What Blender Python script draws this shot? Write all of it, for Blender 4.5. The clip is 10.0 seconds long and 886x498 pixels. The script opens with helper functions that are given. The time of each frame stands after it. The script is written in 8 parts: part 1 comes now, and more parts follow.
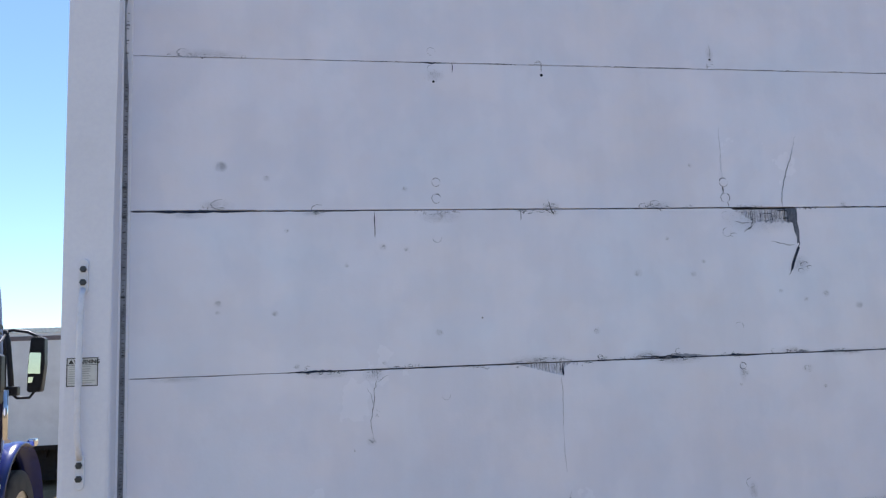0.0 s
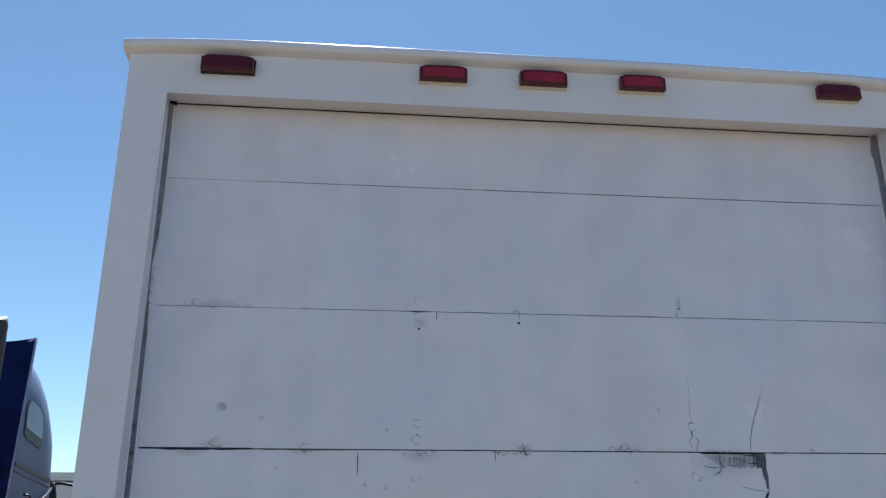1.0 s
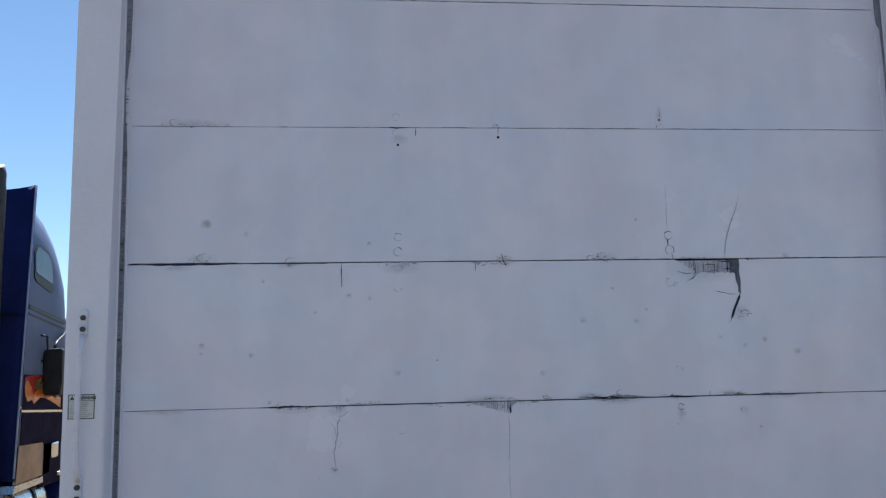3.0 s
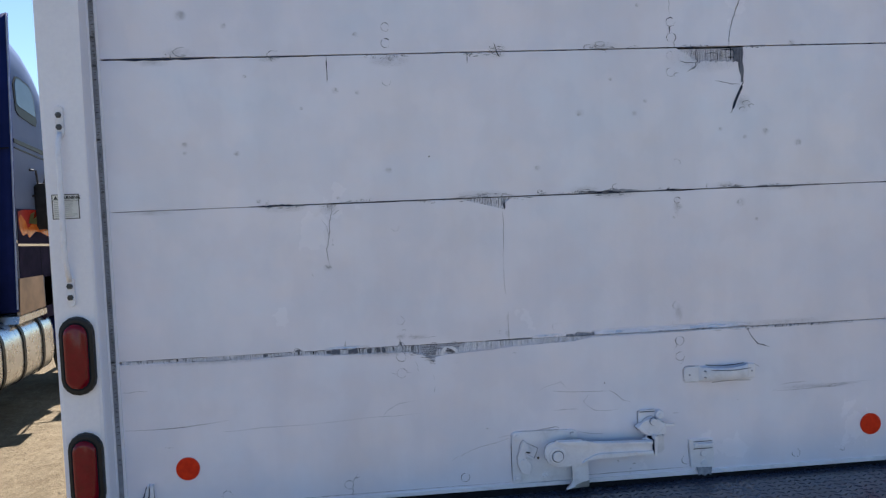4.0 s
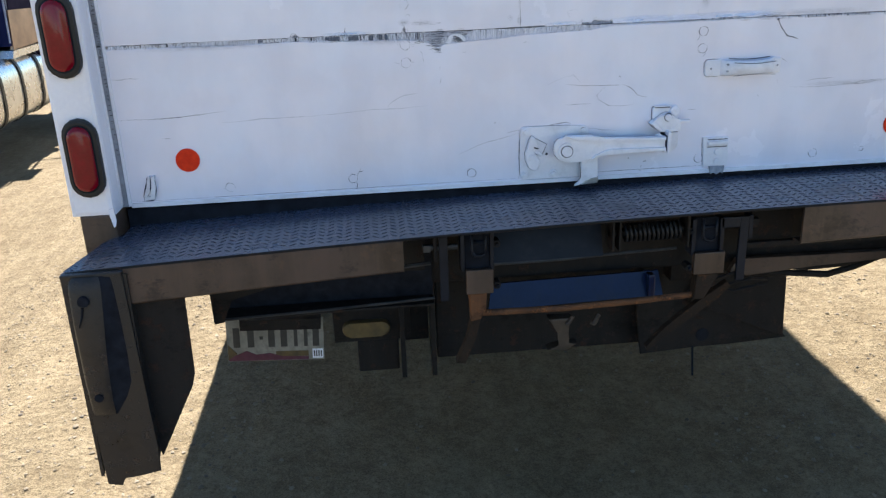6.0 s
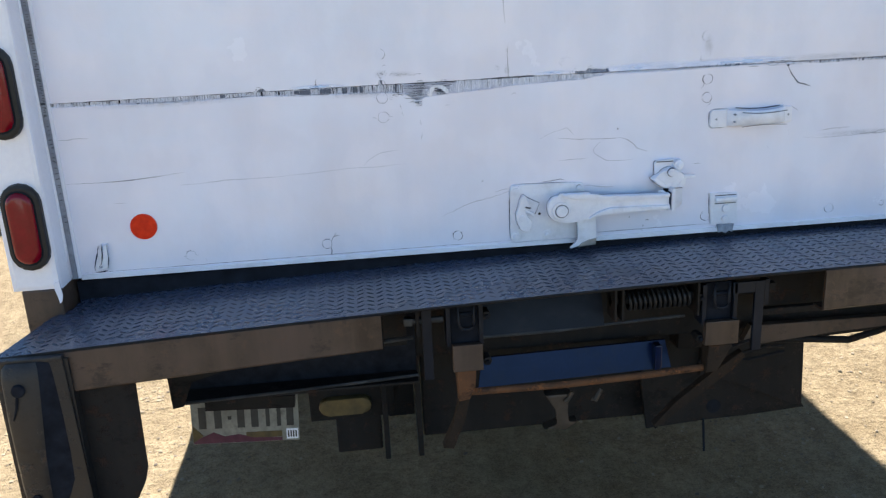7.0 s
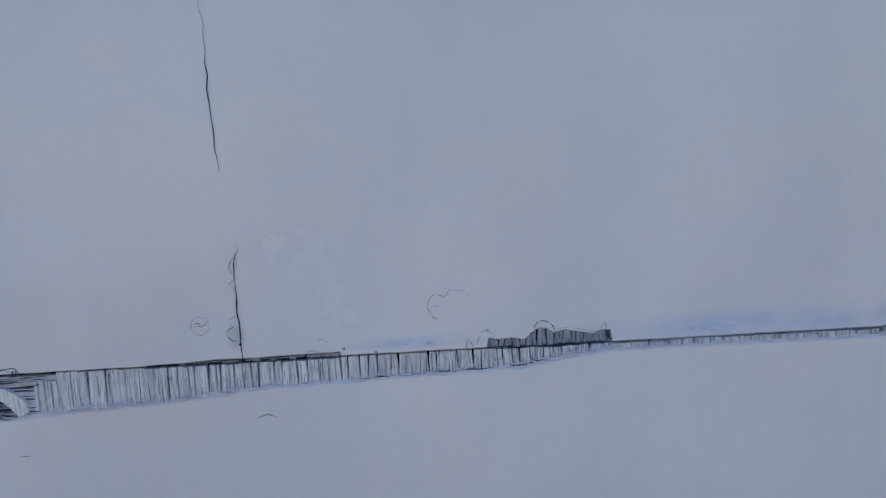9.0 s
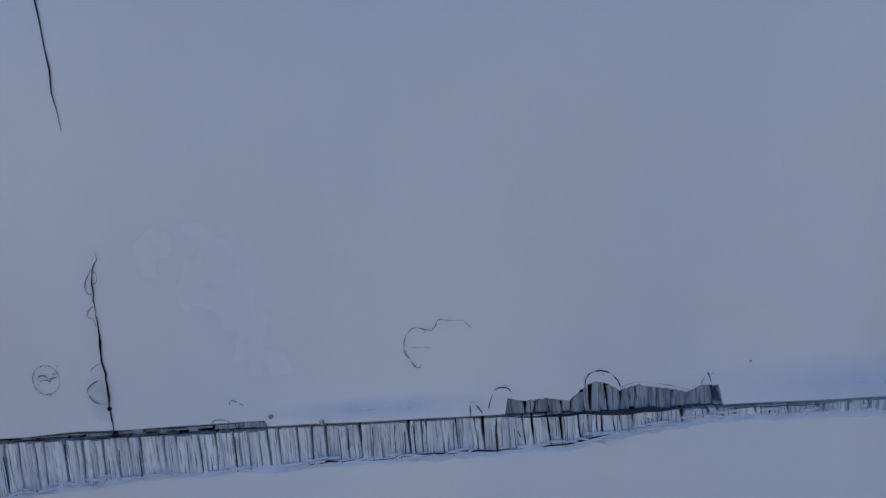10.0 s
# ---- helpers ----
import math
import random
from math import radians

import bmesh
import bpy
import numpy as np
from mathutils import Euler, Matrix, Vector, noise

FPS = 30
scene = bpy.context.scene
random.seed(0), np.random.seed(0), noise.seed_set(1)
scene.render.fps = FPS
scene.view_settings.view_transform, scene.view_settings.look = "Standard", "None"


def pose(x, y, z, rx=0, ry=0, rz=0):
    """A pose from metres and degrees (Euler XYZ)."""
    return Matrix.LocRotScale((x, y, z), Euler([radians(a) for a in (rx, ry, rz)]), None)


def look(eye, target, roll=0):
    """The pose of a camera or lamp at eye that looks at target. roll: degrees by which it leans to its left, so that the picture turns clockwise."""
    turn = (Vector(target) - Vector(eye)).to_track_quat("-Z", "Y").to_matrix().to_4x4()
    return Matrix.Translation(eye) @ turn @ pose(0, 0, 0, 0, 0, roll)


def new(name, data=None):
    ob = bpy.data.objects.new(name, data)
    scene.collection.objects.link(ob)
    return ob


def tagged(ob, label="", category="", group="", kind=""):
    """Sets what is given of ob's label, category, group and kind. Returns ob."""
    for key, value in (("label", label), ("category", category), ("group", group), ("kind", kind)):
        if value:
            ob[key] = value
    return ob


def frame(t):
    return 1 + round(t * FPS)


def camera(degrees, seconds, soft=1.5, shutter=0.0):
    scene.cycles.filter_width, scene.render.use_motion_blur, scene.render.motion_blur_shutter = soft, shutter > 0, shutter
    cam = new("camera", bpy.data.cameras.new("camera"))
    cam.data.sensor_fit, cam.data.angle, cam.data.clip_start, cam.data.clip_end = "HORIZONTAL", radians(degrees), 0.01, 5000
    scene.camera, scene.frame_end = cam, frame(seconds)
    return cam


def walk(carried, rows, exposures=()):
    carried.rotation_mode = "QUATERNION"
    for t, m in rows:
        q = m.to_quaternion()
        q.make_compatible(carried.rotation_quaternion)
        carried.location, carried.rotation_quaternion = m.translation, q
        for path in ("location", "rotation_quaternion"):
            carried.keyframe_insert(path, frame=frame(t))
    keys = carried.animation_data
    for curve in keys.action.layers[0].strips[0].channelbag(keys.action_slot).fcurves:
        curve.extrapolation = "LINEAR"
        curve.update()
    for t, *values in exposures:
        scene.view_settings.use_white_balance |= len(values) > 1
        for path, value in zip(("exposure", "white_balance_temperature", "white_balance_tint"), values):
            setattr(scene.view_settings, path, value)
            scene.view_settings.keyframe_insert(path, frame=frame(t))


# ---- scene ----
cam = camera(56.34, 10.0, soft=1.3)
PATH = [
    (0, pose(-0.7573, -2.0559, 1.8696, 98.408, 2.322, -9.663)),
    (0.2, pose(-0.7341, -2.1210, 1.9484, 101.535, 0.532, -8.879)),
    (0.3, pose(-0.7005, -2.1632, 1.9708, 102.861, -0.330, -8.684)),
    (0.5, pose(-0.6455, -2.2369, 2.0247, 104.240, -0.440, -7.421)),
    (0.7, pose(-0.6199, -2.2912, 2.0539, 105.768, -0.245, -6.894)),
    (1, pose(-0.5795, -2.3458, 2.0863, 108.369, 0.059, -6.025)),
    (1.5, pose(-0.5404, -2.4301, 2.1113, 112.385, -0.100, -5.129)),
    (1.6, pose(-0.5298, -2.4377, 2.1139, 113.096, -0.040, -4.903)),
    (2, pose(-0.5239, -2.4459, 2.1128, 111.631, 1.186, -5.822)),
    (2.2, pose(-0.5157, -2.4194, 2.0927, 110.066, 1.455, -6.381)),
    (2.5, pose(-0.5149, -2.3792, 2.0459, 105.808, 1.489, -6.324)),
    (2.6, pose(-0.5198, -2.3665, 2.0332, 104.155, 1.494, -6.291)),
    (2.8, pose(-0.5201, -2.3607, 2.0201, 100.588, 1.036, -6.110)),
    (3, pose(-0.5104, -2.3446, 1.9948, 97.769, 1.265, -5.509)),
    (3.2, pose(-0.5007, -2.3243, 1.9655, 96.186, 1.457, -4.999)),
    (4.3, pose(-0.5098, -2.2584, 1.8493, 83.119, 2.453, -6.185)),
    (4.5, pose(-0.5165, -2.2476, 1.8257, 81.364, 2.395, -5.971)),
    (5, pose(-0.5168, -2.2247, 1.7815, 76.104, 1.445, -5.022)),
    (5.2, pose(-0.5049, -2.2232, 1.7546, 74.171, 1.559, -4.870)),
    (5.5, pose(-0.5119, -2.2026, 1.7328, 71.372, 1.413, -4.895)),
    (5.7, pose(-0.5074, -2.2034, 1.7156, 69.755, 1.725, -4.891)),
    (6.8, pose(-0.4837, -2.1033, 1.6666, 70.768, 2.673, -6.761)),
    (7, pose(-0.4559, -1.9861, 1.6802, 72.815, 2.660, -6.092)),
    (7.2, pose(-0.4451, -1.8307, 1.6662, 75.869, 2.599, -5.677)),
    (7.5, pose(-0.3703, -1.5798, 1.6731, 79.355, 3.127, -3.907)),
    (7.8, pose(-0.2252, -1.3721, 1.6517, 80.282, 1.779, -1.320)),
    (8, pose(-0.1645, -1.2259, 1.6459, 80.360, 1.416, -1.036)),
    (8.2, pose(-0.1239, -1.0605, 1.6231, 80.089, 1.570, -0.308)),
    (8.5, pose(-0.1236, -0.8066, 1.6217, 82.463, 1.463, -1.436)),
    (8.7, pose(-0.0735, -0.6985, 1.6252, 83.180, 2.492, -0.956)),
    (9, pose(0.0361, -0.5404, 1.6099, 83.472, 3.071, -0.873)),
    (9.2, pose(0.1009, -0.4611, 1.6107, 81.015, 3.675, 0.763)),
    (9.5, pose(0.1080, -0.3986, 1.5957, 82.063, 4.300, 2.676)),
    (9.7, pose(0.0950, -0.3658, 1.5870, 82.965, 4.483, 3.841)),
    (10, pose(0.0799, -0.3184, 1.5868, 83.162, 4.776, 5.227)),
]
EXPOSURES = [(0, 1.72, 5700, 17), (0.5, 1.46, 5600, 13), (1.0, 1.21, 5600, 10), (2.5, 1.15, 5560, 13), (3.0, 1.3, 5640, 14), (4.5, 1.71, 5830, 15),
             (5.5, 2.11, 5870, 12), (7.0, 2.41, 6020, 12), (8.0, 1.87, 5970, 13), (9.0, 1.65, 5880, 13), (9.5, 1.3, 5380, 13), (10, 1.33, 5400, 14)]
walk(cam, PATH, EXPOSURES)

# ---- world and sun ----
SUN_ELEVATION = radians(58)
SUN_TURN = radians(2.5)
world = bpy.data.worlds.new("daylight")
scene.world = world
world.use_nodes = True
wn = world.node_tree
sky = wn.nodes.new("ShaderNodeTexSky")
sky.sky_type = "NISHITA"
sky.sun_disc = False
sky.sun_elevation = SUN_ELEVATION
sky.sun_rotation = -SUN_TURN
sky.altitude = 400
sky.air_density = 1.0
sky.dust_density = 0.2
sky.ozone_density = 0.0
wn.nodes["Background"].inputs["Strength"].default_value = 0.05
haze = wn.nodes.new("ShaderNodeMix")
haze.data_type, haze.blend_type = "RGBA", "MULTIPLY"
haze.inputs[0].default_value, haze.inputs[7].default_value = 1.0, (0.9, 1.0, 0.975, 1)
wn.links.new(sky.outputs[0], haze.inputs[6])
wn.links.new(haze.outputs[2], wn.nodes["Background"].inputs["Color"])
lamp = bpy.data.lights.new("sun", "SUN")
lamp.energy, lamp.angle, lamp.color = 5.0, radians(0.53), (1.0, 0.94, 0.85)
sun = new("sun", lamp)
sun.matrix_world = look((-20 * math.cos(SUN_ELEVATION) * math.sin(SUN_TURN), 20 * math.cos(SUN_ELEVATION) * math.cos(SUN_TURN), 20 * math.sin(SUN_ELEVATION)), (0, 0, 0))


# ---- materials ----
def link(tree, a, b):
    tree.links.new(a, b)


def noise_node(tree, vector, scale, detail=4.0, rough=0.55):
    n = tree.nodes.new("ShaderNodeTexNoise")
    n.inputs["Scale"].default_value, n.inputs["Detail"].default_value = scale, detail
    n.inputs["Roughness"].default_value = rough
    link(tree, vector, n.inputs["Vector"])
    return n.outputs["Fac"]


def stretched(tree, vector, sx, sy, sz):
    n = tree.nodes.new("ShaderNodeMapping")
    n.inputs["Scale"].default_value = (sx, sy, sz)
    link(tree, vector, n.inputs["Vector"])
    return n.outputs[0]


def ramp(tree, fac, stops):
    n = tree.nodes.new("ShaderNodeValToRGB")
    while len(n.color_ramp.elements) < len(stops):
        n.color_ramp.elements.new(0.5)
    for e, (at, c) in zip(n.color_ramp.elements, stops):
        e.position = at
        e.color = (*c, 1) if len(c) == 3 else c
    link(tree, fac, n.inputs["Fac"])
    return n.outputs["Color"]


def mixed(tree, fac, a, b, how="MIX"):
    n = tree.nodes.new("ShaderNodeMix")
    n.data_type, n.blend_type = "RGBA", how
    for value, slot in ((fac, 0), (a, 6), (b, 7)):
        if isinstance(value, (int, float)):
            n.inputs[slot].default_value = value
        elif isinstance(value, tuple):
            n.inputs[slot].default_value = (*value, 1)
        else:
            link(tree, value, n.inputs[slot])
    return n.outputs[2]


def material(name):
    m = bpy.data.materials.new(name)
    m.use_nodes = True
    t = m.node_tree
    p = t.nodes["Principled BSDF"]
    c = t.nodes.new("ShaderNodeTexCoord").outputs["Object"]
    return m, t, p, c


def add_bump(t, p, height, strength, distance):
    b = t.nodes.new("ShaderNodeBump")
    b.inputs["Strength"].default_value, b.inputs["Distance"].default_value = strength, distance
    link(t, height, b.inputs["Height"])
    link(t, b.outputs[0], p.inputs["Normal"])


def surface(name, low, high, scale=6.0, rough=0.5, spread=0.15, metal=0.0, bump=0.2, grain=90.0, depth=0.002,
            dirt=None, dirt_amount=0.35, dirt_scale=2.5, coat=0.0, specular=0.5):
    """A worn surface: two tones at a large scale, grain at a small one, and dirt in patches."""
    m, t, p, c = material(name)
    big = noise_node(t, c, scale, 5)
    fine = noise_node(t, c, grain, 3)
    colour = ramp(t, big, [(0.3, low), (0.7, high)])
    colour = mixed(t, 0.25, colour, ramp(t, fine, [(0.3, (0.35, 0.35, 0.35)), (0.7, (0.65, 0.65, 0.65))]), "OVERLAY")
    if dirt:
        spots = ramp(t, noise_node(t, c, dirt_scale, 8, 0.68), [(0.52, (0, 0, 0)), (0.72, (1, 1, 1))])
        n = t.nodes.new("ShaderNodeMath")
        n.operation, n.inputs[1].default_value = "MULTIPLY", dirt_amount
        link(t, spots, n.inputs[0])
        colour = mixed(t, n.outputs[0], colour, dirt)
    link(t, colour, p.inputs["Base Color"])
    r = t.nodes.new("ShaderNodeMapRange")
    r.inputs[3].default_value, r.inputs[4].default_value = max(0.02, rough - spread), min(1.0, rough + spread)
    link(t, big, r.inputs[0])
    link(t, r.outputs[0], p.inputs["Roughness"])
    p.inputs["Metallic"].default_value = metal
    p.inputs["Coat Weight"].default_value = coat
    p.inputs["Specular IOR Level"].default_value = specular
    add_bump(t, p, fine, bump, depth)
    return m


def door_paint(name, white):
    """Old brushed white paint with faint runs down the boards, scuffs and a hand-rolled relief."""
    m, t, p, c = material(name)
    runs = noise_node(t, stretched(t, c, 9, 9, 0.7), 1.0, 5, 0.6)
    blotch = noise_node(t, c, 2.3, 6, 0.6)
    fine = noise_node(t, c, 140, 3)
    roll = noise_node(t, c, 26, 4, 0.5)
    dim = tuple(v * 0.86 for v in white)
    colour = mixed(t, 0.4, white, ramp(t, runs, [(0.32, dim), (0.6, white)]))
    colour = mixed(t, 0.5, colour, ramp(t, blotch, [(0.3, dim), (0.62, white)]))
    scuff = ramp(t, noise_node(t, stretched(t, c, 5, 5, 9), 3.0, 9, 0.72), [(0.66, (0, 0, 0)), (0.82, (0.35, 0.35, 0.35))])
    colour = mixed(t, scuff, colour, (0.42, 0.42, 0.42))
    # warm and cool blotches: uneven reflections in the gloss, put into the colour
    sheen = noise_node(t, stretched(t, c, 1, 1, 1.3), 2.7, 4, 0.55)
    colour = mixed(t, 1.0, colour, ramp(t, sheen, [(0.34, (0.955, 0.985, 1.0)), (0.5, (0.99, 0.985, 0.985)), (0.66, (1.01, 0.98, 0.95))]), "MULTIPLY")
    # smaller clouds of the same reflected tints, painted faintly
    cloud = noise_node(t, stretched(t, c, 1, 1, 1.2), 11.0, 2, 0.4)
    colour = mixed(t, 0.22, colour, mixed(t, 1.0, colour, ramp(t, cloud, [(0.4, (0.94, 0.98, 1.0)), (0.5, (0.99, 0.985, 0.985)), (0.56, (1.03, 0.99, 0.96))]), "MULTIPLY"))
    # dimmer soft-edged patches, also reflections put into the colour
    patch = ramp(t, noise_node(t, stretched(t, c, 1, 1, 0.8), 6.5, 3, 0.5), [(0.38, (0, 0, 0)), (0.48, (0.3, 0.3, 0.3)), (0.515, (0.6, 0.6, 0.6)), (0.66, (1, 1, 1))])
    colour = mixed(t, patch, colour, mixed(t, 1.0, colour, (0.93, 0.936, 0.95), "MULTIPLY"))
    link(t, colour, p.inputs["Base Color"])
    r = t.nodes.new("ShaderNodeMapRange")
    r.inputs[3].default_value, r.inputs[4].default_value = 0.16, 0.34
    link(t, blotch, r.inputs[0])
    link(t, r.outputs[0], p.inputs["Roughness"])
    p.inputs["Specular IOR Level"].default_value = 0.55
    both = t.nodes.new("ShaderNodeMath")
    both.operation = "MULTIPLY_ADD"
    both.inputs[1].default_value = 0.15
    link(t, fine, both.inputs[0])
    link(t, roll, both.inputs[2])
    add_bump(t, p, both.outputs[0], 0.2, 0.004)
    return m


def sand_material():
    m, t, p, c = material("sandy_dirt")
    big = noise_node(t, c, 0.5, 6, 0.6)
    mid = noise_node(t, c, 3.2, 8, 0.65)
    fine = noise_node(t, c, 45, 6, 0.7)
    tracks = noise_node(t, stretched(t, c, 4.0, 0.35, 1), 1.6, 5, 0.6)
    colour = ramp(t, big, [(0.3, (0.156, 0.122, 0.073)), (0.7, (0.206, 0.166, 0.105))])
    colour = mixed(t, 0.45, colour, ramp(t, mid, [(0.3, (0.119, 0.090, 0.053)), (0.68, (0.242, 0.199, 0.133))]))
    colour = mixed(t, 0.4, colour, ramp(t, fine, [(0.35, (0.25, 0.2, 0.14)), (0.6, (0.62, 0.58, 0.5))]), "OVERLAY")
    colour = mixed(t, 0.25, colour, ramp(t, tracks, [(0.4, (0.34, 0.34, 0.34)), (0.6, (0.62, 0.62, 0.62))]), "OVERLAY")
    grit = noise_node(t, c, 150, 4, 0.7)
    colour = mixed(t, 0.55, colour, ramp(t, grit, [(0.32, (0.2, 0.18, 0.15)), (0.5, (0.5, 0.5, 0.5)), (0.68, (0.74, 0.73, 0.7))]), "OVERLAY")
    clod = noise_node(t, c, 16, 6, 0.7)
    colour = mixed(t, 0.5, colour, ramp(t, clod, [(0.36, (0.34, 0.32, 0.29)), (0.6, (0.58, 0.58, 0.57))]), "OVERLAY")
    link(t, colour, p.inputs["Base Color"])
    p.inputs["Roughness"].default_value = 0.95
    p.inputs["Specular IOR Level"].default_value = 0.15
    total = t.nodes.new("ShaderNodeMath")
    total.operation, total.inputs[1].default_value = "MULTIPLY_ADD", 0.3
    link(t, fine, total.inputs[0])
    more = t.nodes.new("ShaderNodeMath")
    more.operation, more.inputs[1].default_value = "MULTIPLY_ADD", 0.8
    link(t, clod, more.inputs[0])
    link(t, mid, more.inputs[2])
    link(t, more.outputs[0], total.inputs[2])
    add_bump(t, p, total.outputs[0], 1.0, 0.05)
    return m


def worn_steel(name, paint, dust, dust_amount, rust, rust_amount, rough, bump=0.4, specular=0.35):
    """Painted steel with a dust film in patches, runs, scuffs, chips and freckles of rust."""
    m, t, p, c = material(name)

    def share(fac, amount):
        n = t.nodes.new("ShaderNodeMath")
        n.operation, n.inputs[1].default_value = "MULTIPLY", amount
        link(t, fac, n.inputs[0])
        return n.outputs[0]

    film = ramp(t, noise_node(t, c, 4.5, 8, 0.68), [(0.36, (0, 0, 0)), (0.62, (1, 1, 1))])
    runs = ramp(t, noise_node(t, stretched(t, c, 16, 16, 2.0), 1.0, 6, 0.65), [(0.42, (0, 0, 0)), (0.66, (1, 1, 1))])
    scuff = ramp(t, noise_node(t, stretched(t, c, 9, 9, 16), 1.0, 9, 0.75), [(0.54, (0, 0, 0)), (0.62, (1, 1, 1))])
    chips = ramp(t, noise_node(t, c, 24, 9, 0.75), [(0.56, (0, 0, 0)), (0.63, (1, 1, 1))])
    pits = ramp(t, noise_node(t, c, 85, 5, 0.7), [(0.6, (0, 0, 0)), (0.67, (1, 1, 1))])
    colour = mixed(t, share(film, dust_amount), paint, dust)
    colour = mixed(t, share(runs, dust_amount * 0.5), colour, tuple(v * 1.3 for v in dust))
    colour = mixed(t, share(scuff, 0.7), colour, tuple(v * 0.45 for v in paint))
    colour = mixed(t, share(chips, rust_amount), colour, rust)
    colour = mixed(t, share(pits, rust_amount * 0.7), colour, tuple(v * 0.7 for v in rust))
    link(t, colour, p.inputs["Base Color"])
    r = t.nodes.new("ShaderNodeMapRange")
    r.inputs[3].default_value, r.inputs[4].default_value = rough, min(1.0, rough + 0.35)
    link(t, film, r.inputs[0])
    link(t, r.outputs[0], p.inputs["Roughness"])
    p.inputs["Specular IOR Level"].default_value = specular
    relief = t.nodes.new("ShaderNodeMath")
    relief.operation, relief.inputs[1].default_value = "MULTIPLY_ADD", 0.5
    link(t, chips, relief.inputs[0])
    link(t, noise_node(t, c, 9, 6, 0.6), relief.inputs[2])
    add_bump(t, p, relief.outputs[0], bump, 0.004)
    return m


def lens_material(name, colour, rough=0.12):
    m, t, p, c = material(name)
    fine = noise_node(t, c, 35, 3)
    link(t, ramp(t, fine, [(0.3, tuple(v * 0.75 for v in colour)), (0.7, colour)]), p.inputs["Base Color"])
    p.inputs["Roughness"].default_value = rough
    p.inputs["Specular IOR Level"].default_value = 0.35
    add_bump(t, p, noise_node(t, c, 220, 1), 0.15, 0.001)
    return m


def fibre_material(name, dark, low, high):
    """Torn plywood standing on end: fine upright fibres, darker between, under a film of paint."""
    m, t, p, c = material(name)
    fine = noise_node(t, stretched(t, c, 1, 1, 0.05), 1500, 4, 0.65)
    coarse = noise_node(t, stretched(t, c, 1, 1, 0.07), 330, 4, 0.6)
    colour = ramp(t, coarse, [(0.34, low), (0.62, high)])
    colour = mixed(t, ramp(t, fine, [(0.34, (1, 1, 1)), (0.48, (0, 0, 0))]), colour, dark)
    colour = mixed(t, ramp(t, noise_node(t, c, 55, 5, 0.65), [(0.52, (0, 0, 0)), (0.7, (0.35, 0.35, 0.35))]), colour, dark)
    link(t, colour, p.inputs["Base Color"])
    p.inputs["Roughness"].default_value = 0.62
    p.inputs["Specular IOR Level"].default_value = 0.3
    both = t.nodes.new("ShaderNodeMath")
    both.operation, both.inputs[1].default_value = "MULTIPLY_ADD", 0.5
    link(t, fine, both.inputs[0])
    link(t, coarse, both.inputs[2])
    add_bump(t, p, both.outputs[0], 0.8, 0.0009)
    return m


WHITE = door_paint("old_white_paint", (0.808, 0.804, 0.914))
FRAME_WHITE = surface("frame_white_paint", (0.735, 0.735, 0.81), (0.795, 0.795, 0.88), 3, 0.33, 0.08, bump=0.08, dirt=(0.45, 0.43, 0.4), dirt_amount=0.12)
HARDWARE_WHITE = surface("overpainted_steel", (0.68, 0.68, 0.75), (0.79, 0.79, 0.86), 14, 0.38, 0.1, bump=0.25, grain=160, dirt=(0.2, 0.2, 0.2), dirt_amount=0.2, dirt_scale=22)
# near-black for open gaps, and for sheets that stand in for shade
GAP_SHADE = surface("dark_gap_and_shade", (0.008, 0.009, 0.013), (0.018, 0.02, 0.028), 30, 0.9, 0.05, specular=0.1)
CRACK = surface("crack_shadow", (0.014, 0.019, 0.038), (0.05, 0.062, 0.1), 60, 0.9, 0.05, specular=0.1)
FAINT = surface("hairline_dirt", (0.16, 0.175, 0.22), (0.36, 0.38, 0.44), 45, 0.8, 0.05, specular=0.2)
SPLINTER = fibre_material("painted_splintered_ply", (0.17, 0.19, 0.28), (0.6, 0.61, 0.71), (0.86, 0.86, 0.93))
CURL = fibre_material("pale_torn_veneer", (0.4, 0.41, 0.48), (0.74, 0.74, 0.8), (0.86, 0.86, 0.92))
DARK_PLY = fibre_material("dark_bared_ply", (0.03, 0.034, 0.05), (0.07, 0.08, 0.115), (0.17, 0.185, 0.24))
BARED = surface("bared_grey_ply", (0.43, 0.44, 0.53), (0.68, 0.68, 0.78), 60, 0.75, 0.1, bump=0.7, grain=500, depth=0.001)
SPLINTER_GREY = fibre_material("weathered_ply", (0.07, 0.08, 0.12), (0.2, 0.225, 0.3), (0.42, 0.45, 0.55))
SEAL = surface("dirty_rubber_seal", (0.17, 0.18, 0.225), (0.31, 0.325, 0.38), 18, 0.7, 0.1, bump=0.3, dirt=(0.1, 0.1, 0.11), dirt_amount=0.6, dirt_scale=24)
SEAL_NICK = surface("seal_nick", (0.03, 0.033, 0.042), (0.14, 0.15, 0.17), 50, 0.9, 0.05, specular=0.1)
BLACK_GLOSS = worn_steel("black_bumper_paint", (0.008, 0.009, 0.013), (0.03, 0.025, 0.021), 0.4, (0.08, 0.042, 0.022), 0.45, 0.22, 0.6, 0.4)
# black plate; the sky's blue sheen is put into its colour
TREAD = surface("sky_sheen_tread_plate", (0.036, 0.046, 0.076), (0.062, 0.075, 0.115), 7, 0.26, 0.08, bump=0.1, dirt=(0.018, 0.018, 0.021), dirt_amount=0.75, dirt_scale=3.5, specular=0.65)
# lugs darker than the plate, in place of their shaded sides
TREAD_LUG_SHADE = surface("shaded_tread_lugs", (0.008, 0.011, 0.02), (0.028, 0.036, 0.06), 9, 0.42, 0.1, bump=0.2, specular=0.3)
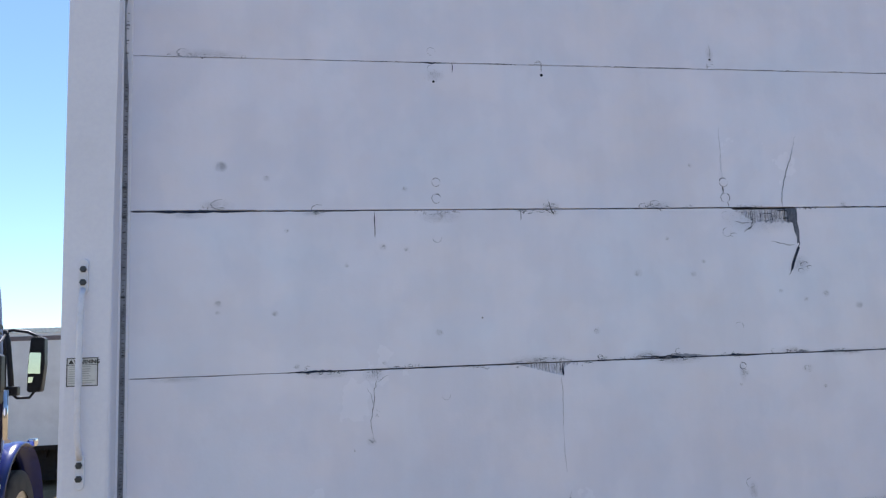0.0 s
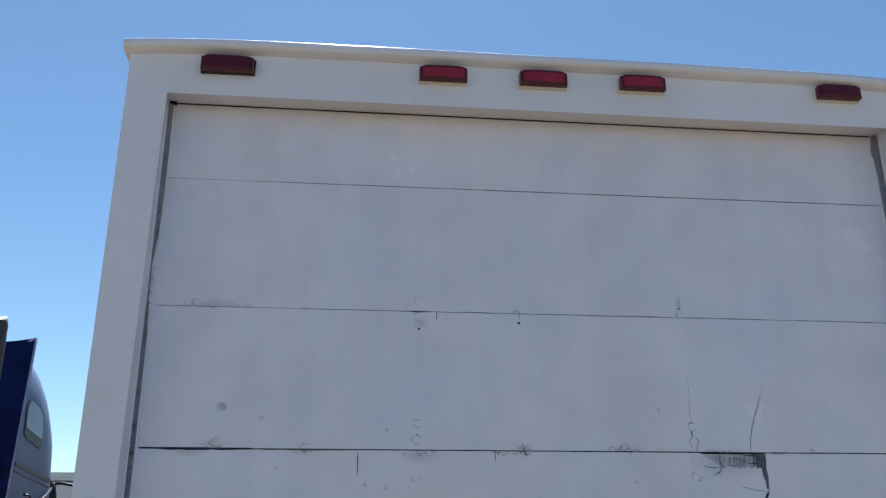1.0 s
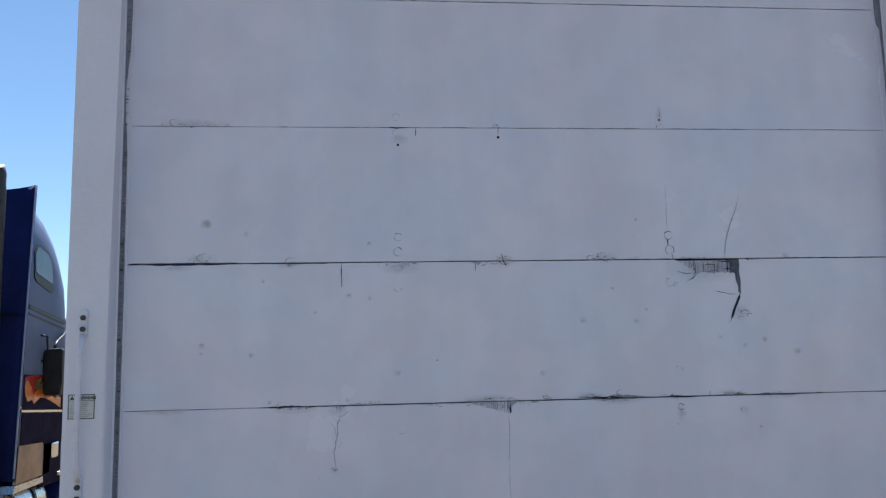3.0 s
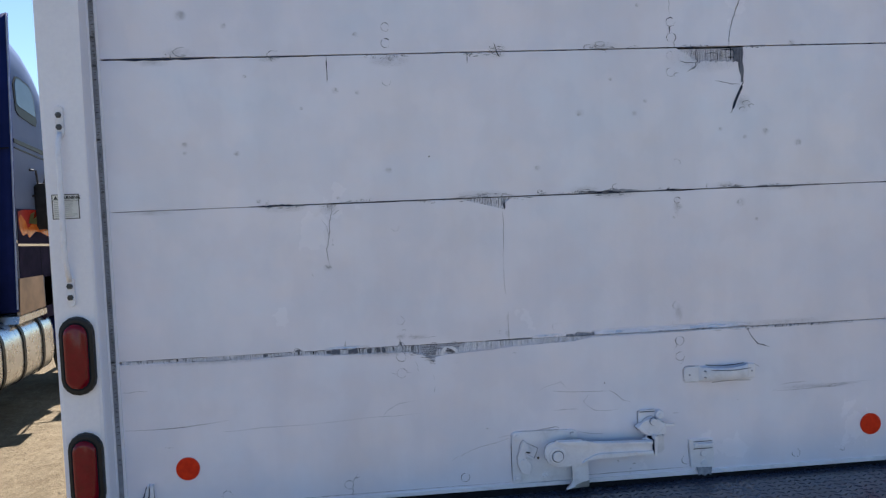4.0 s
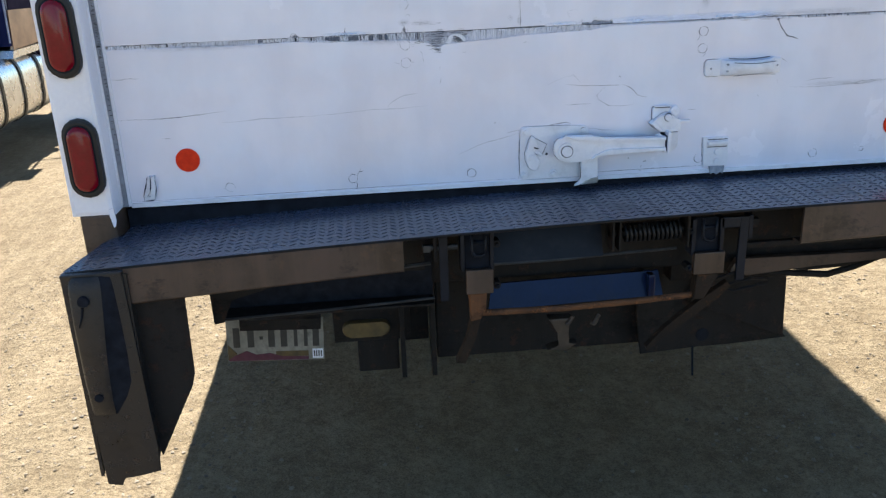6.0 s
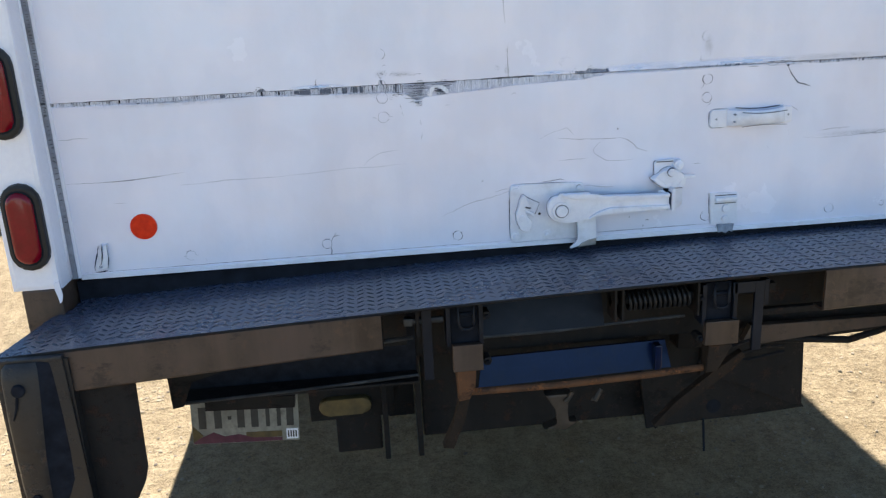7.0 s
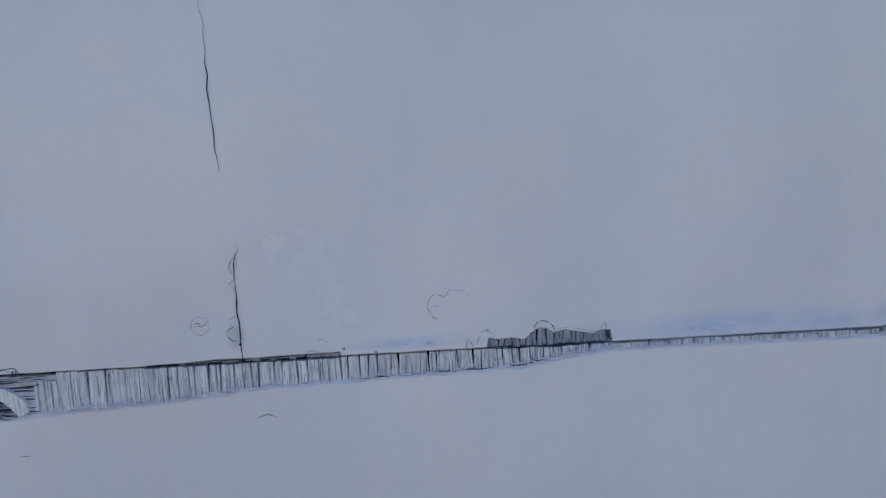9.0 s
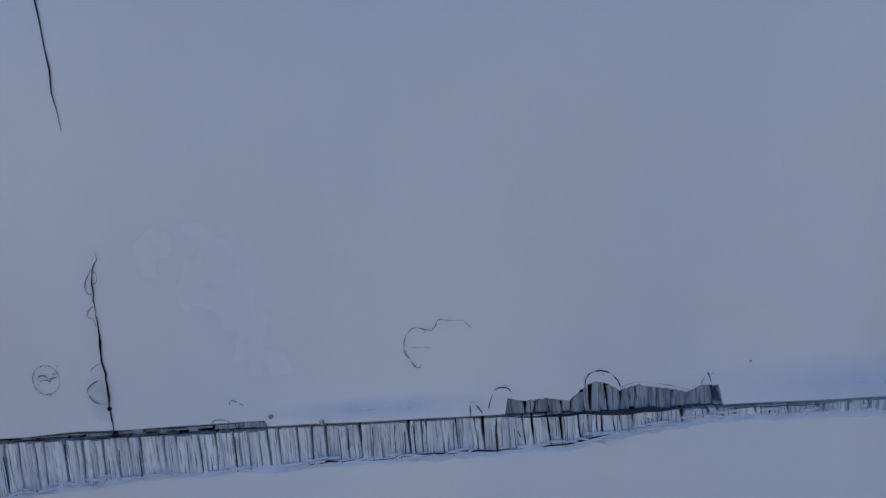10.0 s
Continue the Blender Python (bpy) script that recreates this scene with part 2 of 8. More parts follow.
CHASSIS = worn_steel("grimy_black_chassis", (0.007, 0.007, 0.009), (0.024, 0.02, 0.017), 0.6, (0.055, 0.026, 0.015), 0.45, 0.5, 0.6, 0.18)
DUSTY_BLACK = worn_steel("dust_filmed_black", (0.027, 0.0172, 0.013), (0.08, 0.051, 0.037), 0.9, (0.1, 0.05, 0.026), 0.35, 0.36, 0.25, 0.45)
# blue of the reflected sky is put into the tray's base colour
TRAY = surface("sky_tinted_tray", (0.004, 0.009, 0.036), (0.008, 0.016, 0.055), 5, 0.2, 0.08, bump=0.08, specular=0.4, dirt=(0.02, 0.018, 0.02), dirt_amount=0.5, dirt_scale=9)
LIP = surface("worn_edge_steel", (0.02, 0.021, 0.024), (0.065, 0.065, 0.068), 20, 0.5, 0.1, metal=0.3, bump=0.2)
STRAP = surface("grey_painted_strap", (0.005, 0.007, 0.013), (0.012, 0.015, 0.024), 12, 0.45, 0.1, bump=0.2, specular=0.2, dirt=(0.04, 0.036, 0.034), dirt_amount=0.25, dirt_scale=12)
SPRING = surface("oily_spring_steel", (0.008, 0.008, 0.01), (0.024, 0.024, 0.027), 20, 0.45, 0.1, metal=0.2, bump=0.2, specular=0.3)
HOOK = surface("worn_hook_steel", (0.03, 0.023, 0.018), (0.085, 0.065, 0.05), 18, 0.5, 0.1, metal=0.3, bump=0.3)
RUST_DARK = worn_steel("dark_rust", (0.013, 0.009, 0.007), (0.036, 0.024, 0.016), 0.8, (0.1, 0.044, 0.019), 0.6, 0.7, 0.6, 0.2)
BOLT = surface("dark_bolt_steel", (0.03, 0.032, 0.038), (0.08, 0.082, 0.09), 40, 0.4, 0.1, metal=0.5, bump=0.1)
PLATE = surface("dusty_plate_paint", (0.13, 0.124, 0.108), (0.29, 0.28, 0.245), 14, 0.6, 0.1, dirt=(0.05, 0.045, 0.04), dirt_amount=0.7, dirt_scale=16)
RUST = worn_steel("rusty_steel", (0.045, 0.023, 0.014), (0.14, 0.062, 0.027), 0.95, (0.34, 0.13, 0.042), 0.75, 0.65, 0.8, 0.3)
BARE_STEEL = surface("dull_steel", (0.16, 0.16, 0.16), (0.34, 0.34, 0.34), 20, 0.4, 0.12, metal=0.8, bump=0.2, dirt=(0.12, 0.08, 0.05), dirt_amount=0.4, dirt_scale=18)
GALVANISED = surface("zinc_plated_steel", (0.42, 0.43, 0.44), (0.62, 0.63, 0.64), 30, 0.35, 0.1, metal=0.7, bump=0.2, dirt=(0.3, 0.26, 0.2), dirt_amount=0.4, dirt_scale=25)
BLACK_RUBBER = surface("black_rubber", (0.008, 0.008, 0.009), (0.02, 0.02, 0.022), 12, 0.45, 0.1, bump=0.2, dirt=(0.06, 0.055, 0.05), dirt_amount=0.2, dirt_scale=7, specular=0.3)
TYRE = surface("dusty_tyre", (0.02, 0.019, 0.018), (0.06, 0.055, 0.048), 5, 0.85, 0.08, bump=0.4, grain=60)
RED_LENS = lens_material("red_plastic_lens", (0.17, 0.0015, 0.009), 0.09)
MARKER_LENS = lens_material("crimson_marker_lens", (0.32, 0.02, 0.05), 0.22)
DARK_LENS = lens_material("dark_marker_lens", (0.09, 0.004, 0.014), 0.25)
AMBER = surface("dusty_amber_lens", (0.06, 0.042, 0.016), (0.13, 0.09, 0.03), 22, 0.6, 0.1, bump=0.15, dirt=(0.03, 0.024, 0.018), dirt_amount=0.6, dirt_scale=14)
REFLECTOR = surface("orange_red_reflector", (0.56, 0.018, 0.003), (0.72, 0.035, 0.004), 60, 0.3, 0.05, bump=0.3, grain=260, specular=0.2)
CREAM = surface("aged_cream_plastic", (0.68, 0.63, 0.57), (0.78, 0.73, 0.68), 20, 0.5)
LABEL_WHITE = surface("label_vinyl", (0.6, 0.6, 0.58), (0.7, 0.7, 0.68), 30, 0.45)
LABEL_BLACK = surface("label_ink", (0.02, 0.02, 0.02), (0.04, 0.04, 0.04), 30, 0.5)
LABEL_GREY = surface("label_small_print", (0.38, 0.38, 0.37), (0.46, 0.46, 0.45), 30, 0.5)
SAND = sand_material()


# ---- building helpers ----
def part(name, bm, material_used, parent, label="", smooth=False):
    me = bpy.data.meshes.new(name)
    bmesh.ops.recalc_face_normals(bm, faces=bm.faces)
    bm.to_mesh(me)
    bm.free()
    me.materials.append(material_used)
    if smooth:
        for poly in me.polygons:
            poly.use_smooth = True
    ob = new(name, me)
    ob.parent = parent
    if label:
        tagged(ob, label)
    return ob


def thing(name, x, y, z, turn, label, category, kind="", group=""):
    ob = new(name)
    ob.matrix_world = pose(x, y, z, 0, 0, turn)
    return tagged(ob, label, category, group, kind)


def soften(bm, edges, width, segments=2):
    bmesh.ops.bevel(bm, geom=list(edges), offset=width, segments=segments, profile=0.6, affect="EDGES")


def block(bm, x0, x1, y0, y1, z0, z1, soft=0.0, segments=2):
    made = bmesh.ops.create_cube(bm, size=1.0)["verts"]
    for v in made:
        v.co = Vector((x0 + (v.co.x + 0.5) * (x1 - x0), y0 + (v.co.y + 0.5) * (y1 - y0), z0 + (v.co.z + 0.5) * (z1 - z0)))
    if soft:
        soften(bm, {e for v in made for e in v.link_edges}, soft, segments)
    return bm


def blocked(x0, x1, y0, y1, z0, z1, soft=0.0, segments=2):
    return block(bmesh.new(), x0, x1, y0, y1, z0, z1, soft, segments)


def plate(bm, outline, y0, y1, soft=0.0, axis="y"):
    """An outline (two coordinates a corner) given a thickness from y0 to y1 along an axis."""
    place = {"y": lambda a, b, d: (a, d, b), "x": lambda a, b, d: (d, a, b), "z": lambda a, b, d: (a, b, d)}[axis]
    near = [bm.verts.new(place(a, b, y0)) for a, b in outline]
    far = [bm.verts.new(place(a, b, y1)) for a, b in outline]
    front = bm.faces.new(near)
    bm.faces.new(far[::-1])
    n = len(outline)
    for i in range(n):
        bm.faces.new((near[i], far[i], far[(i + 1) % n], near[(i + 1) % n]))
    if soft:
        soften(bm, front.edges, soft)
    return bm


def capsule(cx, cz, width, height, steps=8):
    """The outline of an upright slot with round ends."""
    r, h = width / 2, height / 2 - width / 2
    top = [(cx + r * math.cos(math.pi * i / steps), cz + h + r * math.sin(math.pi * i / steps)) for i in range(steps + 1)]
    low = [(cx - r * math.cos(math.pi * i / steps), cz - h - r * math.sin(math.pi * i / steps)) for i in range(steps + 1)]
    return top + low


def rod(bm, points, radius, sides=10, radii=None):
    """A round bar, hose or wire along some points."""
    pts = [Vector(p) for p in points]
    rings = []
    up = Vector((0.31, 0.17, 0.93))
    for i, p in enumerate(pts):
        way = (pts[min(i + 1, len(pts) - 1)] - pts[max(i - 1, 0)]).normalized()
        a = way.cross(up).normalized()
        b = way.cross(a)
        r = radii[i] if radii else radius
        rings.append([bm.verts.new(p + r * (math.cos(2 * math.pi * k / sides) * a + math.sin(2 * math.pi * k / sides) * b)) for k in range(sides)])
    for q, s in zip(rings, rings[1:]):
        for k in range(sides):
            bm.faces.new((q[k], q[(k + 1) % sides], s[(k + 1) % sides], s[k]))
    bm.faces.new(rings[0][::-1])
    bm.faces.new(rings[-1])
    return bm


def disc(bm, cx, cz, radius, y0, y1, sides=20, soft=0.0):
    return plate(bm, [(cx + radius * math.cos(2 * math.pi * i / sides), cz + radius * math.sin(2 * math.pi * i / sides)) for i in range(sides)], y0, y1, soft)


def rough_line(points, seed, step=0.008, wander=0.0018):
    """Points along a broken line that wanders as a crack does."""
    rng = random.Random(seed)
    out = []
    for (x0, z0), (x1, z1) in zip(points, points[1:]):
        n = max(1, int(math.hypot(x1 - x0, z1 - z0) / step))
        for i in range(n):
            f = i / n
            out.append((x0 + (x1 - x0) * f + rng.uniform(-wander, wander), z0 + (z1 - z0) * f + rng.uniform(-wander, wander)))
    out.append(points[-1])
    return out


def smooth_line(points, n=6):
    """A rounded line through some points."""
    out = []
    last = len(points) - 1
    for i in range(last):
        a, b, c, d = (Vector(points[max(0, min(last, i + k))]) for k in (-1, 0, 1, 2))
        for j in range(n):
            u = j / n
            q = 0.5 * (2 * b + (c - a) * u + (2 * a - 5 * b + 4 * c - d) * u * u + (3 * b - a - 3 * c + d) * u ** 3)
            out.append((q.x, q.y))
    out.append(points[-1])
    return out


def ribbon(bm, line, y, width, seed=0, taper=True):
    """A fine open crack: a strip of uneven width along a line on the door's face."""
    rng = random.Random(seed)
    rows = []
    n = len(line)
    for i, (x, z) in enumerate(line):
        xa, za = line[max(i - 1, 0)]
        xb, zb = line[min(i + 1, n - 1)]
        l = math.hypot(xb - xa, zb - za) or 1.0
        nx, nz = -(zb - za) / l, (xb - xa) / l
        w = 0.5 * width * rng.uniform(0.45, 1.3)
        if taper:
            w *= min(1.0, 0.2 + 3.0 * min(i, n - 1 - i) / max(1, n - 1))
        rows.append((bm.verts.new((x + nx * w, y, z + nz * w)), bm.verts.new((x - nx * w, y, z - nz * w))))
    for (a, b), (c, d) in zip(rows, rows[1:]):
        bm.faces.new((a, b, d, c))
    return bm


# ---- ground ----
def spread_steps(inner0, inner1, fine, reach):
    mid = list(np.arange(inner0, inner1 + fine / 2, fine))
    out, s, v = [], fine, inner1
    while v < reach:
        s *= 1.35
        v += s
        out.append(v)
    low, s, v = [], fine, inner0
    while v > -reach:
        s *= 1.35
        v -= s
        low.append(v)
    return np.array(low[::-1] + mid + out)


def ground_height(x, y):
    near = max(0.0, 1.0 - max(0.0, math.hypot(x + 1, y - 3) - 14) / 20)
    h = 0.035 * noise.noise((x * 0.45, y * 0.3, 2.0)) + 0.016 * noise.noise((x * 1.7, y * 1.1, 5.0)) + 0.009 * noise.noise((x * 5.5, y * 5.5, 9.0))
    ruts = 0.02 * math.sin((x + 0.25 * y) * 5.2 + 1.5 * noise.noise((x * 0.6, y * 0.35, 1.0))) * max(0.0, noise.noise((x * 0.4, y * 0.4, 7.0)))
    slope = min(1.0, max(0.0, (-1.5 - x) / 2.3))
    return near * (h + ruts) - 0.012 - 0.3 * slope * slope * (3 - 2 * slope)


def build_ground():
    xs, ys = spread_steps(-7.0, 3.0, 0.075, 1500), spread_steps(-4.0, 9.0, 0.075, 1500)
    verts = [(x, y, ground_height(x, y)) for y in ys for x in xs]
    w = len(xs)
    faces = [(j * w + i, j * w + i + 1, (j + 1) * w + i + 1, (j + 1) * w + i) for j in range(len(ys) - 1) for i in range(w - 1)]
    me = bpy.data.meshes.new("ground")
    me.from_pydata(verts, [], faces)
    for poly in me.polygons:
        poly.use_smooth = True
    me.materials.append(SAND)
    tagged(new("ground", me), "pale sandy dirt yard with tyre ruts and grit", "ground", kind="structure")


build_ground()

# ---- the box truck: shell and rear frame ----
X0, X1 = -1.285, 1.229          # outer sides of the cargo body
D0, D1 = -1.158, 1.11          # the roller door's sides
FRONT = -0.09                   # face of the rear frame
SEAMS = (1.057, 1.479, 1.881, 2.280, 2.675, 3.066, 3.34)
HEAD = 3.314
TOP = 3.465
truck = thing("box_truck", 0, 0, 0, 0, "white box truck parked on dirt with a scuffed panelled rear door", "truck")


def build_shell():
    bm = bmesh.new()
    block(bm, X0 + 0.012, X0 + 0.04, -0.02, 5.6, 1.02, TOP - 0.02)
    block(bm, X1 - 0.04, X1 - 0.012, -0.02, 5.6, 1.02, TOP - 0.02)
    block(bm, X0 + 0.012, X1 - 0.012, 5.56, 5.6, 1.02, TOP - 0.02)
    block(bm, X0 + 0.04, X1 - 0.04, 0.06, 5.56, 0.98, 1.03)
    part("cargo_body", bm, FRAME_WHITE, truck, "plain white cargo box walls")
    bm = bmesh.new()
    n = 14
    rim = [(X0 + (X1 - X0) * i / n, TOP + 0.022 * (1 - (2 * i / n - 1) ** 4) - 0.01) for i in range(n + 1)]
    plate(bm, rim + [(X1, TOP - 0.05), (X0, TOP - 0.05)], -0.02, 5.6)
    part("roof", bm, FRAME_WHITE, truck)
    # posts and header of one rear frame round the opening
    bm = bmesh.new()
    plate(bm, [(X0, 1.063), (D0 - 0.018, 1.063), (D0 - 0.018, HEAD), (D1 + 0.012, HEAD), (D1 + 0.012, 1.063), (X1, 1.063), (X1, TOP - 0.012), (X0, TOP - 0.012)], FRONT, 0.05, 0.013)
    part("rear_frame", bm, FRAME_WHITE, truck, "white rounded rear door frame")
    part("head_gap", blocked(D0 - 0.012, D0 + 0.006, -0.0125, 0.004, HEAD - 0.008, HEAD + 0.003), GAP_SHADE, truck)
    part("head_gap", blocked(D0 - 0.01, D1 + 0.006, -0.003, 0.004, HEAD - 0.003, HEAD + 0.004), GAP_SHADE, truck)
    # drip moulding along the roof's rear edge, drooping at its ends
    bm = bmesh.new()
    n, rows = 40, []
    for i in range(n + 1):
        x = X0 - 0.012 + (X1 - X0 + 0.024) * i / n
        u = abs(2 * i / n - 1)
        z = TOP + 0.018 - 0.02 * u ** 6
        lip = 0.034 + 0.004 * noise.noise((x * 2, 0, 3))
        ring = [(FRONT - 0.002, z - 0.04), (FRONT - lip * 0.7, z - 0.034), (FRONT - lip, z - 0.026), (FRONT - lip * 0.9, z - 0.006), (FRONT - 0.012, z + 0.006), (0.03, z + 0.008), (0.03, z - 0.04)]
        rows.append([bm.verts.new((x, y, q)) for y, q in ring])
    for a, b in zip(rows, rows[1:]):
        for k in range(7):
            bm.faces.new((a[k], a[(k + 1) % 7], b[(k + 1) % 7], b[k]))
    bm.faces.new(rows[0])
    bm.faces.new(rows[-1][::-1])
    part("drip_moulding", bm, FRAME_WHITE, truck, "thin drooping roof moulding", True)


build_shell()


# ---- the rear door ----
def band_floor(x):
    """Lower edge of the broken strip along the lowest joint."""
    marks = ((-1.2, 1.4725), (-0.85, 1.469), (-0.70, 1.471), (-0.54, 1.4655), (-0.40, 1.463), (-0.345, 1.458), (-0.318, 1.4405),
             (-0.296, 1.447), (-0.226, 1.4525), (-0.13, 1.4575), (-0.09, 1.462), (0.0, 1.4645), (0.09, 1.467), (0.112, 1.471), (0.15, 1.4755), (0.3, 1.4745), (0.5, 1.4775), (1.2, 1.4775))
    for (a, za), (b, zb) in zip(marks, marks[1:]):
        if a <= x <= b:
            return za + (zb - za) * (x - a) / (b - a)
    return 1.477


def open_joint(x, joint):
    """Half the width of a joint: paint has bridged some stretches."""
    if joint == 5:
        return 0.00005 if -1.02 < x < -0.92 else 0.0005 if x < -0.2 else 0.0009
    if joint == 4:
        return 0.0009 if -0.44 < x < -0.37 else 0.00028
    if joint == 2:
        return 0.00012 if x < -0.79 else 0.0005 if x < -0.77 or x > 0.8 else 0.001
    if joint == 1:
        return 0.0004 if x > 0.12 else 0.001
    return 0.0012


def panel_edge(x, row):
    """The upper and lower edges of a door board, a little uneven."""
    low = SEAMS[row] + open_joint(x, row) * (1 + 0.5 * noise.noise((x * 7, row, 1.0)) + 0.5 * noise.noise((x * 40, row, 2.0)))
    high = SEAMS[row + 1] - open_joint(x, row + 1) * (1 + 0.5 * noise.noise((x * 7, row, 3.0)) + 0.5 * noise.noise((x * 40, row, 4.0)))
    if row == 0:
        low = SEAMS[0] + 0.006
        high = min(band_floor(x) + 0.0012 * noise.noise((x * 60, 0, 5.0)) + 0.0008 * noise.noise((x * 190, 0, 6.0)), 1.4775)
    if row == 1:
        low += chip_above(x)
    if row == 3 and -1.15 < x < -0.86:
        low += 0.0015
    if row == 2:
        high -= chip_patch(x)
    if row == 1:
        high -= chip_low(x)
    return low, high


def chip_above(x):
    """Bites out of the lower edge of the second board."""
    h = 0.0
    if 0.067 < x < 0.15:
        marks = ((0.067, 0.0068), (0.074, 0.0052), (0.084, 0.0062), (0.092, 0.0045), (0.097, 0.0085), (0.102, 0.0115), (0.107, 0.0105), (0.112, 0.0072), (0.12, 0.0095), (0.132, 0.0075), (0.138, 0.006), (0.143, 0.0085), (0.15, 0.008))
        h = float(np.interp(x, [m[0] for m in marks], [m[1] for m in marks])) + 0.0003 * math.sin(x * 1900)
    if -0.16 < x < -0.031:
        h = float(np.interp(x, (-0.16, -0.12, -0.06, -0.031), (0.0003, 0.0015, 0.0021, 0.0026)))
    for c, w, a in ((-0.402, 0.005, 0.012), (-0.552, 0.003, 0.009), (-0.68, 0.009, 0.006)):
        if abs(x - c) < w:
            h = max(h, a * math.sqrt(max(0.0, 1 - ((x - c) / w) ** 2)))
    return h


def chip_patch(x):
    """The broken place under the third joint."""
    if not 0.41 < x < 0.605:
        return 0.0
    f = (x - 0.41) / 0.195
    return (0.042 * min(1.0, f * 3.2) if f < 0.85 else 0.046) * (0.85 + 0.3 * abs(noise.noise((x * 60, 0, 8)))) * (1 if f < 0.97 else 0.4)


def chip_low(x):
    """The torn place under the second joint from below, left of the long crack."""
    if -0.215 < x < -0.072:
        f = (x + 0.215) / 0.143
        return 0.032 * min(1.0, f * 1.25) if f < 0.86 else 0.012 * (1 - f) / 0.14
    return 0.0006 + 0.0022 * max(0.0, noise.noise((x * 13, 0, 11.0)))


def build_panel(row):
    """One board across the door: a thick skin with worn edges."""
    bm = bmesh.new()
    steps = 1500 if row < 2 else 700 if row == 2 else 240
    rows = []
    for i in range(steps + 1):
        x = D0 + 0.0012 + (D1 - D0 - 0.0024) * i / steps
        low, high = panel_edge(x, row)
        rim = 0.0022 if row == 0 else 0.0009
        rows.append([bm.verts.new(c) for c in ((x, 0.016, low), (x, 0.0018, low), (x, 0.0, low + rim), (x, 0.0, high - rim), (x, 0.0018, high), (x, 0.016, high))])
    for a, b in zip(rows, rows[1:]):
        for k in range(5):
            bm.faces.new((a[k], b[k], b[k + 1], a[k + 1]))
    bm.faces.new(rows[0])
    bm.faces.new(rows[-1][::-1])
    return part("door_panel", bm, WHITE, door)


bm = blocked(D0 - 0.02, D1 + 0.02, 0.022, 0.04, SEAMS[0] + 0.004, HEAD + 0.02)
door = part("rear_door", bm, GAP_SHADE, truck, "white roller door of six scuffed boards")
panels = [build_panel(i) for i in range(6)]


def slats(name, x0, x1, low, high, y, narrow, wide, material_used, seed, parent, skip=0.0):
    """Upright splinters of torn plywood side by side, with dark slits between them."""
    rng = random.Random(seed)
    bm = bmesh.new()
    x = x0
    while x < x1:
        w = rng.uniform(narrow, wide)
        a, b = low(x + w / 2), high(x + w / 2)
        if rng.random() >= skip and b - a > 0.001:
            d = y + rng.uniform(-0.0004, 0.0007)
            lean = rng.uniform(-0.0011, 0.0011)
            q = rng.random()
            s = rng.uniform(0.00012, 0.0003) if q < 0.5 else rng.uniform(0.0003, 0.0006) if q < 0.62 else 0.0
            foot, head = rng.uniform(0, 0.0012), rng.uniform(0, 0.0006)
            cross = ((s, 0.006), (s, 0.0007), (w * 0.14, 0.0001), (w * 0.85, 0.0), (w - s * 0.5, 0.0006), (w - s * 0.5, 0.006))
            c = []
            for u in (0, 0.25, 0.5, 0.75, 1):
                z = a + foot + (b - head - a - foot) * u
                sway = lean * u + rng.uniform(-0.00022, 0.00022)
                c.append([bm.verts.new((x + q2 + sway, d + e, z)) for q2, e in cross])
            for p0, p1 in zip(c, c[1:]):
                for k in range(5):
                    bm.faces.new((p0[k], p0[k + 1], p1[k + 1], p1[k]))
            bm.faces.new(c[0])
            bm.faces.new(c[-1][::-1])
        x += w
    return tagged(part(name, bm, material_used, parent), kind="stuff")


def seam_low(x):
    return band_floor(x) - 0.001


def seam_high(x):
    return SEAMS[1] + (0.0005 if not -0.165 < x < -0.031 else -0.0003)


slats("splinter_strip", -1.15, -0.56, seam_low, lambda x: SEAMS[1] + 0.001, 0.0022, 0.0016, 0.005, SPLINTER, 3, door, 0.015)
slats("splinter_strip", -0.56, -0.345, seam_low, lambda x: SEAMS[1] + 0.001 + 0.8 * chip_above(x), 0.002, 0.0016, 0.005, SPLINTER, 4, door, 0.01)
slats("splinter_strip", -0.222, 0.106, seam_low, seam_high, 0.0012, 0.0013, 0.0066, SPLINTER, 5, door, 0.0)
slats("splinter_strip", 0.105, 1.07, seam_low, lambda x: SEAMS[1] - 0.0003, 0.0012, 0.0016, 0.005, SPLINTER, 6, door, 0.03)
slats("splinter_strip", -0.14, -0.033, lambda x: SEAMS[1] + 0.0002, lambda x: SEAMS[1] + chip_above(x) + 0.0004, 0.0032, 0.004, 0.012, SPLINTER_GREY, 7, door)
slats("splinter_strip", 0.0665, 0.1505, lambda x: SEAMS[1] + 0.0004, lambda x: SEAMS[1] + chip_above(x) + 0.002, 0.0018, 0.002, 0.006, SPLINTER_GREY, 8, door)
slats("splinter_strip", -0.34, -0.224, lambda x: SEAMS[1] + 0.0003, lambda x: SEAMS[1] + chip_above(x) + 0.001, 0.004, 0.002, 0.005, SPLINTER_GREY, 9, door)
for cx, half in ((-0.402, 0.005), (-0.552, 0.003), (-0.68, 0.009)):
    slats("splinter_strip", cx - half, cx + half, lambda x: SEAMS[1] + 0.0003, lambda x: SEAMS[1] + chip_above(x) + 0.0008, 0.0025, 0.0016, 0.003, SPLINTER_GREY, int(abs(cx) * 1000), door)
slats("splinter_strip", 0.41, 0.605, lambda x: SEAMS[3] - chip_patch(x) - 0.001, lambda x: SEAMS[3] - 0.004, 0.005, 0.0025, 0.008, SPLINTER, 10, door, 0.02)
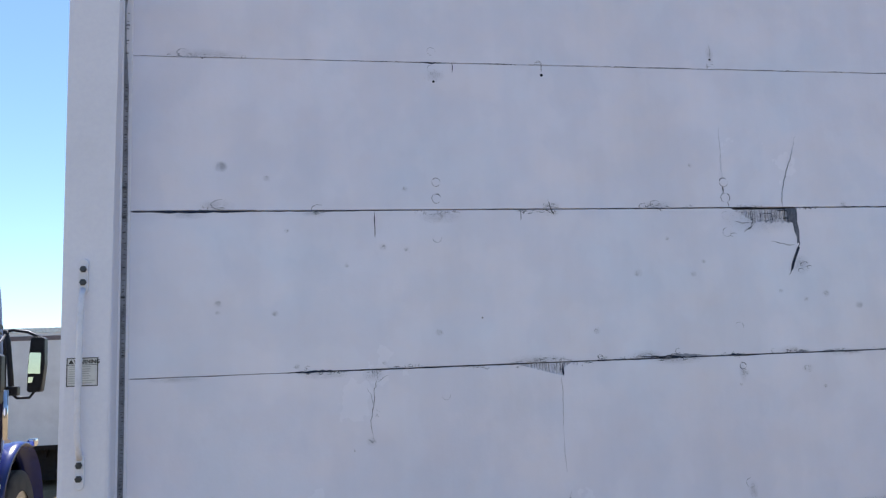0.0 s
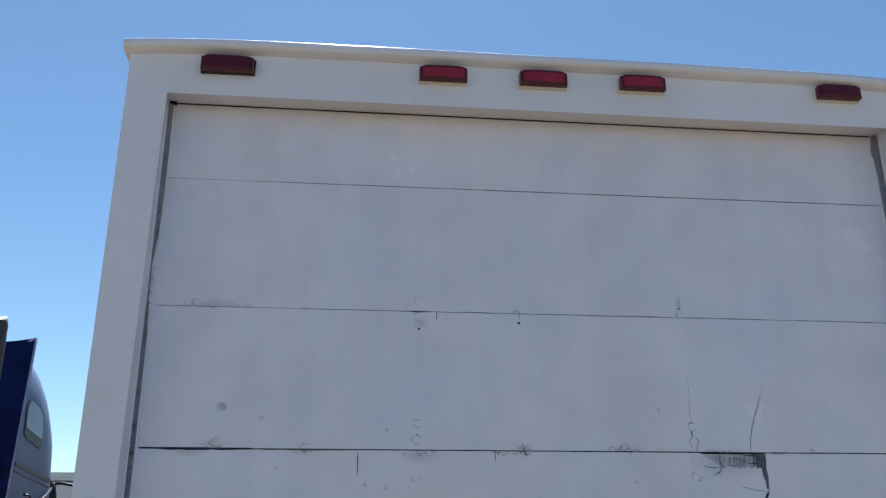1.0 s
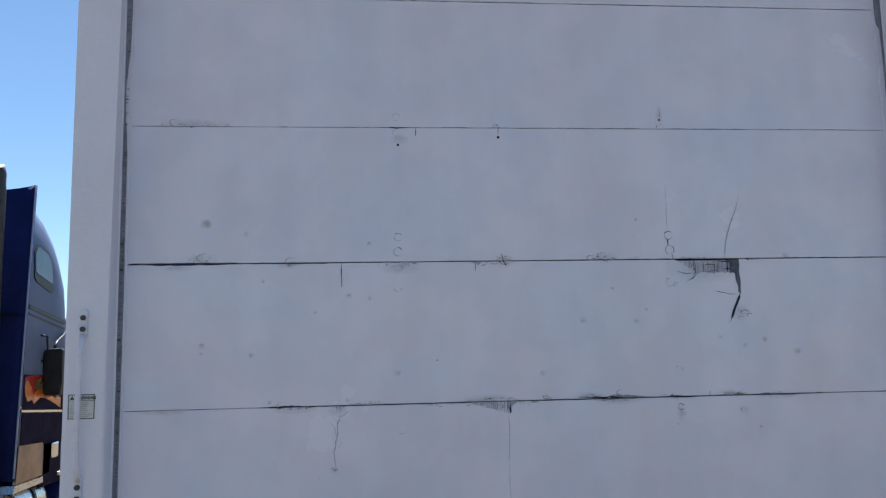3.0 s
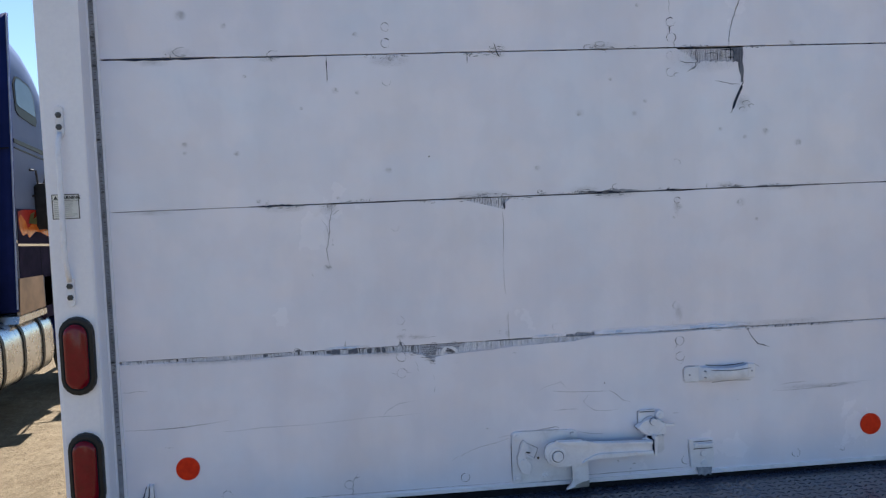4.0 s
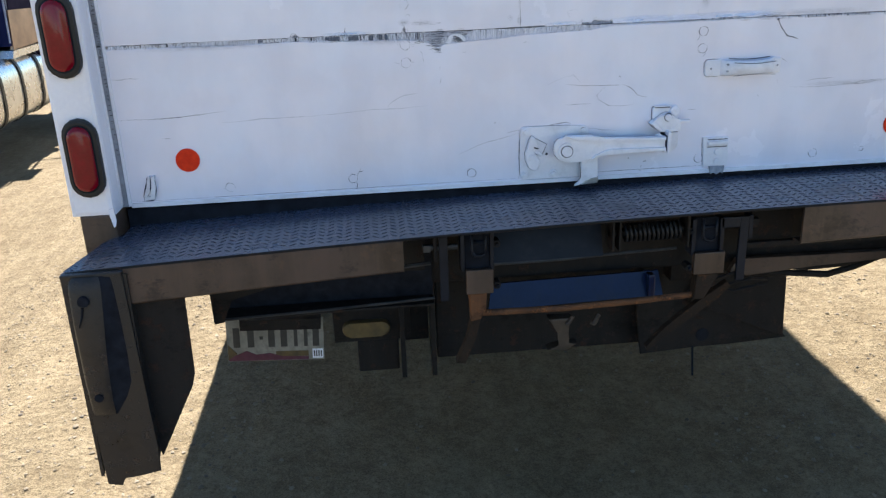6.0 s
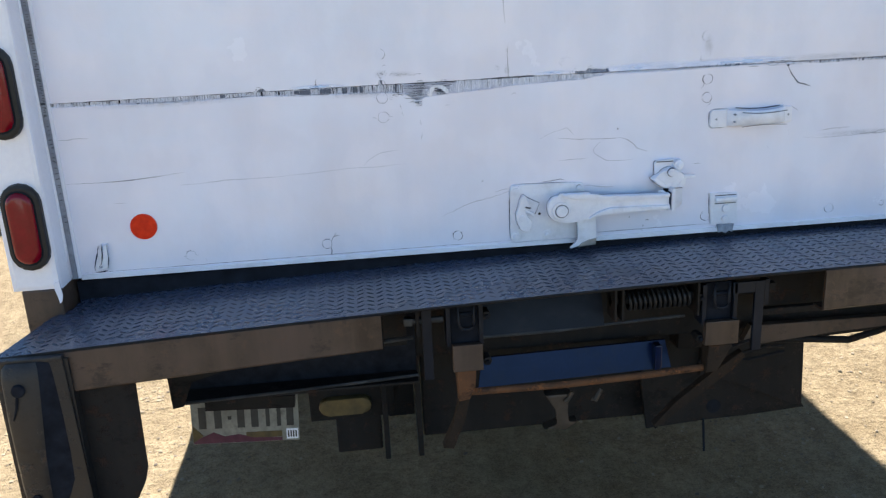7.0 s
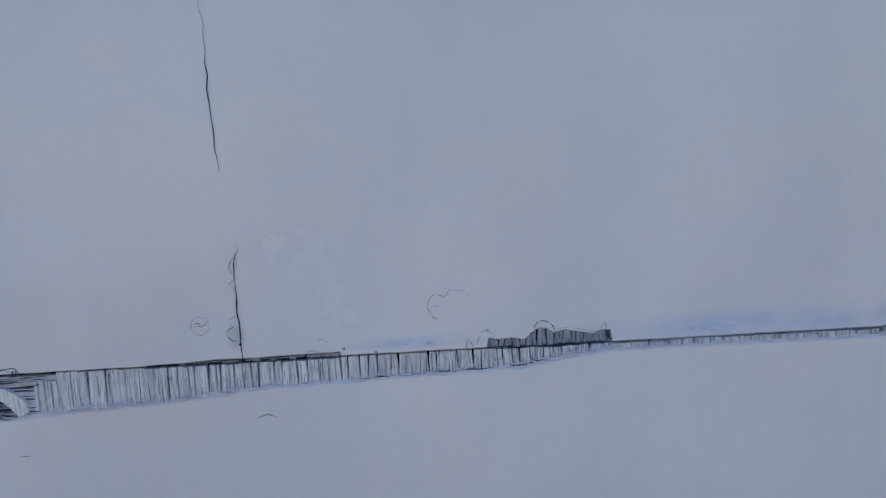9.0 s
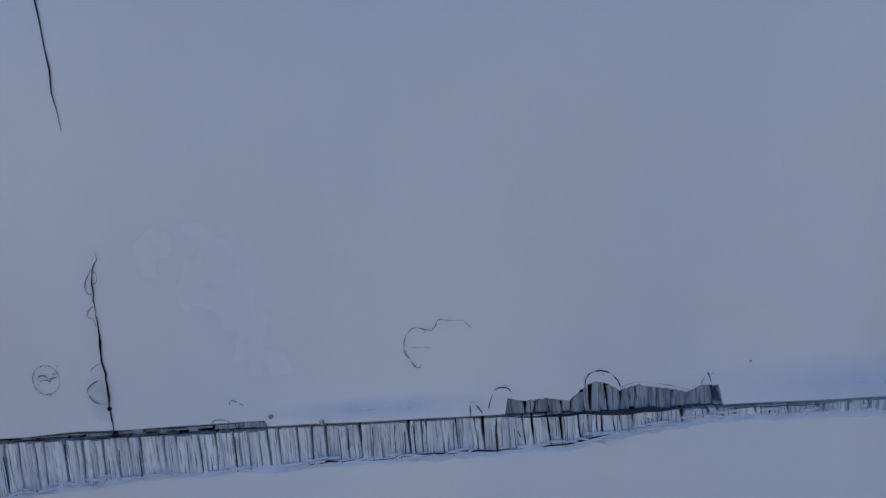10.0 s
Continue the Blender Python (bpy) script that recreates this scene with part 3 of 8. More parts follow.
slats("splinter_strip", -0.215, -0.072, lambda x: SEAMS[2] - chip_low(x) - 0.0015, lambda x: SEAMS[2] - 0.001, 0.0025, 0.005, 0.013, SPLINTER, 11, door, 0.0)


def torn_knot():
    """Layers of ply laid bare lengthways, with two pale curls of veneer round a knot."""
    rng = random.Random(31)
    bm = bmesh.new()
    for i in range(19):
        z = 1.4405 + 0.002 * i
        for a, b in ((-0.352, -0.3), (-0.3, -0.268), (-0.268, -0.222)):
            a += rng.uniform(-0.003, 0.003) + (0.02 * max(0, 6 - i) / 6 if a < -0.34 else 0.0)
            b += rng.uniform(-0.004, 0.004)
            if z < 1.448 and b > -0.29:
                continue
            d = 0.0014 + 0.0016 * rng.random()
            tilt = rng.uniform(-0.0012, 0.0012)
            low = [(a, z), ((a + b) / 2, z + rng.uniform(-0.0005, 0.0005)), (b, z + tilt)]
            plate(bm, low + [(b, z + tilt + 0.0017), (a, z + rng.uniform(0.0012, 0.0019))], d, d + 0.005)
    tagged(part("bared_ply", bm, BARED, door), kind="stuff")
    slats("splinter_strip", -0.3055, -0.292, lambda x: 1.4475, lambda x: 1.4625 + 0.4 * (x + 0.3), 0.0004, 0.0018, 0.0034, SPLINTER, 32, door, 0.0)
    slats("splinter_strip", -0.2365, -0.2215, lambda x: 1.453, lambda x: 1.4745, 0.0004, 0.0018, 0.0034, SPLINTER, 33, door, 0.0)
    for spine in (((-0.2875, 1.4475, 0.0115), (-0.285, 1.456, 0.0115), (-0.28, 1.464, 0.0095), (-0.2735, 1.4695, 0.006), (-0.269, 1.4715, 0.003)),
                  ((-0.271, 1.468, 0.003), (-0.264, 1.469, 0.0065), (-0.256, 1.4665, 0.0085), (-0.2485, 1.461, 0.0095), (-0.243, 1.453, 0.0095))):
        line = []
        for (x0, z0, w0), (x1, z1, w1) in zip(spine, spine[1:]):
            for i in range(5):
                u = i / 5
                line.append((x0 + (x1 - x0) * u, z0 + (z1 - z0) * u, w0 + (w1 - w0) * u))
        line.append(spine[-1])
        left, right = [], []
        for i, (x, z, w) in enumerate(line):
            x0, z0, _ = line[max(0, i - 1)]
            x1, z1, _ = line[min(len(line) - 1, i + 1)]
            l = math.hypot(x1 - x0, z1 - z0)
            nx, nz = -(z1 - z0) / l, (x1 - x0) / l
            h = w / 2 * rng.uniform(0.86, 1.1)
            left.append((x + nx * h, z + nz * h))
            right.append((x - nx * h, z - nz * h))
        bm = bmesh.new()
        plate(bm, right + left[::-1], -0.0011, 0.003)
        part("veneer_curl", bm, CURL, door)


torn_knot()


def slivers(name, x0, x1, count, line, reach, seed):
    """Loose whitish fibres hanging on a torn edge."""
    rng = random.Random(seed)
    bm = bmesh.new()
    for i in range(count):
        x = rng.uniform(x0, x1)
        z = line(x) + rng.uniform(-0.0015, 0.002)
        a = rng.uniform(-0.6, 0.6) + (math.pi if rng.random() < 0.5 else 0)
        l = rng.uniform(0.3, 1.0) * reach
        tip = (x + l * math.cos(a), -0.0012 - rng.random() * 0.002, z + l * math.sin(a) * 0.35)
        rod(bm, ((x, 0.001, z), ((x + tip[0]) / 2, -0.0016, (z + tip[2]) / 2 + 0.0006), tip), 0.0004, 4, (0.0005, 0.0004, 0.00015))
    tagged(part(name, bm, WHITE, door), kind="stuff")


slivers("torn_fibre", -0.22, 0.14, 110, band_floor, 0.012, 12)
slivers("torn_fibre", 0.1, 0.45, 60, band_floor, 0.009, 13)
slivers("torn_fibre", -1.0, -0.2, 110, band_floor, 0.012, 14)

FACE = -0.0005


def crack(points, width, seed, material_used=CRACK, wander=0.0018, step=0.008):
    return part("crack", ribbon(bmesh.new(), rough_line(points, seed, step, wander), FACE, width, seed), material_used, door)


# long splits in the boards
crack([(-0.0938, 1.5579), (-0.0933, 1.5544), (-0.0961, 1.5504), (-0.0968, 1.5428), (-0.0972, 1.5357), (-0.0967, 1.5285)], 0.0006, 21, GAP_SHADE, 0.0003, 0.002)
crack([(-0.0967, 1.531), (-0.0964, 1.5225), (-0.097, 1.5129), (-0.0962, 1.5068), (-0.0963, 1.497), (-0.0964, 1.4909), (-0.0959, 1.4859), (-0.0961, 1.48)], 0.0012, 19, GAP_SHADE, 0.0003, 0.002)
crack([(-0.1015, 1.606), (-0.103, 1.63), (-0.104, 1.66), (-0.104, 1.7)], 0.0007, 20, CRACK, 0.0008)
crack([(-0.1035, 1.697), (-0.1045, 1.72), (-0.101, 1.795), (-0.101, 1.853)], 0.0009, 22, CRACK, 0.0014)
crack([(-0.097, 1.845), (-0.0965, 1.878)], 0.004, 23)
crack([(0.394, 2.503), (0.390, 2.386), (0.3925, 2.36)], 0.0012, 24, FAINT)
crack([(0.389, 2.344), (0.39, 2.32)], 0.003, 25)
crack([(0.625, 2.487), (0.607, 2.436), (0.566, 2.327), (0.563, 2.281)], 0.0018, 26, FAINT)
crack([(0.606, 2.433), (0.585, 2.38), (0.566, 2.327), (0.563, 2.281)], 0.0012, 261)
crack([(0.6, 2.27), (0.598, 2.225), (0.602, 2.176), (0.585, 2.14), (0.566, 2.097), (0.56, 2.092)], 0.003, 27, CRACK, 0.002)
wedge = bmesh.new()
plate(wedge, [(0.571, 2.277), (0.604, 2.277), (0.606, 2.262), (0.603, 2.24), (0.607, 2.214), (0.604, 2.183), (0.597, 2.178), (0.598, 2.196), (0.592, 2.214), (0.59, 2.236), (0.575, 2.242), (0.579, 2.26)], FACE - 0.0003, FACE + 0.001)
part("crack", wedge, DARK_PLY, door)
wedge = bmesh.new()
plate(wedge, [(0.6, 2.172), (0.603, 2.166), (0.586, 2.131), (0.577, 2.108), (0.568, 2.098), (0.574, 2.122), (0.587, 2.15)], FACE - 0.0003, FACE + 0.001)
part("crack", wedge, CRACK, door)
crack([(0.4, 2.297), (0.403, 2.289), (0.404, 2.281)], 0.003, 251)
crack([(0.522, 2.187), (0.556, 2.178), (0.594, 2.172)], 0.0022, 28)
crack([(0.473, 2.238), (0.46, 2.222), (0.44, 2.212)], 0.003, 29, FAINT)
crack([(0.575, 2.272), (0.598, 2.262)], 0.012, 30)
crack([(-0.567, 2.279), (-0.567, 2.209)], 0.0034, 31, CRACK, 0.0008)
crack([(-0.108, 2.306), (-0.104, 2.284), (-0.094, 2.264)], 0.003, 32)
crack([(-0.113, 2.292), (-0.099, 2.292)], 0.002, 33)
crack([(-0.186, 2.278), (-0.186, 2.25)], 0.0018, 34)
crack([(-0.2, 2.274), (-0.165, 2.274)], 0.0022, 35, FAINT)
crack([(-0.351, 2.674), (-0.351, 2.648)], 0.0018, 36)
crack([(-0.44, 2.675), (-0.378, 2.674)], 0.0034, 37)
crack([(-0.106, 2.686), (-0.107, 2.655)], 0.0016, 38)
crack([(0.388, 2.71), (0.389, 2.727), (0.388, 2.748)], 0.0016, 39, FAINT, 0.001)
crack([(-0.568, 1.876), (-0.577, 1.84), (-0.5825, 1.8), (-0.59, 1.757), (-0.5865, 1.735), (-0.5885, 1.706)], 0.0014, 40, CRACK, 0.0022)
crack([(-0.60, 1.84), (-0.588, 1.82), (-0.583, 1.79)], 0.0012, 41, FAINT)
crack([(-0.545, 1.868), (-0.573, 1.85)], 0.002, 42, FAINT)
# splits in the lowest board
crack([(-1.155, 1.2925), (-1.07, 1.291), (-1.015, 1.2915), (-0.94, 1.297), (-0.88, 1.303)], 0.0013, 43, FAINT, 0.0009)
crack([(-1.06, 1.291), (-1.0, 1.292), (-0.945, 1.297)], 0.0014, 431, CRACK, 0.0006)
crack([(-0.893, 1.274), (-0.847, 1.273), (-0.791, 1.2775), (-0.741, 1.277), (-0.65, 1.277)], 0.001, 44, FAINT, 0.0008)
crack([(-0.66, 1.277), (-0.555, 1.282), (-0.491, 1.286), (-0.423, 1.285), (-0.349, 1.289)], 0.0007, 441, FAINT, 0.0008)
crack([(-0.455, 1.289), (-0.442, 1.304), (-0.415, 1.318), (-0.37, 1.323)], 0.0009, 442, FAINT, 0.0008)
crack([(-0.022, 1.329), (0.013, 1.342), (0.048, 1.351), (0.066, 1.331)], 0.0006, 443, FAINT, 0.001)
crack([(-1.054, 1.239), (-1.026, 1.238)], 0.0009, 444, FAINT, 0.0004)
crack([(-1.152, 1.397), (-1.087, 1.397)], 0.0018, 45, FAINT)
crack([(0.024, 1.326), (0.077, 1.3205), (0.138, 1.318), (0.187, 1.3175)], 0.0008, 46, CRACK, 0.0006)
crack([(0.187, 1.317), (0.2, 1.312), (0.211, 1.305), (0.219, 1.296), (0.224, 1.288), (0.251, 1.281)], 0.0014, 47, CRACK, 0.0005, 0.006)
crack([(0.144, 1.317), (0.133, 1.312), (0.123, 1.306), (0.112, 1.292), (0.118, 1.281), (0.147, 1.263), (0.188, 1.26), (0.215, 1.262), (0.217, 1.274)], 0.0009, 48, FAINT, 0.0007)
crack([(0.025, 1.2705), (0.097, 1.2715)], 0.0011, 49, FAINT, 0.0005)
crack([(-0.272, 1.149), (-0.201, 1.177), (-0.1, 1.201)], 0.001, 50, FAINT)
crack([(0.604, 1.474), (0.616, 1.448), (0.634, 1.427), (0.668, 1.417)], 0.0026, 51, CRACK, 0.0008)
crack([(0.803, 1.288), (0.87, 1.289), (0.952, 1.296)], 0.0013, 52, FAINT)
crack([(-0.5505, 1.09), (-0.5495, 1.081), (-0.553, 1.071)], 0.0018, 53, CRACK, 0.0004, 0.004)
crack([(-0.569, 1.109), (-0.565, 1.105)], 0.0014, 531, CRACK, 0.0003)
crack([(-0.874, 1.0965), (-0.91, 1.0945)], 0.0007, 532, FAINT, 0.0005)
crack([(-0.857, 1.085), (-0.856, 1.079)], 0.0016, 533, FAINT, 0.0003)
crack([(-0.552, 1.106), (-0.544, 1.116), (-0.536, 1.127)], 0.0018, 54)
crack([(-0.545, 1.115), (-0.528, 1.121)], 0.0014, 55)
crack([(0.62, 1.37), (0.64, 1.358)], 0.0016, 56, FAINT)
# joints: a heavier open stretch, and a bare pale end
crack([(-1.156, 2.2795), (-1.0, 2.2788), (-0.86, 2.2785)], 0.0062, 57, CRACK, 0.0004, 0.02)
crack([(-0.86, 2.2786), (-0.5, 2.279)], 0.0028, 58, CRACK, 0.0005, 0.02)
crack([(-0.77, 1.8805), (-0.68, 1.8825)], 0.005, 59, CRACK, 0.001)
crack([(0.19, 1.887), (0.3, 1.884)], 0.006, 60, FAINT, 0.002)
crack([(0.11, 1.886), (0.24, 1.883)], 0.005, 61, CRACK, 0.0014)
crack([(0.36, 1.883), (0.4, 1.882)], 0.005, 62)
crack([(0.56, 1.884), (0.60, 1.886)], 0.005, 63, FAINT)
crack([(0.64, 1.882), (0.7, 1.881)], 0.005, 64, FAINT)


# flaked edges beside the splits
def flake(cx, cz, rx, rz, a0, a1, seed, width=0.0012, material_used=FAINT):
    rng = random.Random(seed)
    n = 9
    line = [(cx + rx * rng.uniform(0.88, 1.12) * math.cos(radians(a0 + (a1 - a0) * i / n)), cz + rz * rng.uniform(0.88, 1.12) * math.sin(radians(a0 + (a1 - a0) * i / n))) for i in range(n + 1)]
    part("paint_flake", ribbon(bmesh.new(), smooth_line(line), FACE - 0.0001, width, seed), material_used, door)


def flaked_rim(points, width, seed, material_used=FAINT):
    """A broken paint edge: an uneven line with gaps and a few specks beside it."""
    rng = random.Random(seed)
    line = [(x + rng.uniform(-0.0001, 0.0001), z + rng.uniform(-0.0001, 0.0001)) for x, z in smooth_line(points)]
    bm = bmesh.new()
    i = 0
    while i < len(line) - 2:
        n = rng.randint(5, 14)
        ribbon(bm, line[i:i + n], FACE - 0.0001, width * rng.uniform(0.6, 1.25), seed + i)
        i += n - 1 + rng.choice((0, 0, 1))
    for k in range(len(points) // 3):
        x, z = rng.choice(line)
        x, z = x + rng.uniform(-0.0016, 0.0016), z + rng.uniform(-0.0016, 0.0016)
        ribbon(bm, [(x, z), (x + rng.uniform(-0.0008, 0.0008), z + rng.uniform(-0.0004, 0.0004)), (x + rng.uniform(-0.0014, 0.0014), z + rng.uniform(-0.0008, 0.0008))], FACE - 0.0001, width * 0.7, seed + k)
    part("paint_flake", bm, material_used, door)


def scar(cx, cz, radius, seed):
    """A round scar where a plug shows through the paint."""
    for a0, a1, w in ((20, 160, 0.0004), (150, 290, 0.0006), (285, 385, 0.0003)):
        flaked_rim([(cx + radius * math.cos(radians(a0 + (a1 - a0) * i / 8)), cz + radius * 1.05 * math.sin(radians(a0 + (a1 - a0) * i / 8))) for i in range(9)], w, seed + a0)


# beside the long split: lifted skins, a round scar and a heart-shaped one
flaked_rim([(-0.0965, 1.5508), (-0.0995, 1.5454), (-0.0998, 1.5418), (-0.0979, 1.5399)], 0.0005, 70)
flaked_rim([(-0.0961, 1.5504), (-0.0944, 1.5485), (-0.0948, 1.5456), (-0.0962, 1.5445)], 0.0004, 71)
flaked_rim([(-0.0972, 1.5357), (-0.1001, 1.5333), (-0.1006, 1.5312), (-0.0981, 1.5298), (-0.0973, 1.5264)], 0.0005, 72)
flaked_rim([(-0.0976, 1.5117), (-0.1016, 1.5095), (-0.1022, 1.5077)], 0.0004, 87)
flaked_rim([(-0.0992, 1.5045), (-0.104, 1.5017), (-0.1048, 1.4987), (-0.1019, 1.4949), (-0.0972, 1.494)], 0.0006, 88)
scar(-0.1222, 1.5058, 0.0059, 73)
flaked_rim([(-0.1257, 1.5073), (-0.1231, 1.5077), (-0.1208, 1.5064), (-0.1177, 1.5066)], 0.0007, 89)
flaked_rim([(-0.1254, 1.5054), (-0.1222, 1.5058), (-0.1204, 1.5047)], 0.0006, 93)
# the outline of an old repair
flaked_rim([(0.0352, 1.5022), (0.0331, 1.5021), (0.0311, 1.5049), (0.0291, 1.5084), (0.0288, 1.5108), (0.0296, 1.5142), (0.0313, 1.5168), (0.0339, 1.5182), (0.037, 1.5174), (0.0405, 1.5166)], 0.0006, 75)
flaked_rim([(0.0405, 1.5166), (0.0418, 1.5182), (0.0429, 1.5203), (0.0444, 1.5209), (0.0476, 1.5202), (0.0532, 1.5198), (0.056, 1.5165)], 0.0004, 76)
flaked_rim([(0.0316, 1.5102), (0.0364, 1.5101), (0.0401, 1.5095)], 0.0003, 94)
flaked_rim([(0.053, 1.4805), (0.0535, 1.4865), (0.0555, 1.4855), (0.058, 1.4815)], 0.0004, 77, CRACK)
flaked_rim([(0.0605, 1.4835), (0.0612, 1.4865), (0.064, 1.4915), (0.0685, 1.4915), (0.071, 1.488)], 0.0005, 78, CRACK)
flaked_rim([(0.0985, 1.49), (0.0995, 1.494), (0.103, 1.4965), (0.1075, 1.496), (0.111, 1.493), (0.1125, 1.489)], 0.0005, 79, CRACK)
flaked_rim([(0.112, 1.4895), (0.119, 1.4912), (0.13, 1.4895), (0.139, 1.487)], 0.0003, 95)
flaked_rim([(-0.0453, 1.4906), (-0.0445, 1.4926), (-0.0423, 1.4922), (-0.0395, 1.4905)], 0.0005, 80)
flaked_rim([(0.143, 1.489), (0.1455, 1.4935), (0.147, 1.489)], 0.0004, 96, CRACK)
flake(-0.083, 1.439, 0.007, 0.004, 20, 160, 81, 0.0008)
flake(-0.05, 1.483, 0.004, 0.002, 0, 180, 82, 0.0005)
part("paint_bump", disc(bmesh.new(), -0.0075, 1.4815, 0.0011, FACE - 0.0005, 0.001, 7), SPLINTER_GREY, door)
part("paint_bump", disc(bmesh.new(), -0.0284, 1.485, 0.0009, FACE - 0.0006, 0.001, 9), FAINT, door)
flaked_rim([(-0.378, 1.5), (-0.376, 1.506), (-0.37, 1.504), (-0.365, 1.5), (-0.356, 1.501)], 0.0008, 83)
flaked_rim([(-0.372, 1.51), (-0.36, 1.503), (-0.352, 1.5045), (-0.346, 1.5), (-0.338, 1.503)], 0.0011, 84)
flaked_rim([(-0.335, 1.5), (-0.322, 1.4985), (-0.316, 1.501), (-0.303, 1.501)], 0.0009, 86)
flake(-0.39, 1.519, 0.007, 0.006, 20, 150, 85, 0.0009)
for i, (fx, fz, fr) in enumerate(((0.612, 2.12, 0.012), (0.6, 2.104, 0.009), (0.627, 2.112, 0.008), (0.41, 2.205, 0.009), (0.19, 2.292, 0.016), (0.155, 2.287, 0.012),
                                  (-0.705, 2.284, 0.02), (-0.945, 2.296, 0.022), (-1.03, 2.686, 0.02), (0.23, 1.897, 0.016), (0.01, 1.89, 0.011), (0.5, 1.888, 0.012))):
    flake(fx, fz, fr, fr * 0.55, 10 * i, 230 + 9 * i, 90 + i, 0.0022)


# round plugs and rivet heads let into the boards
def plug(x, z, radius, ring_width, arc0, arc1, seed, ring=CRACK):
    bm = disc(bmesh.new(), x, z, radius, -0.0008, 0.001, 22, 0.0006)
    ob = part("rivet", bm, WHITE, door)
    rng = random.Random(seed)
    n = 26
    line = []
    for i in range(n + 1):
        q, r = radians(arc0 + (arc1 - arc0) * i / n), radius + 0.0006 + rng.uniform(-0.0005, 0.0006)
        line.append((x + r * math.cos(q), z + r * math.sin(q)))
    cut = n // 2 + rng.randint(-5, 5)
    bm = ribbon(bmesh.new(), line[:cut], FACE - 0.0002, ring_width * 0.9, seed)
    ribbon(bm, line[cut - 1:], FACE - 0.0002, ring_width * 0.5, seed + 1)
    part("rivet_edge", bm, ring, door)
    return ob


plug(-0.4, 1.45, 0.0125, 0.0012, 130, 480, 110)
plug(-0.4, 1.404, 0.0125, 0.0009, 0, 350, 111)
plug(-0.399, 1.551, 0.011, 0.0014, -80, 90, 112, FAINT)
plug(-0.4, 1.502, 0.0045, 0.0008, 0, 300, 113)
plug(0.394, 1.551, 0.0115, 0.0014, 80, 330, 114, FAINT)
plug(0.391, 1.502, 0.011, 0.0014, 170, 340, 115, FAINT)
plug(0.4, 1.449, 0.012, 0.0026, 120, 470, 116)
crack([(0.391, 1.4405), (0.389, 1.431), (0.384, 1.426)], 0.0014, 1161, FAINT, 0.0006)
plug(0.4, 1.404, 0.012, 0.0019, 60, 400, 117)
crack([(0.41, 1.397), (0.408, 1.388), (0.4, 1.381)], 0.0014, 1171, FAINT, 0.0006)
plug(-0.406, 2.352, 0.0105, 0.0016, 0, 340, 118)
plug(-0.4065, 2.309, 0.0115, 0.0024, 20, 330, 119)
plug(-0.408, 2.206, 0.0105, 0.0018, 180, 370, 120, FAINT)
plug(-0.408, 2.258, 0.0105, 0.0012, 60, 170, 121, FAINT)
plug(0.3935, 2.351, 0.0115, 0.0024, 40, 360, 122)
plug(0.395, 2.308, 0.0125, 0.003, -60, 250, 123)
plug(0.391, 2.212, 0.0115, 0.0022, 90, 380, 124, FAINT)
plug(0.391, 2.258, 0.0105, 0.0012, 60, 170, 125, FAINT)
plug(0.402, 1.852, 0.008, 0.003, 0, 350, 126)
plug(0.402, 1.957, 0.0105, 0.0016, -30, 150, 127, FAINT)
plug(-0.402, 1.81, 0.0105, 0.0014, 200, 380, 128, FAINT)
plug(-0.407, 2.657, 0.01, 0.0012, 90, 330, 129, FAINT)
plug(-0.406, 2.706, 0.01, 0.0012, 0, 300, 130, FAINT)
for i, bx in enumerate((-0.891, -0.56, -0.234, 0.41, 0.746, 0.89)):
    plug(bx, 1.0965 + 0.004 * (i % 2), 0.0115 if i < 5 else 0.006, 0.0024 if i in (1, 2) else 0.0016, 40 * i, 300 + 40 * i + (60 if i in (1, 2) else 0), 140 + i, FAINT if i == 0 else CRACK)
for i, (px, pz, pr) in enumerate(((-0.402, 2.623, 0.0035), (0.386, 2.703, 0.0034), (-0.1065, 2.647, 0.0042), (0.175, 1.34, 0.0016), (-0.167, 1.232, 0.0014), (0.162, 1.497, 0.0003), (-0.3, 2.0, 0.002), (0.012, 1.172, 0.003))):
    part("nail_hole", disc(bmesh.new(), px, pz, pr, FACE - 0.0001, 0.001, 10), GAP_SHADE, door)


# dents and knocks in the paint
def knock(x, z, size, seed):
    rng = random.Random(seed)
    bm = bmesh.new()
    start = rng.uniform(0, 6)
    span = rng.uniform(1.2, 2.6)
    line = [(x + size * 0.8 * rng.uniform(0.8, 1.1) * math.cos(start + span * i / 7), z + size * 0.7 * rng.uniform(0.8, 1.1) * math.sin(start + span * i / 7)) for i in range(8)]
    ribbon(bm, line, FACE, size * 0.16, seed)
    for k in range(rng.randint(1, 3)):
        a = (x + rng.uniform(-0.5, 0.5) * size, z + rng.uniform(-0.5, 0.5) * size)
        ribbon(bm, [a, (a[0] + rng.uniform(-0.2, 0.2) * size, a[1] + rng.uniform(-0.2, 0.2) * size), (a[0] + rng.uniform(-0.4, 0.4) * size, a[1] + rng.uniform(-0.4, 0.4) * size)], FACE - 0.0001, size * 0.2, seed + k)
    part("paint_knock", bm, FAINT, door)
    KNOCKS.append((x, z, size))


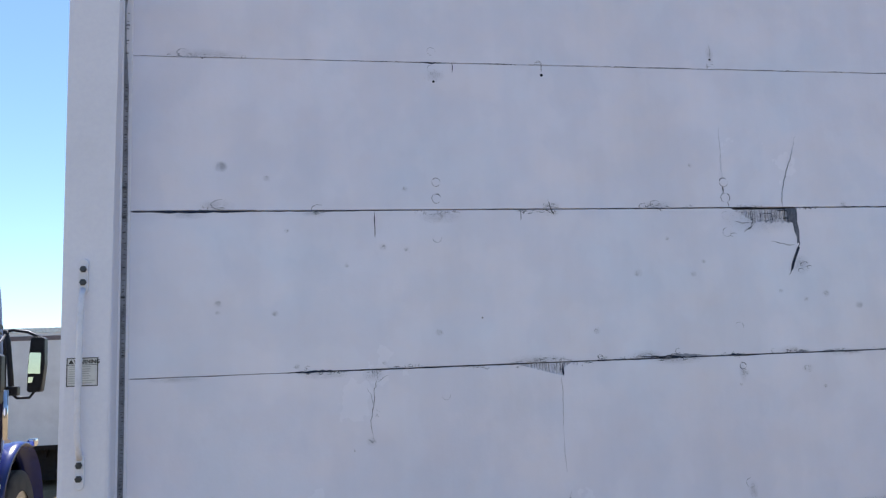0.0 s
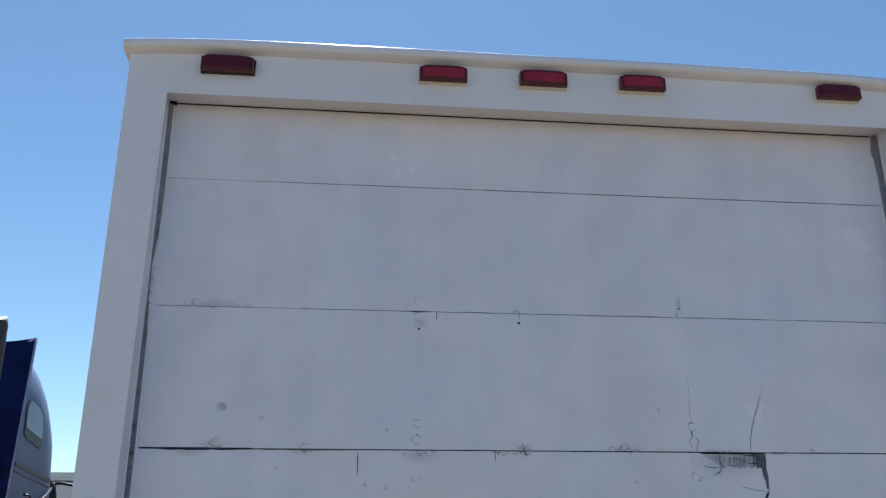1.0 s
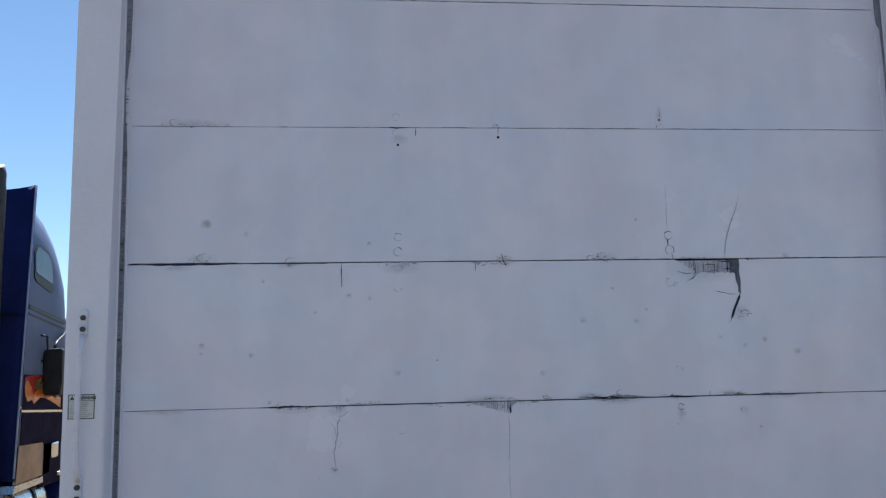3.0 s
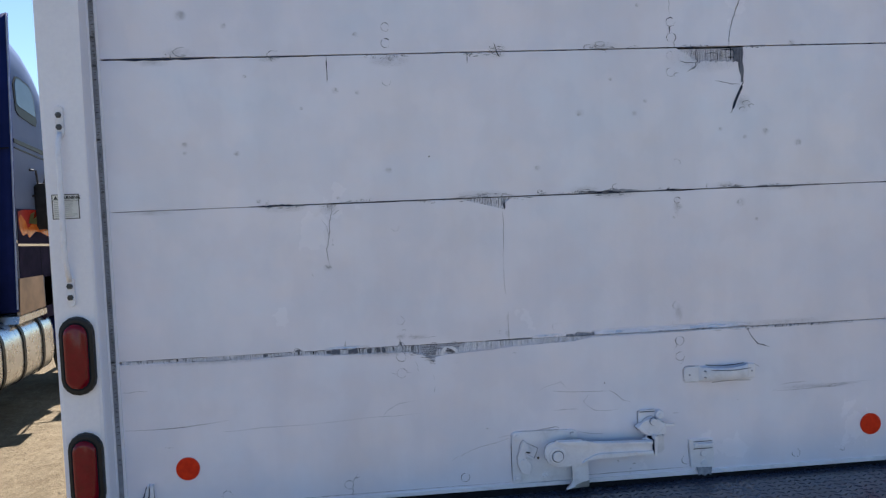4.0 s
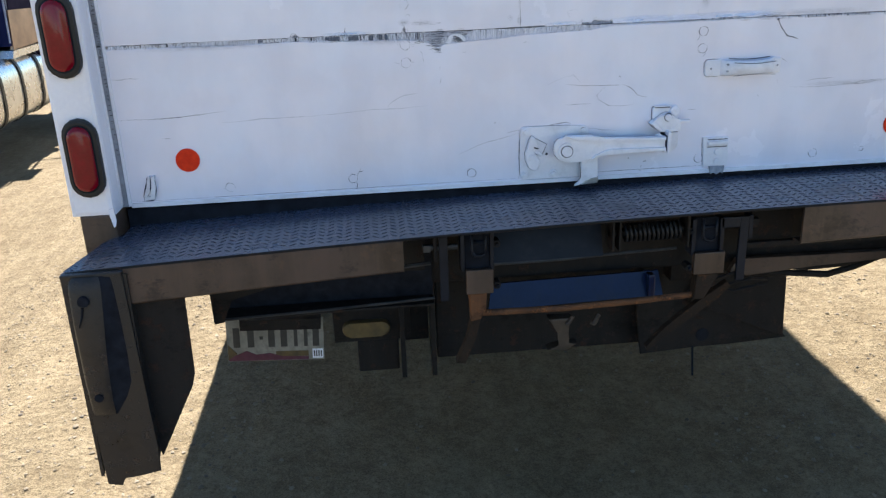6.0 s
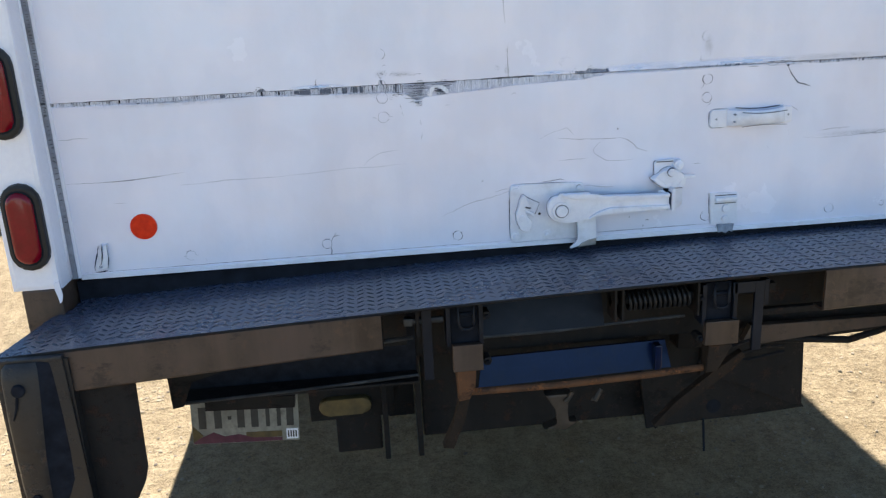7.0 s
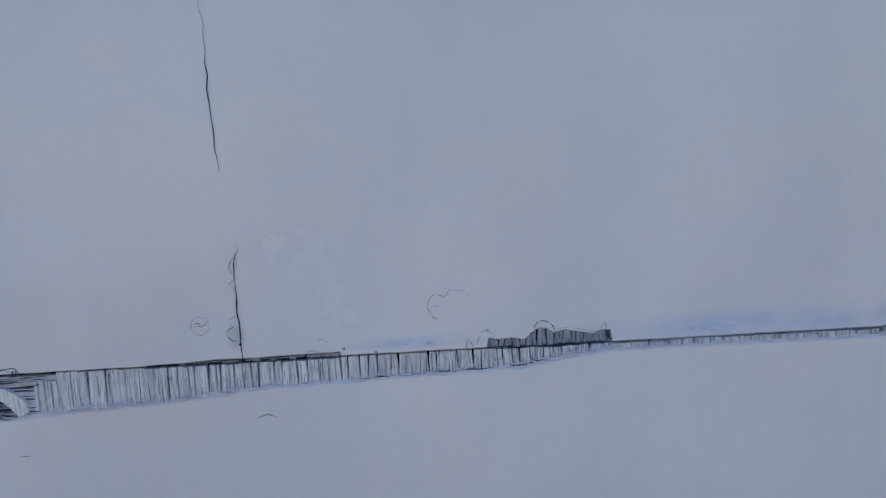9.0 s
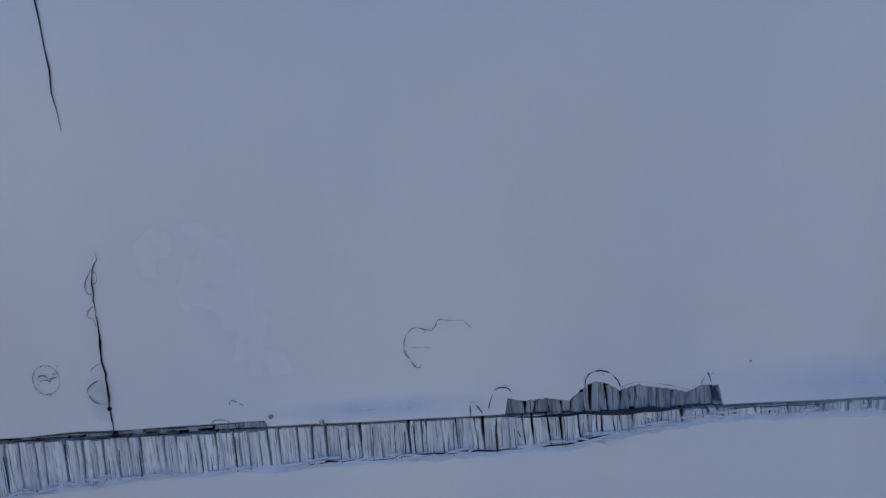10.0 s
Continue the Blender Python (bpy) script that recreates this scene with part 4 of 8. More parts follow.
KNOCKS = []
for i, (kx, kz, ks) in enumerate((
        (-0.942, 2.392, 0.011), (-0.834, 2.363, 0.007), (-0.786, 2.229, 0.005), (-0.951, 2.052, 0.008), (-0.952, 2.03, 0.005), (-0.816, 2.025, 0.007),
        (-0.548, 2.185, 0.008), (-0.488, 2.178, 0.006), (-0.487, 2.334, 0.007), (0.126, 2.105, 0.010), (0.283, 2.1, 0.007), (0.216, 2.197, 0.005),
        (0.299, 2.399, 0.006), (0.533, 2.048, 0.006), (0.606, 2.025, 0.006), (0.667, 2.039, 0.009), (0.764, 2.004, 0.01), (-0.413, 1.966, 0.008),
        (0.001, 1.957, 0.008), (0.315, 2.134, 0.006), (0.749, 2.287, 0.008), (0.391, 1.803, 0.004), (0.409, 1.834, 0.007), (0.59, 1.839, 0.011),
        (0.636, 1.789, 0.005), (-0.64, 2.14, 0.005), (-0.765, 1.895, 0.006), (-0.553, 1.896, 0.005))):
    knock(kx, kz, ks, 200 + i)

# pale bottom rail of the door
bm = bmesh.new()
block(bm, D0 + 0.002, D1 - 0.002, -0.0055, 0.012, SEAMS[0] - 0.001, SEAMS[0] + 0.011, 0.002)
part("bottom_rail", bm, HARDWARE_WHITE, door, "thin painted metal bottom rail")


# ---- seals beside the door ----
def build_seal(outer, edge, seed):
    """A worn rubber lip in a white channel: it narrows and widens down the jamb, and is nicked along its length."""
    side = 1 if edge[0][0] > outer else -1
    x0, x1 = sorted((outer, outer + side * 0.019))
    channel = blocked(min(outer, outer + side * 0.021), max(outer, outer + side * 0.021), -0.004, 0.03, 1.06, HEAD + 0.004, 0.002)
    seal = part("door_seal", channel, FRAME_WHITE, truck, "white channel with a dirty grey rubber door seal")
    bm = bmesh.new()
    inner = []
    for (xa, za), (xb, zb) in zip(edge, edge[1:]):
        for i in range(10):
            u = i / 10
            inner.append((xa + (xb - xa) * u + 0.0008 * noise.noise((za * 7 + u * 3, seed, 1)), za + (zb - za) * u))
    inner.append(edge[-1])
    for (xa, za), (xb, zb) in zip(inner, inner[1:]):
        quad = [(outer, za), (xa, za), (xb, zb), (outer, zb)]
        near = [bm.verts.new((x, -0.012 if k in (0, 3) else -0.0095, z)) for k, (x, z) in enumerate(quad)]
        far = [bm.verts.new((x, 0.002, z)) for x, z in quad]
        bm.faces.new(near)
        bm.faces.new((near[1], far[1], far[2], near[2]))
    part("seal_lip", bm, SEAL, seal, "dirty grey rubber lip")
    rng = random.Random(seed)
    bm = bmesh.new()
    z = 1.2
    while z < (3.0 if seed == 1 else 1.9):
        busy = 1.6 if 1.45 < z < 2.05 else 1.2 if 2.25 < z < 2.5 else 0.7 if z < 2.6 else 0.25
        z += rng.uniform(0.002, 0.013) / (0.12 + busy)
        w = rng.uniform(0.15, 0.5) * (x1 - x0)
        s = x0 + 0.003 + (x1 - x0 - w - 0.007) * rng.random() ** 0.6
        tilt = rng.uniform(-0.0012, 0.0012)
        h = rng.choice((0.0006, 0.0008, 0.001, 0.0012, 0.002))
        plate(bm, [(s, z), (s + w * 0.5, z + tilt * 0.3), (s + w, z + tilt), (s + w * 0.95, z + tilt + h), (s + w * 0.45, z + h)], -0.0128, -0.01)
    for z in (2.262, 1.48, 2.07, 2.335):
        block(bm, x0 + 0.003, x1 - 0.006, -0.0132, -0.01, z, z + 0.005)
    tagged(part("seal_nick", bm, SEAL_NICK, seal), kind="stuff")
    bm = rod(bmesh.new(), [(outer + side * 0.001, -0.018 + 0.002 * noise.noise((q * 0.3, seed, 0)), 1.07 + (HEAD - 1.07) * q / 20) for q in range(21)], 0.0035, 8)
    part("seal_bead", bm, FRAME_WHITE, seal, "", True)


build_seal(D0 - 0.018, ((-1.161, HEAD + 0.003), (-1.16, 3.17), (-1.159, 3.0), (-1.162, 2.89), (-1.171, 2.79), (-1.169, 2.7), (-1.163, 2.6), (-1.161, 2.2), (-1.162, 1.5), (-1.163, 1.062)), 1)
build_seal(D1 + 0.012, ((1.103, HEAD + 0.003), (1.1, 3.256), (1.106, 3.17), (1.105, 3.056), (1.107, 3.018), (1.117, 3.0), (1.1185, 2.92), (1.1165, 2.5), (1.115, 1.9), (1.114, 1.062)), 2)


# ---- fine damage along the joints ----
def hatch(x0, x1, low, high, count, seed, material_used=CRACK, y=0.0012, width=0.0011):
    """Many dark upright slits in torn wood, as one part."""
    rng = random.Random(seed)
    bm = bmesh.new()
    for i in range(count):
        x = rng.uniform(x0, x1)
        a, b = low(x), high(x)
        if b - a < 0.001:
            continue
        s = rng.uniform(0.0, 0.45) * (b - a) if rng.random() < 0.6 else 0.0
        e = rng.uniform(0.0, 0.4) * (b - a) if rng.random() < 0.5 else 0.0
        lean = rng.uniform(-0.0008, 0.0008)
        ribbon(bm, [(x, a + s), (x + lean * 0.4, (a + b) / 2), (x + lean, b - e)], y, width * rng.uniform(0.4, 1.3), seed + i, False)
    return tagged(part("torn_slit", bm, material_used, door), kind="stuff")


def dark_run(x0, x1, level, width, seed, gaps=0.2, y=-0.0006, material_used=CRACK):
    """A broken dark line along a joint."""
    rng = random.Random(seed)
    bm = bmesh.new()
    x = x0
    while x < x1:
        l = rng.uniform(0.02, 0.09)
        if rng.random() > gaps:
            line = [(q, level(q) + rng.uniform(-0.0005, 0.0005)) for q in np.arange(x, min(x + l, x1), 0.006)]
            if len(line) > 2:
                ribbon(bm, line, y, width * rng.uniform(0.5, 1.2), seed + int(x * 1000))
        x += l
    tagged(part("joint_shadow", bm, material_used, door), kind="stuff")


def scribble(x0, x1, joint, side, height, count, seed):
    """A patch of chipped paint hanging on a joint: short hooks, ticks and flecks."""
    rng = random.Random(seed)
    dark, pale = bmesh.new(), bmesh.new()
    z0 = SEAMS[joint]
    for i in range(count):
        x = rng.uniform(x0, x1)
        mid = 1 - abs(2 * (x - x0) / (x1 - x0) - 1) ** 2
        h = height * rng.uniform(0.25, 1.0) * (0.35 + 0.65 * mid)
        a = z0 + side * rng.uniform(0.0, 0.3) * h
        b = z0 + side * h
        w = rng.uniform(0.0007, 0.0017)
        kind = rng.random()
        target = dark if rng.random() < 0.5 else pale
        if kind < 0.4:
            ribbon(target, [(x, a), (x + rng.uniform(-0.002, 0.002), (a + b) / 2), (x + rng.uniform(-0.003, 0.003), b)], FACE, w, seed + i)
        elif kind < 0.8:
            l = rng.uniform(0.004, 0.018)
            ribbon(target, [(x, b), (x + l * 0.5, b + rng.uniform(-0.0015, 0.0015)), (x + l, b - side * rng.uniform(0, 0.003))], FACE, w * 1.2, seed + i)
        else:
            r = rng.uniform(0.002, 0.006)
            arc = rng.uniform(0, 6.3)
            ribbon(target, [(x + r * math.cos(arc + q * 0.7), b + 0.7 * r * math.sin(arc + q * 0.7)) for q in range(6)], FACE, w, seed + i)
    tagged(part("chipped_paint", dark, CRACK, door), kind="stuff")
    tagged(part("chipped_paint", pale, FAINT, door), kind="stuff")


hatch(-1.15, -0.7, seam_low, lambda x: SEAMS[1] + 0.0015, 90, 501, CRACK, 0.0006, 0.0007)
hatch(-0.7, -0.35, seam_low, lambda x: SEAMS[1] + 0.001, 85, 502, CRACK, 0.0004, 0.0007)
hatch(-0.215, 0.11, seam_low, lambda x: SEAMS[1] - 0.0005, 40, 503, CRACK, -0.0002, 0.0004)
hatch(0.106, 0.34, lambda x: band_floor(x) + 0.0004, lambda x: SEAMS[1] - 0.0006, 46, 504, FAINT, -0.0003, 0.0004)
hatch(0.34, 0.5, lambda x: SEAMS[1] - 0.002, lambda x: SEAMS[1] + 0.003, 70, 505, CRACK, -0.0006, 0.0012)
hatch(0.5, 0.93, lambda x: SEAMS[1] - 0.005, lambda x: SEAMS[1] + 0.001, 80, 506, CRACK, -0.0006, 0.001)
hatch(0.66, 0.86, lambda x: SEAMS[1] - 0.007, lambda x: SEAMS[1], 60, 507, CRACK, -0.0006, 0.0012)
dark_run(-1.15, -0.35, lambda x: SEAMS[1] + 0.0012, 0.0017, 511, 0.3)
dark_run(-1.15, -0.35, lambda x: band_floor(x) + 0.0005, 0.0014, 512, 0.45)
dark_run(-0.165, -0.03, lambda x: SEAMS[1] + 0.0009, 0.0006, 513, 0.0)
dark_run(0.067, 0.152, lambda x: SEAMS[1] + 0.0007, 0.0016, 517, 0.0, -0.0007)
dark_run(0.15, 1.08, lambda x: SEAMS[1] - 0.0002, 0.0009, 514, 0.15)
dark_run(0.1, 0.34, lambda x: SEAMS[1] + 0.0004, 0.0013, 519, 0.25, -0.0007)
dark_run(0.5, 0.93, lambda x: SEAMS[1] - 0.0062, 0.0012, 515, 0.2, material_used=FAINT)
dark_run(0.44, 0.62, lambda x: SEAMS[1] + 0.003, 0.0022, 516, 0.15)
dark_run(-0.76, 0.84, lambda x: SEAMS[2] - 0.0002, 0.0024, 517, 0.2)
dark_run(0.15, 1.05, lambda x: SEAMS[3] + 0.0002, 0.0022, 518, 0.25)
dark_run(-0.4, 0.5, lambda x: SEAMS[3], 0.0022, 519, 0.35)
dark_run(-0.92, 1.08, lambda x: SEAMS[5], 0.0014, 520, 0.1)
dark_run(-1.14, 1.08, lambda x: SEAMS[4], 0.0013, 521, 0.4)
dark_run(-0.3, 1.08, lambda x: SEAMS[4] + 0.0012, 0.0022, 522, 0.6, material_used=FAINT)
# heavy black sections of the lowest joint
for x0, x1 in ((-0.604, -0.57), (-0.545, -0.521), (-0.493, -0.485), (-0.468, -0.462), (-0.452, -0.447), (-0.776, -0.765)):
    slats("bared_ply", x0, x1, lambda x: band_floor(x) + 0.0006, lambda x: SEAMS[1] - 0.0006, -0.0002, 0.004, 0.014, DARK_PLY, int(abs(x0) * 900), door)



def dome(x, z, half, height, seed):
    """A round bite above the joint, showing dark end grain."""
    rng = random.Random(seed)
    bm = bmesh.new()
    rim = [(x + half * rng.uniform(0.85, 1.1) * math.cos(math.pi * i / 12), z + height * rng.uniform(0.75, 1.15) * math.sin(math.pi * i / 12)) for i in range(13)]
    ribbon(bm, rim, FACE, 0.0008, seed)
    for i in range(7):
        q = x + rng.uniform(-0.8, 0.8) * half
        t = height * math.sqrt(max(0.0, 1 - ((q - x) / half) ** 2))
        ribbon(bm, [(q, z), (q, z + t * 0.5), (q, z + t * 0.9)], FACE, 0.0005, seed + i)
    part("bitten_edge", bm, CRACK, door)


for i, (dx, dz, dh, dv) in enumerate(((-0.684, 1.481, 0.011, 0.009), (-0.397, 1.479, 0.006, 0.014), (-0.308, 1.479, 0.008, 0.007), (-0.251, 1.478, 0.009, 0.006), (0.339, 1.474, 0.011, 0.008))):
    dome(dx, dz, dh, dv, 530 + i)
crack([(-0.551, 1.502), (-0.5535, 1.489), (-0.554, 1.481)], 0.0016, 541, CRACK, 0.0008, 0.004)
crack([(-0.556, 1.493), (-0.5505, 1.49)], 0.004, 542, CRACK)


def knot_lines():
    """Dark broken fibres in the torn knot and in the ragged tear below it."""
    rng = random.Random(88)
    bm = bmesh.new()

    def fibre(a, b, z, width, y):
        n = max(3, int((b - a) / 0.004))
        bend, lift = rng.uniform(-0.002, 0.002), rng.uniform(-0.0008, 0.0008)
        ribbon(bm, [(a + (b - a) * i / n, z + bend * math.sin(3.1 * i / n) + rng.uniform(-0.0002, 0.0002) + lift * i / n) for i in range(n + 1)], y, width, rng.randint(0, 9999))

    for i in range(64):
        z = rng.uniform(1.45, 1.4775)
        a = rng.uniform(-0.35, -0.312)
        fibre(a, min(a + rng.uniform(0.008, 0.045), -0.292 if z < 1.464 else -0.25), z, rng.uniform(0.0002, 0.0006), -0.0004)
    for i in range(26):
        a = rng.uniform(-0.279, -0.262)
        fibre(a, min(a + rng.uniform(0.008, 0.03), -0.247), rng.uniform(1.4485, 1.4625), rng.uniform(0.0003, 0.0008), -0.0004)
    for i in range(16):
        a = rng.uniform(-0.3, -0.24)
        fibre(a, a + rng.uniform(0.008, 0.022), rng.uniform(1.473, 1.478), rng.uniform(0.0002, 0.0006), -0.0004)
    for i in range(34):
        z = rng.uniform(1.426, 1.451)
        start = -0.352 + 0.022 * (1.451 - z) / 0.024
        a = start + rng.uniform(0.0, 0.02)
        fibre(a, min(a + rng.uniform(0.008, 0.028), -0.305), z, rng.uniform(0.0003, 0.0008), FACE)
    for i in range(12):
        a = rng.uniform(-0.378, -0.35)
        fibre(a, a + rng.uniform(0.005, 0.02), rng.uniform(1.452, 1.458), rng.uniform(0.0004, 0.0009), FACE)
    tagged(part("knot_grain", bm, CRACK, door), kind="stuff")


knot_lines()
for i, (x0, x1, joint, side, h, n) in enumerate((
        (-0.196, -0.122, 3, -1, 0.014, 12), (-0.125, -0.08, 3, 1, 0.018, 12), (-0.12, -0.085, 3, -1, 0.016, 10), (0.162, 0.225, 3, 1, 0.016, 12), (0.17, 0.22, 3, -1, 0.007, 8), (0.263, 0.3, 3, 1, 0.008, 5),
        (-0.996, -0.934, 3, 1, 0.02, 8), (-0.99, -0.85, 3, -1, 0.008, 8), (-0.732, -0.685, 3, -1, 0.009, 9), (-0.462, -0.36, 3, -1, 0.017, 26), (-0.19, -0.15, 3, -1, 0.016, 7), (0.4, 0.5, 3, 1, 0.008, 16), (0.6, 0.66, 3, -1, 0.006, 9), (0.78, 0.82, 3, 1, 0.006, 5),
        (-0.235, -0.07, 2, 1, 0.012, 34), (-0.24, -0.2, 2, -1, 0.01, 10), (-0.072, -0.03, 2, -1, 0.016, 10), (-0.01, 0.02, 2, 1, 0.012, 9), (0.052, 0.095, 2, 1, 0.008, 7), (0.1, 0.155, 2, 1, 0.014, 16), (0.15, 0.29, 2, -1, 0.01, 34), (0.2, 0.24, 2, 1, 0.016, 12),
        (0.342, 0.41, 2, 1, 0.008, 12), (0.38, 0.41, 2, -1, 0.014, 6), (0.52, 0.585, 2, 1, 0.012, 18), (0.66, 0.75, 2, -1, 0.008, 16), (0.665, 0.71, 2, 1, 0.009, 9), (0.743, 0.83, 2, 1, 0.006, 10),
        (-0.765, -0.65, 2, -1, 0.008, 34), (-0.76, -0.735, 2, 1, 0.014, 6), (-0.6, -0.555, 2, -1, 0.012, 14), (-0.548, -0.45, 2, 1, 0.01, 18), (-0.36, -0.26, 2, -1, 0.007, 18),
        (-1.07, -0.88, 4, 1, 0.012, 22), (-1.06, -0.98, 4, -1, 0.006, 6), (-0.13, -0.1, 4, 1, 0.01, 5), (0.37, 0.4, 4, 1, 0.03, 6))):
    scribble(x0, x1, joint, side, h, n, 560 + 7 * i)
# mouth of the broken place under the third joint
hatch(0.42, 0.6, lambda x: SEAMS[3] - chip_patch(x), lambda x: SEAMS[3] - 0.002, 40, 601, CRACK, 0.0022, 0.0009)
hatch(-0.2, -0.075, lambda x: SEAMS[2] - chip_low(x), lambda x: SEAMS[2], 34, 602, CRACK, 0.0004, 0.001)
crack([(0.415, 2.243), (0.44, 2.2385), (0.47, 2.237)], 0.002, 603, CRACK)
crack([(0.49, 2.262), (0.53, 2.263), (0.53, 2.245), (0.5, 2.243)], 0.0018, 604, CRACK)
crack([(0.54, 2.272), (0.6, 2.272)], 0.004, 605, CRACK)
crack([(0.55, 2.25), (0.598, 2.248)], 0.003, 606, CRACK)
crack([(0.47, 2.28), (0.47, 2.242), (0.462, 2.226), (0.445, 2.214)], 0.0018, 607, CRACK)
crack([(-0.566, 1.775), (-0.575, 1.784)], 0.0018, 608, CRACK)
crack([(-0.579, 1.767), (-0.574, 1.772), (-0.571, 1.766)], 0.002, 609, FAINT)
scribble(-0.597, -0.578, 2, -1, 0.01, 1, 610)
crack([(-0.596, 1.712), (-0.588, 1.704), (-0.583, 1.712), (-0.578, 1.706)], 0.0022, 611, FAINT)
crack([(-0.632, 1.692), (-0.632, 1.686), (-0.629, 1.686)], 0.0012, 612, CRACK, 0.0002)
crack([(0.604, 1.474), (0.606, 1.468)], 0.007, 613, CRACK, 0.0003, 0.003)
crack([(0.66, 1.288), (0.74, 1.284), (0.82, 1.288), (0.9, 1.296), (0.98, 1.297)], 0.001, 614, FAINT)
crack([(0.7, 1.304), (0.78, 1.307)], 0.0014, 615, FAINT)
crack([(0.62, 1.31), (0.622, 1.296)], 0.0012, 616, FAINT)
crack([(0.566, 1.27), (0.57, 1.266)], 0.003, 617, FAINT)


dark_run(-0.215, 0.11, lambda x: band_floor(x) + 0.0003, 0.0008, 630, 0.3)
dark_run(-1.0, -0.36, lambda x: band_floor(x) - 0.002, 0.0007, 631, 0.5, material_used=FAINT)
for i, (bx, bz, br) in enumerate(((-0.0966, 1.492, 0.0009), (-0.0957, 1.4808, 0.0011), (-0.4, 1.4945, 0.001))):
    part("nail_hole", disc(bmesh.new(), bx, bz, br, FACE - 0.0002, 0.001, 9), GAP_SHADE, door)
for i, (x0, z0, x1, z1) in enumerate(((-0.42, 1.452, -0.414, 1.45), (-0.386, 1.452, -0.375, 1.449), (-0.386, 1.447, -0.376, 1.444), (-0.428, 1.406, -0.415, 1.402), (-0.386, 1.405, -0.376, 1.405), (-0.392, 1.507, -0.388, 1.516), (-0.41, 1.504, -0.404, 1.508),
                                      (-0.36, 1.432, -0.355, 1.42), (-0.357, 1.415, -0.352, 1.404), (-0.312, 1.392, -0.311, 1.38), (-0.31, 1.36, -0.312, 1.345), (-0.25, 1.424, -0.242, 1.424))):
    crack([(x0, z0), ((x0 + x1) / 2 + 0.0006, (z0 + z1) / 2), (x1, z1)], 0.0009, 640 + i, FAINT, 0.0004, 0.003)


# ---- soft stains and tints: thin films with ragged, fading edges ----
def film_material(name, colour, strength, grain):
    m, t, p, c = material(name)
    g = t.nodes.new("ShaderNodeTexCoord").outputs["Generated"]
    away = t.nodes.new("ShaderNodeVectorMath")
    away.operation = "DISTANCE"
    away.inputs[1].default_value = (0.5, 0.5, 0.5)
    flat = t.nodes.new("ShaderNodeMapping")
    flat.inputs["Scale"].default_value, flat.inputs["Location"].default_value = (1, 0, 1), (0, 0.5, 0)
    link(t, g, flat.inputs["Vector"])
    link(t, flat.outputs[0], away.inputs[0])
    fade = t.nodes.new("ShaderNodeMapRange")
    fade.inputs[1].default_value, fade.inputs[2].default_value = 0.5, 0.05
    fade.inputs[3].default_value, fade.inputs[4].default_value = 0.0, strength
    link(t, away.outputs["Value"], fade.inputs[0])
    rag = ramp(t, noise_node(t, c, grain, 5, 0.65), [(0.32, (0.15, 0.15, 0.15)), (0.66, (1, 1, 1))])
    times = t.nodes.new("ShaderNodeMath")
    times.operation = "MULTIPLY"
    link(t, fade.outputs[0], times.inputs[0])
    link(t, rag, times.inputs[1])
    p.inputs["Base Color"].default_value = (*colour, 1)
    p.inputs["Roughness"].default_value = 0.55
    link(t, times.outputs[0], p.inputs["Alpha"])
    return m


GRIME = film_material("grey_grime_film", (0.12, 0.125, 0.15), 0.27, 60)
SMUDGE = film_material("dark_smudge_film", (0.06, 0.04, 0.045), 0.75, 18)
# film colour for blue skylight painted onto the white boards
SKY_TINT = film_material("blue_sky_tint_film", (0.47, 0.65, 0.95), 0.75, 5)


def film_patch(x0, x1, z0, z1, y, film, parent, name):
    bm = bmesh.new()
    bm.faces.new([bm.verts.new(c) for c in ((x0, y, z0), (x1, y, z0), (x1, y, z1), (x0, y, z1))])
    ob = part(name, bm, film, parent)
    ob.visible_shadow = False
    return ob


for i, (cx, cz, rx, rz) in enumerate(((-0.955, 2.293, 0.05, 0.018), (-1.02, 2.27, 0.05, 0.012), (-0.72, 2.273, 0.03, 0.01), (-0.4, 2.262, 0.06, 0.02), (0.195, 2.288, 0.05, 0.014), (-0.1, 2.28, 0.03, 0.022), (0.5, 2.25, 0.12, 0.045), (0.6, 2.12, 0.03, 0.03),
                                      (-0.7, 1.873, 0.07, 0.012), (-0.58, 1.868, 0.03, 0.018), (-0.16, 1.887, 0.09, 0.016), (0.13, 1.89, 0.05, 0.014), (0.22, 1.876, 0.08, 0.014), (0.55, 1.889, 0.05, 0.012), (0.7, 1.878, 0.07, 0.012), (-1.05, 1.876, 0.07, 0.01),
                                      (-0.98, 2.684, 0.1, 0.014), (-0.4, 2.64, 0.03, 0.02), (0.386, 2.715, 0.014, 0.03), (-0.945, 2.392, 0.02, 0.016), (-0.59, 1.708, 0.014, 0.012), (-0.352, 1.503, 0.032, 0.008), (-0.4, 1.506, 0.018, 0.01), (0.4, 1.835, 0.012, 0.03),
                                      (-0.9, 1.466, 0.2, 0.008), (-0.45, 1.462, 0.12, 0.01), (0.7, 1.487, 0.16, 0.01), (0.82, 1.292, 0.14, 0.009), (0.4, 1.53, 0.014, 0.03), (-0.099, 1.498, 0.008, 0.012))):
    film_patch(cx - rx, cx + rx, cz - rz, cz + rz, FACE - 0.0004 - 0.00001 * i, GRIME, door, "grime_stain")
for i, (kx, kz, ks) in enumerate(KNOCKS):
    film_patch(kx - 1.5 * ks, kx + 1.5 * ks, kz - 1.3 * ks, kz + 1.3 * ks, FACE - 0.0012 - 0.00001 * i, GRIME, door, "grime_stain")
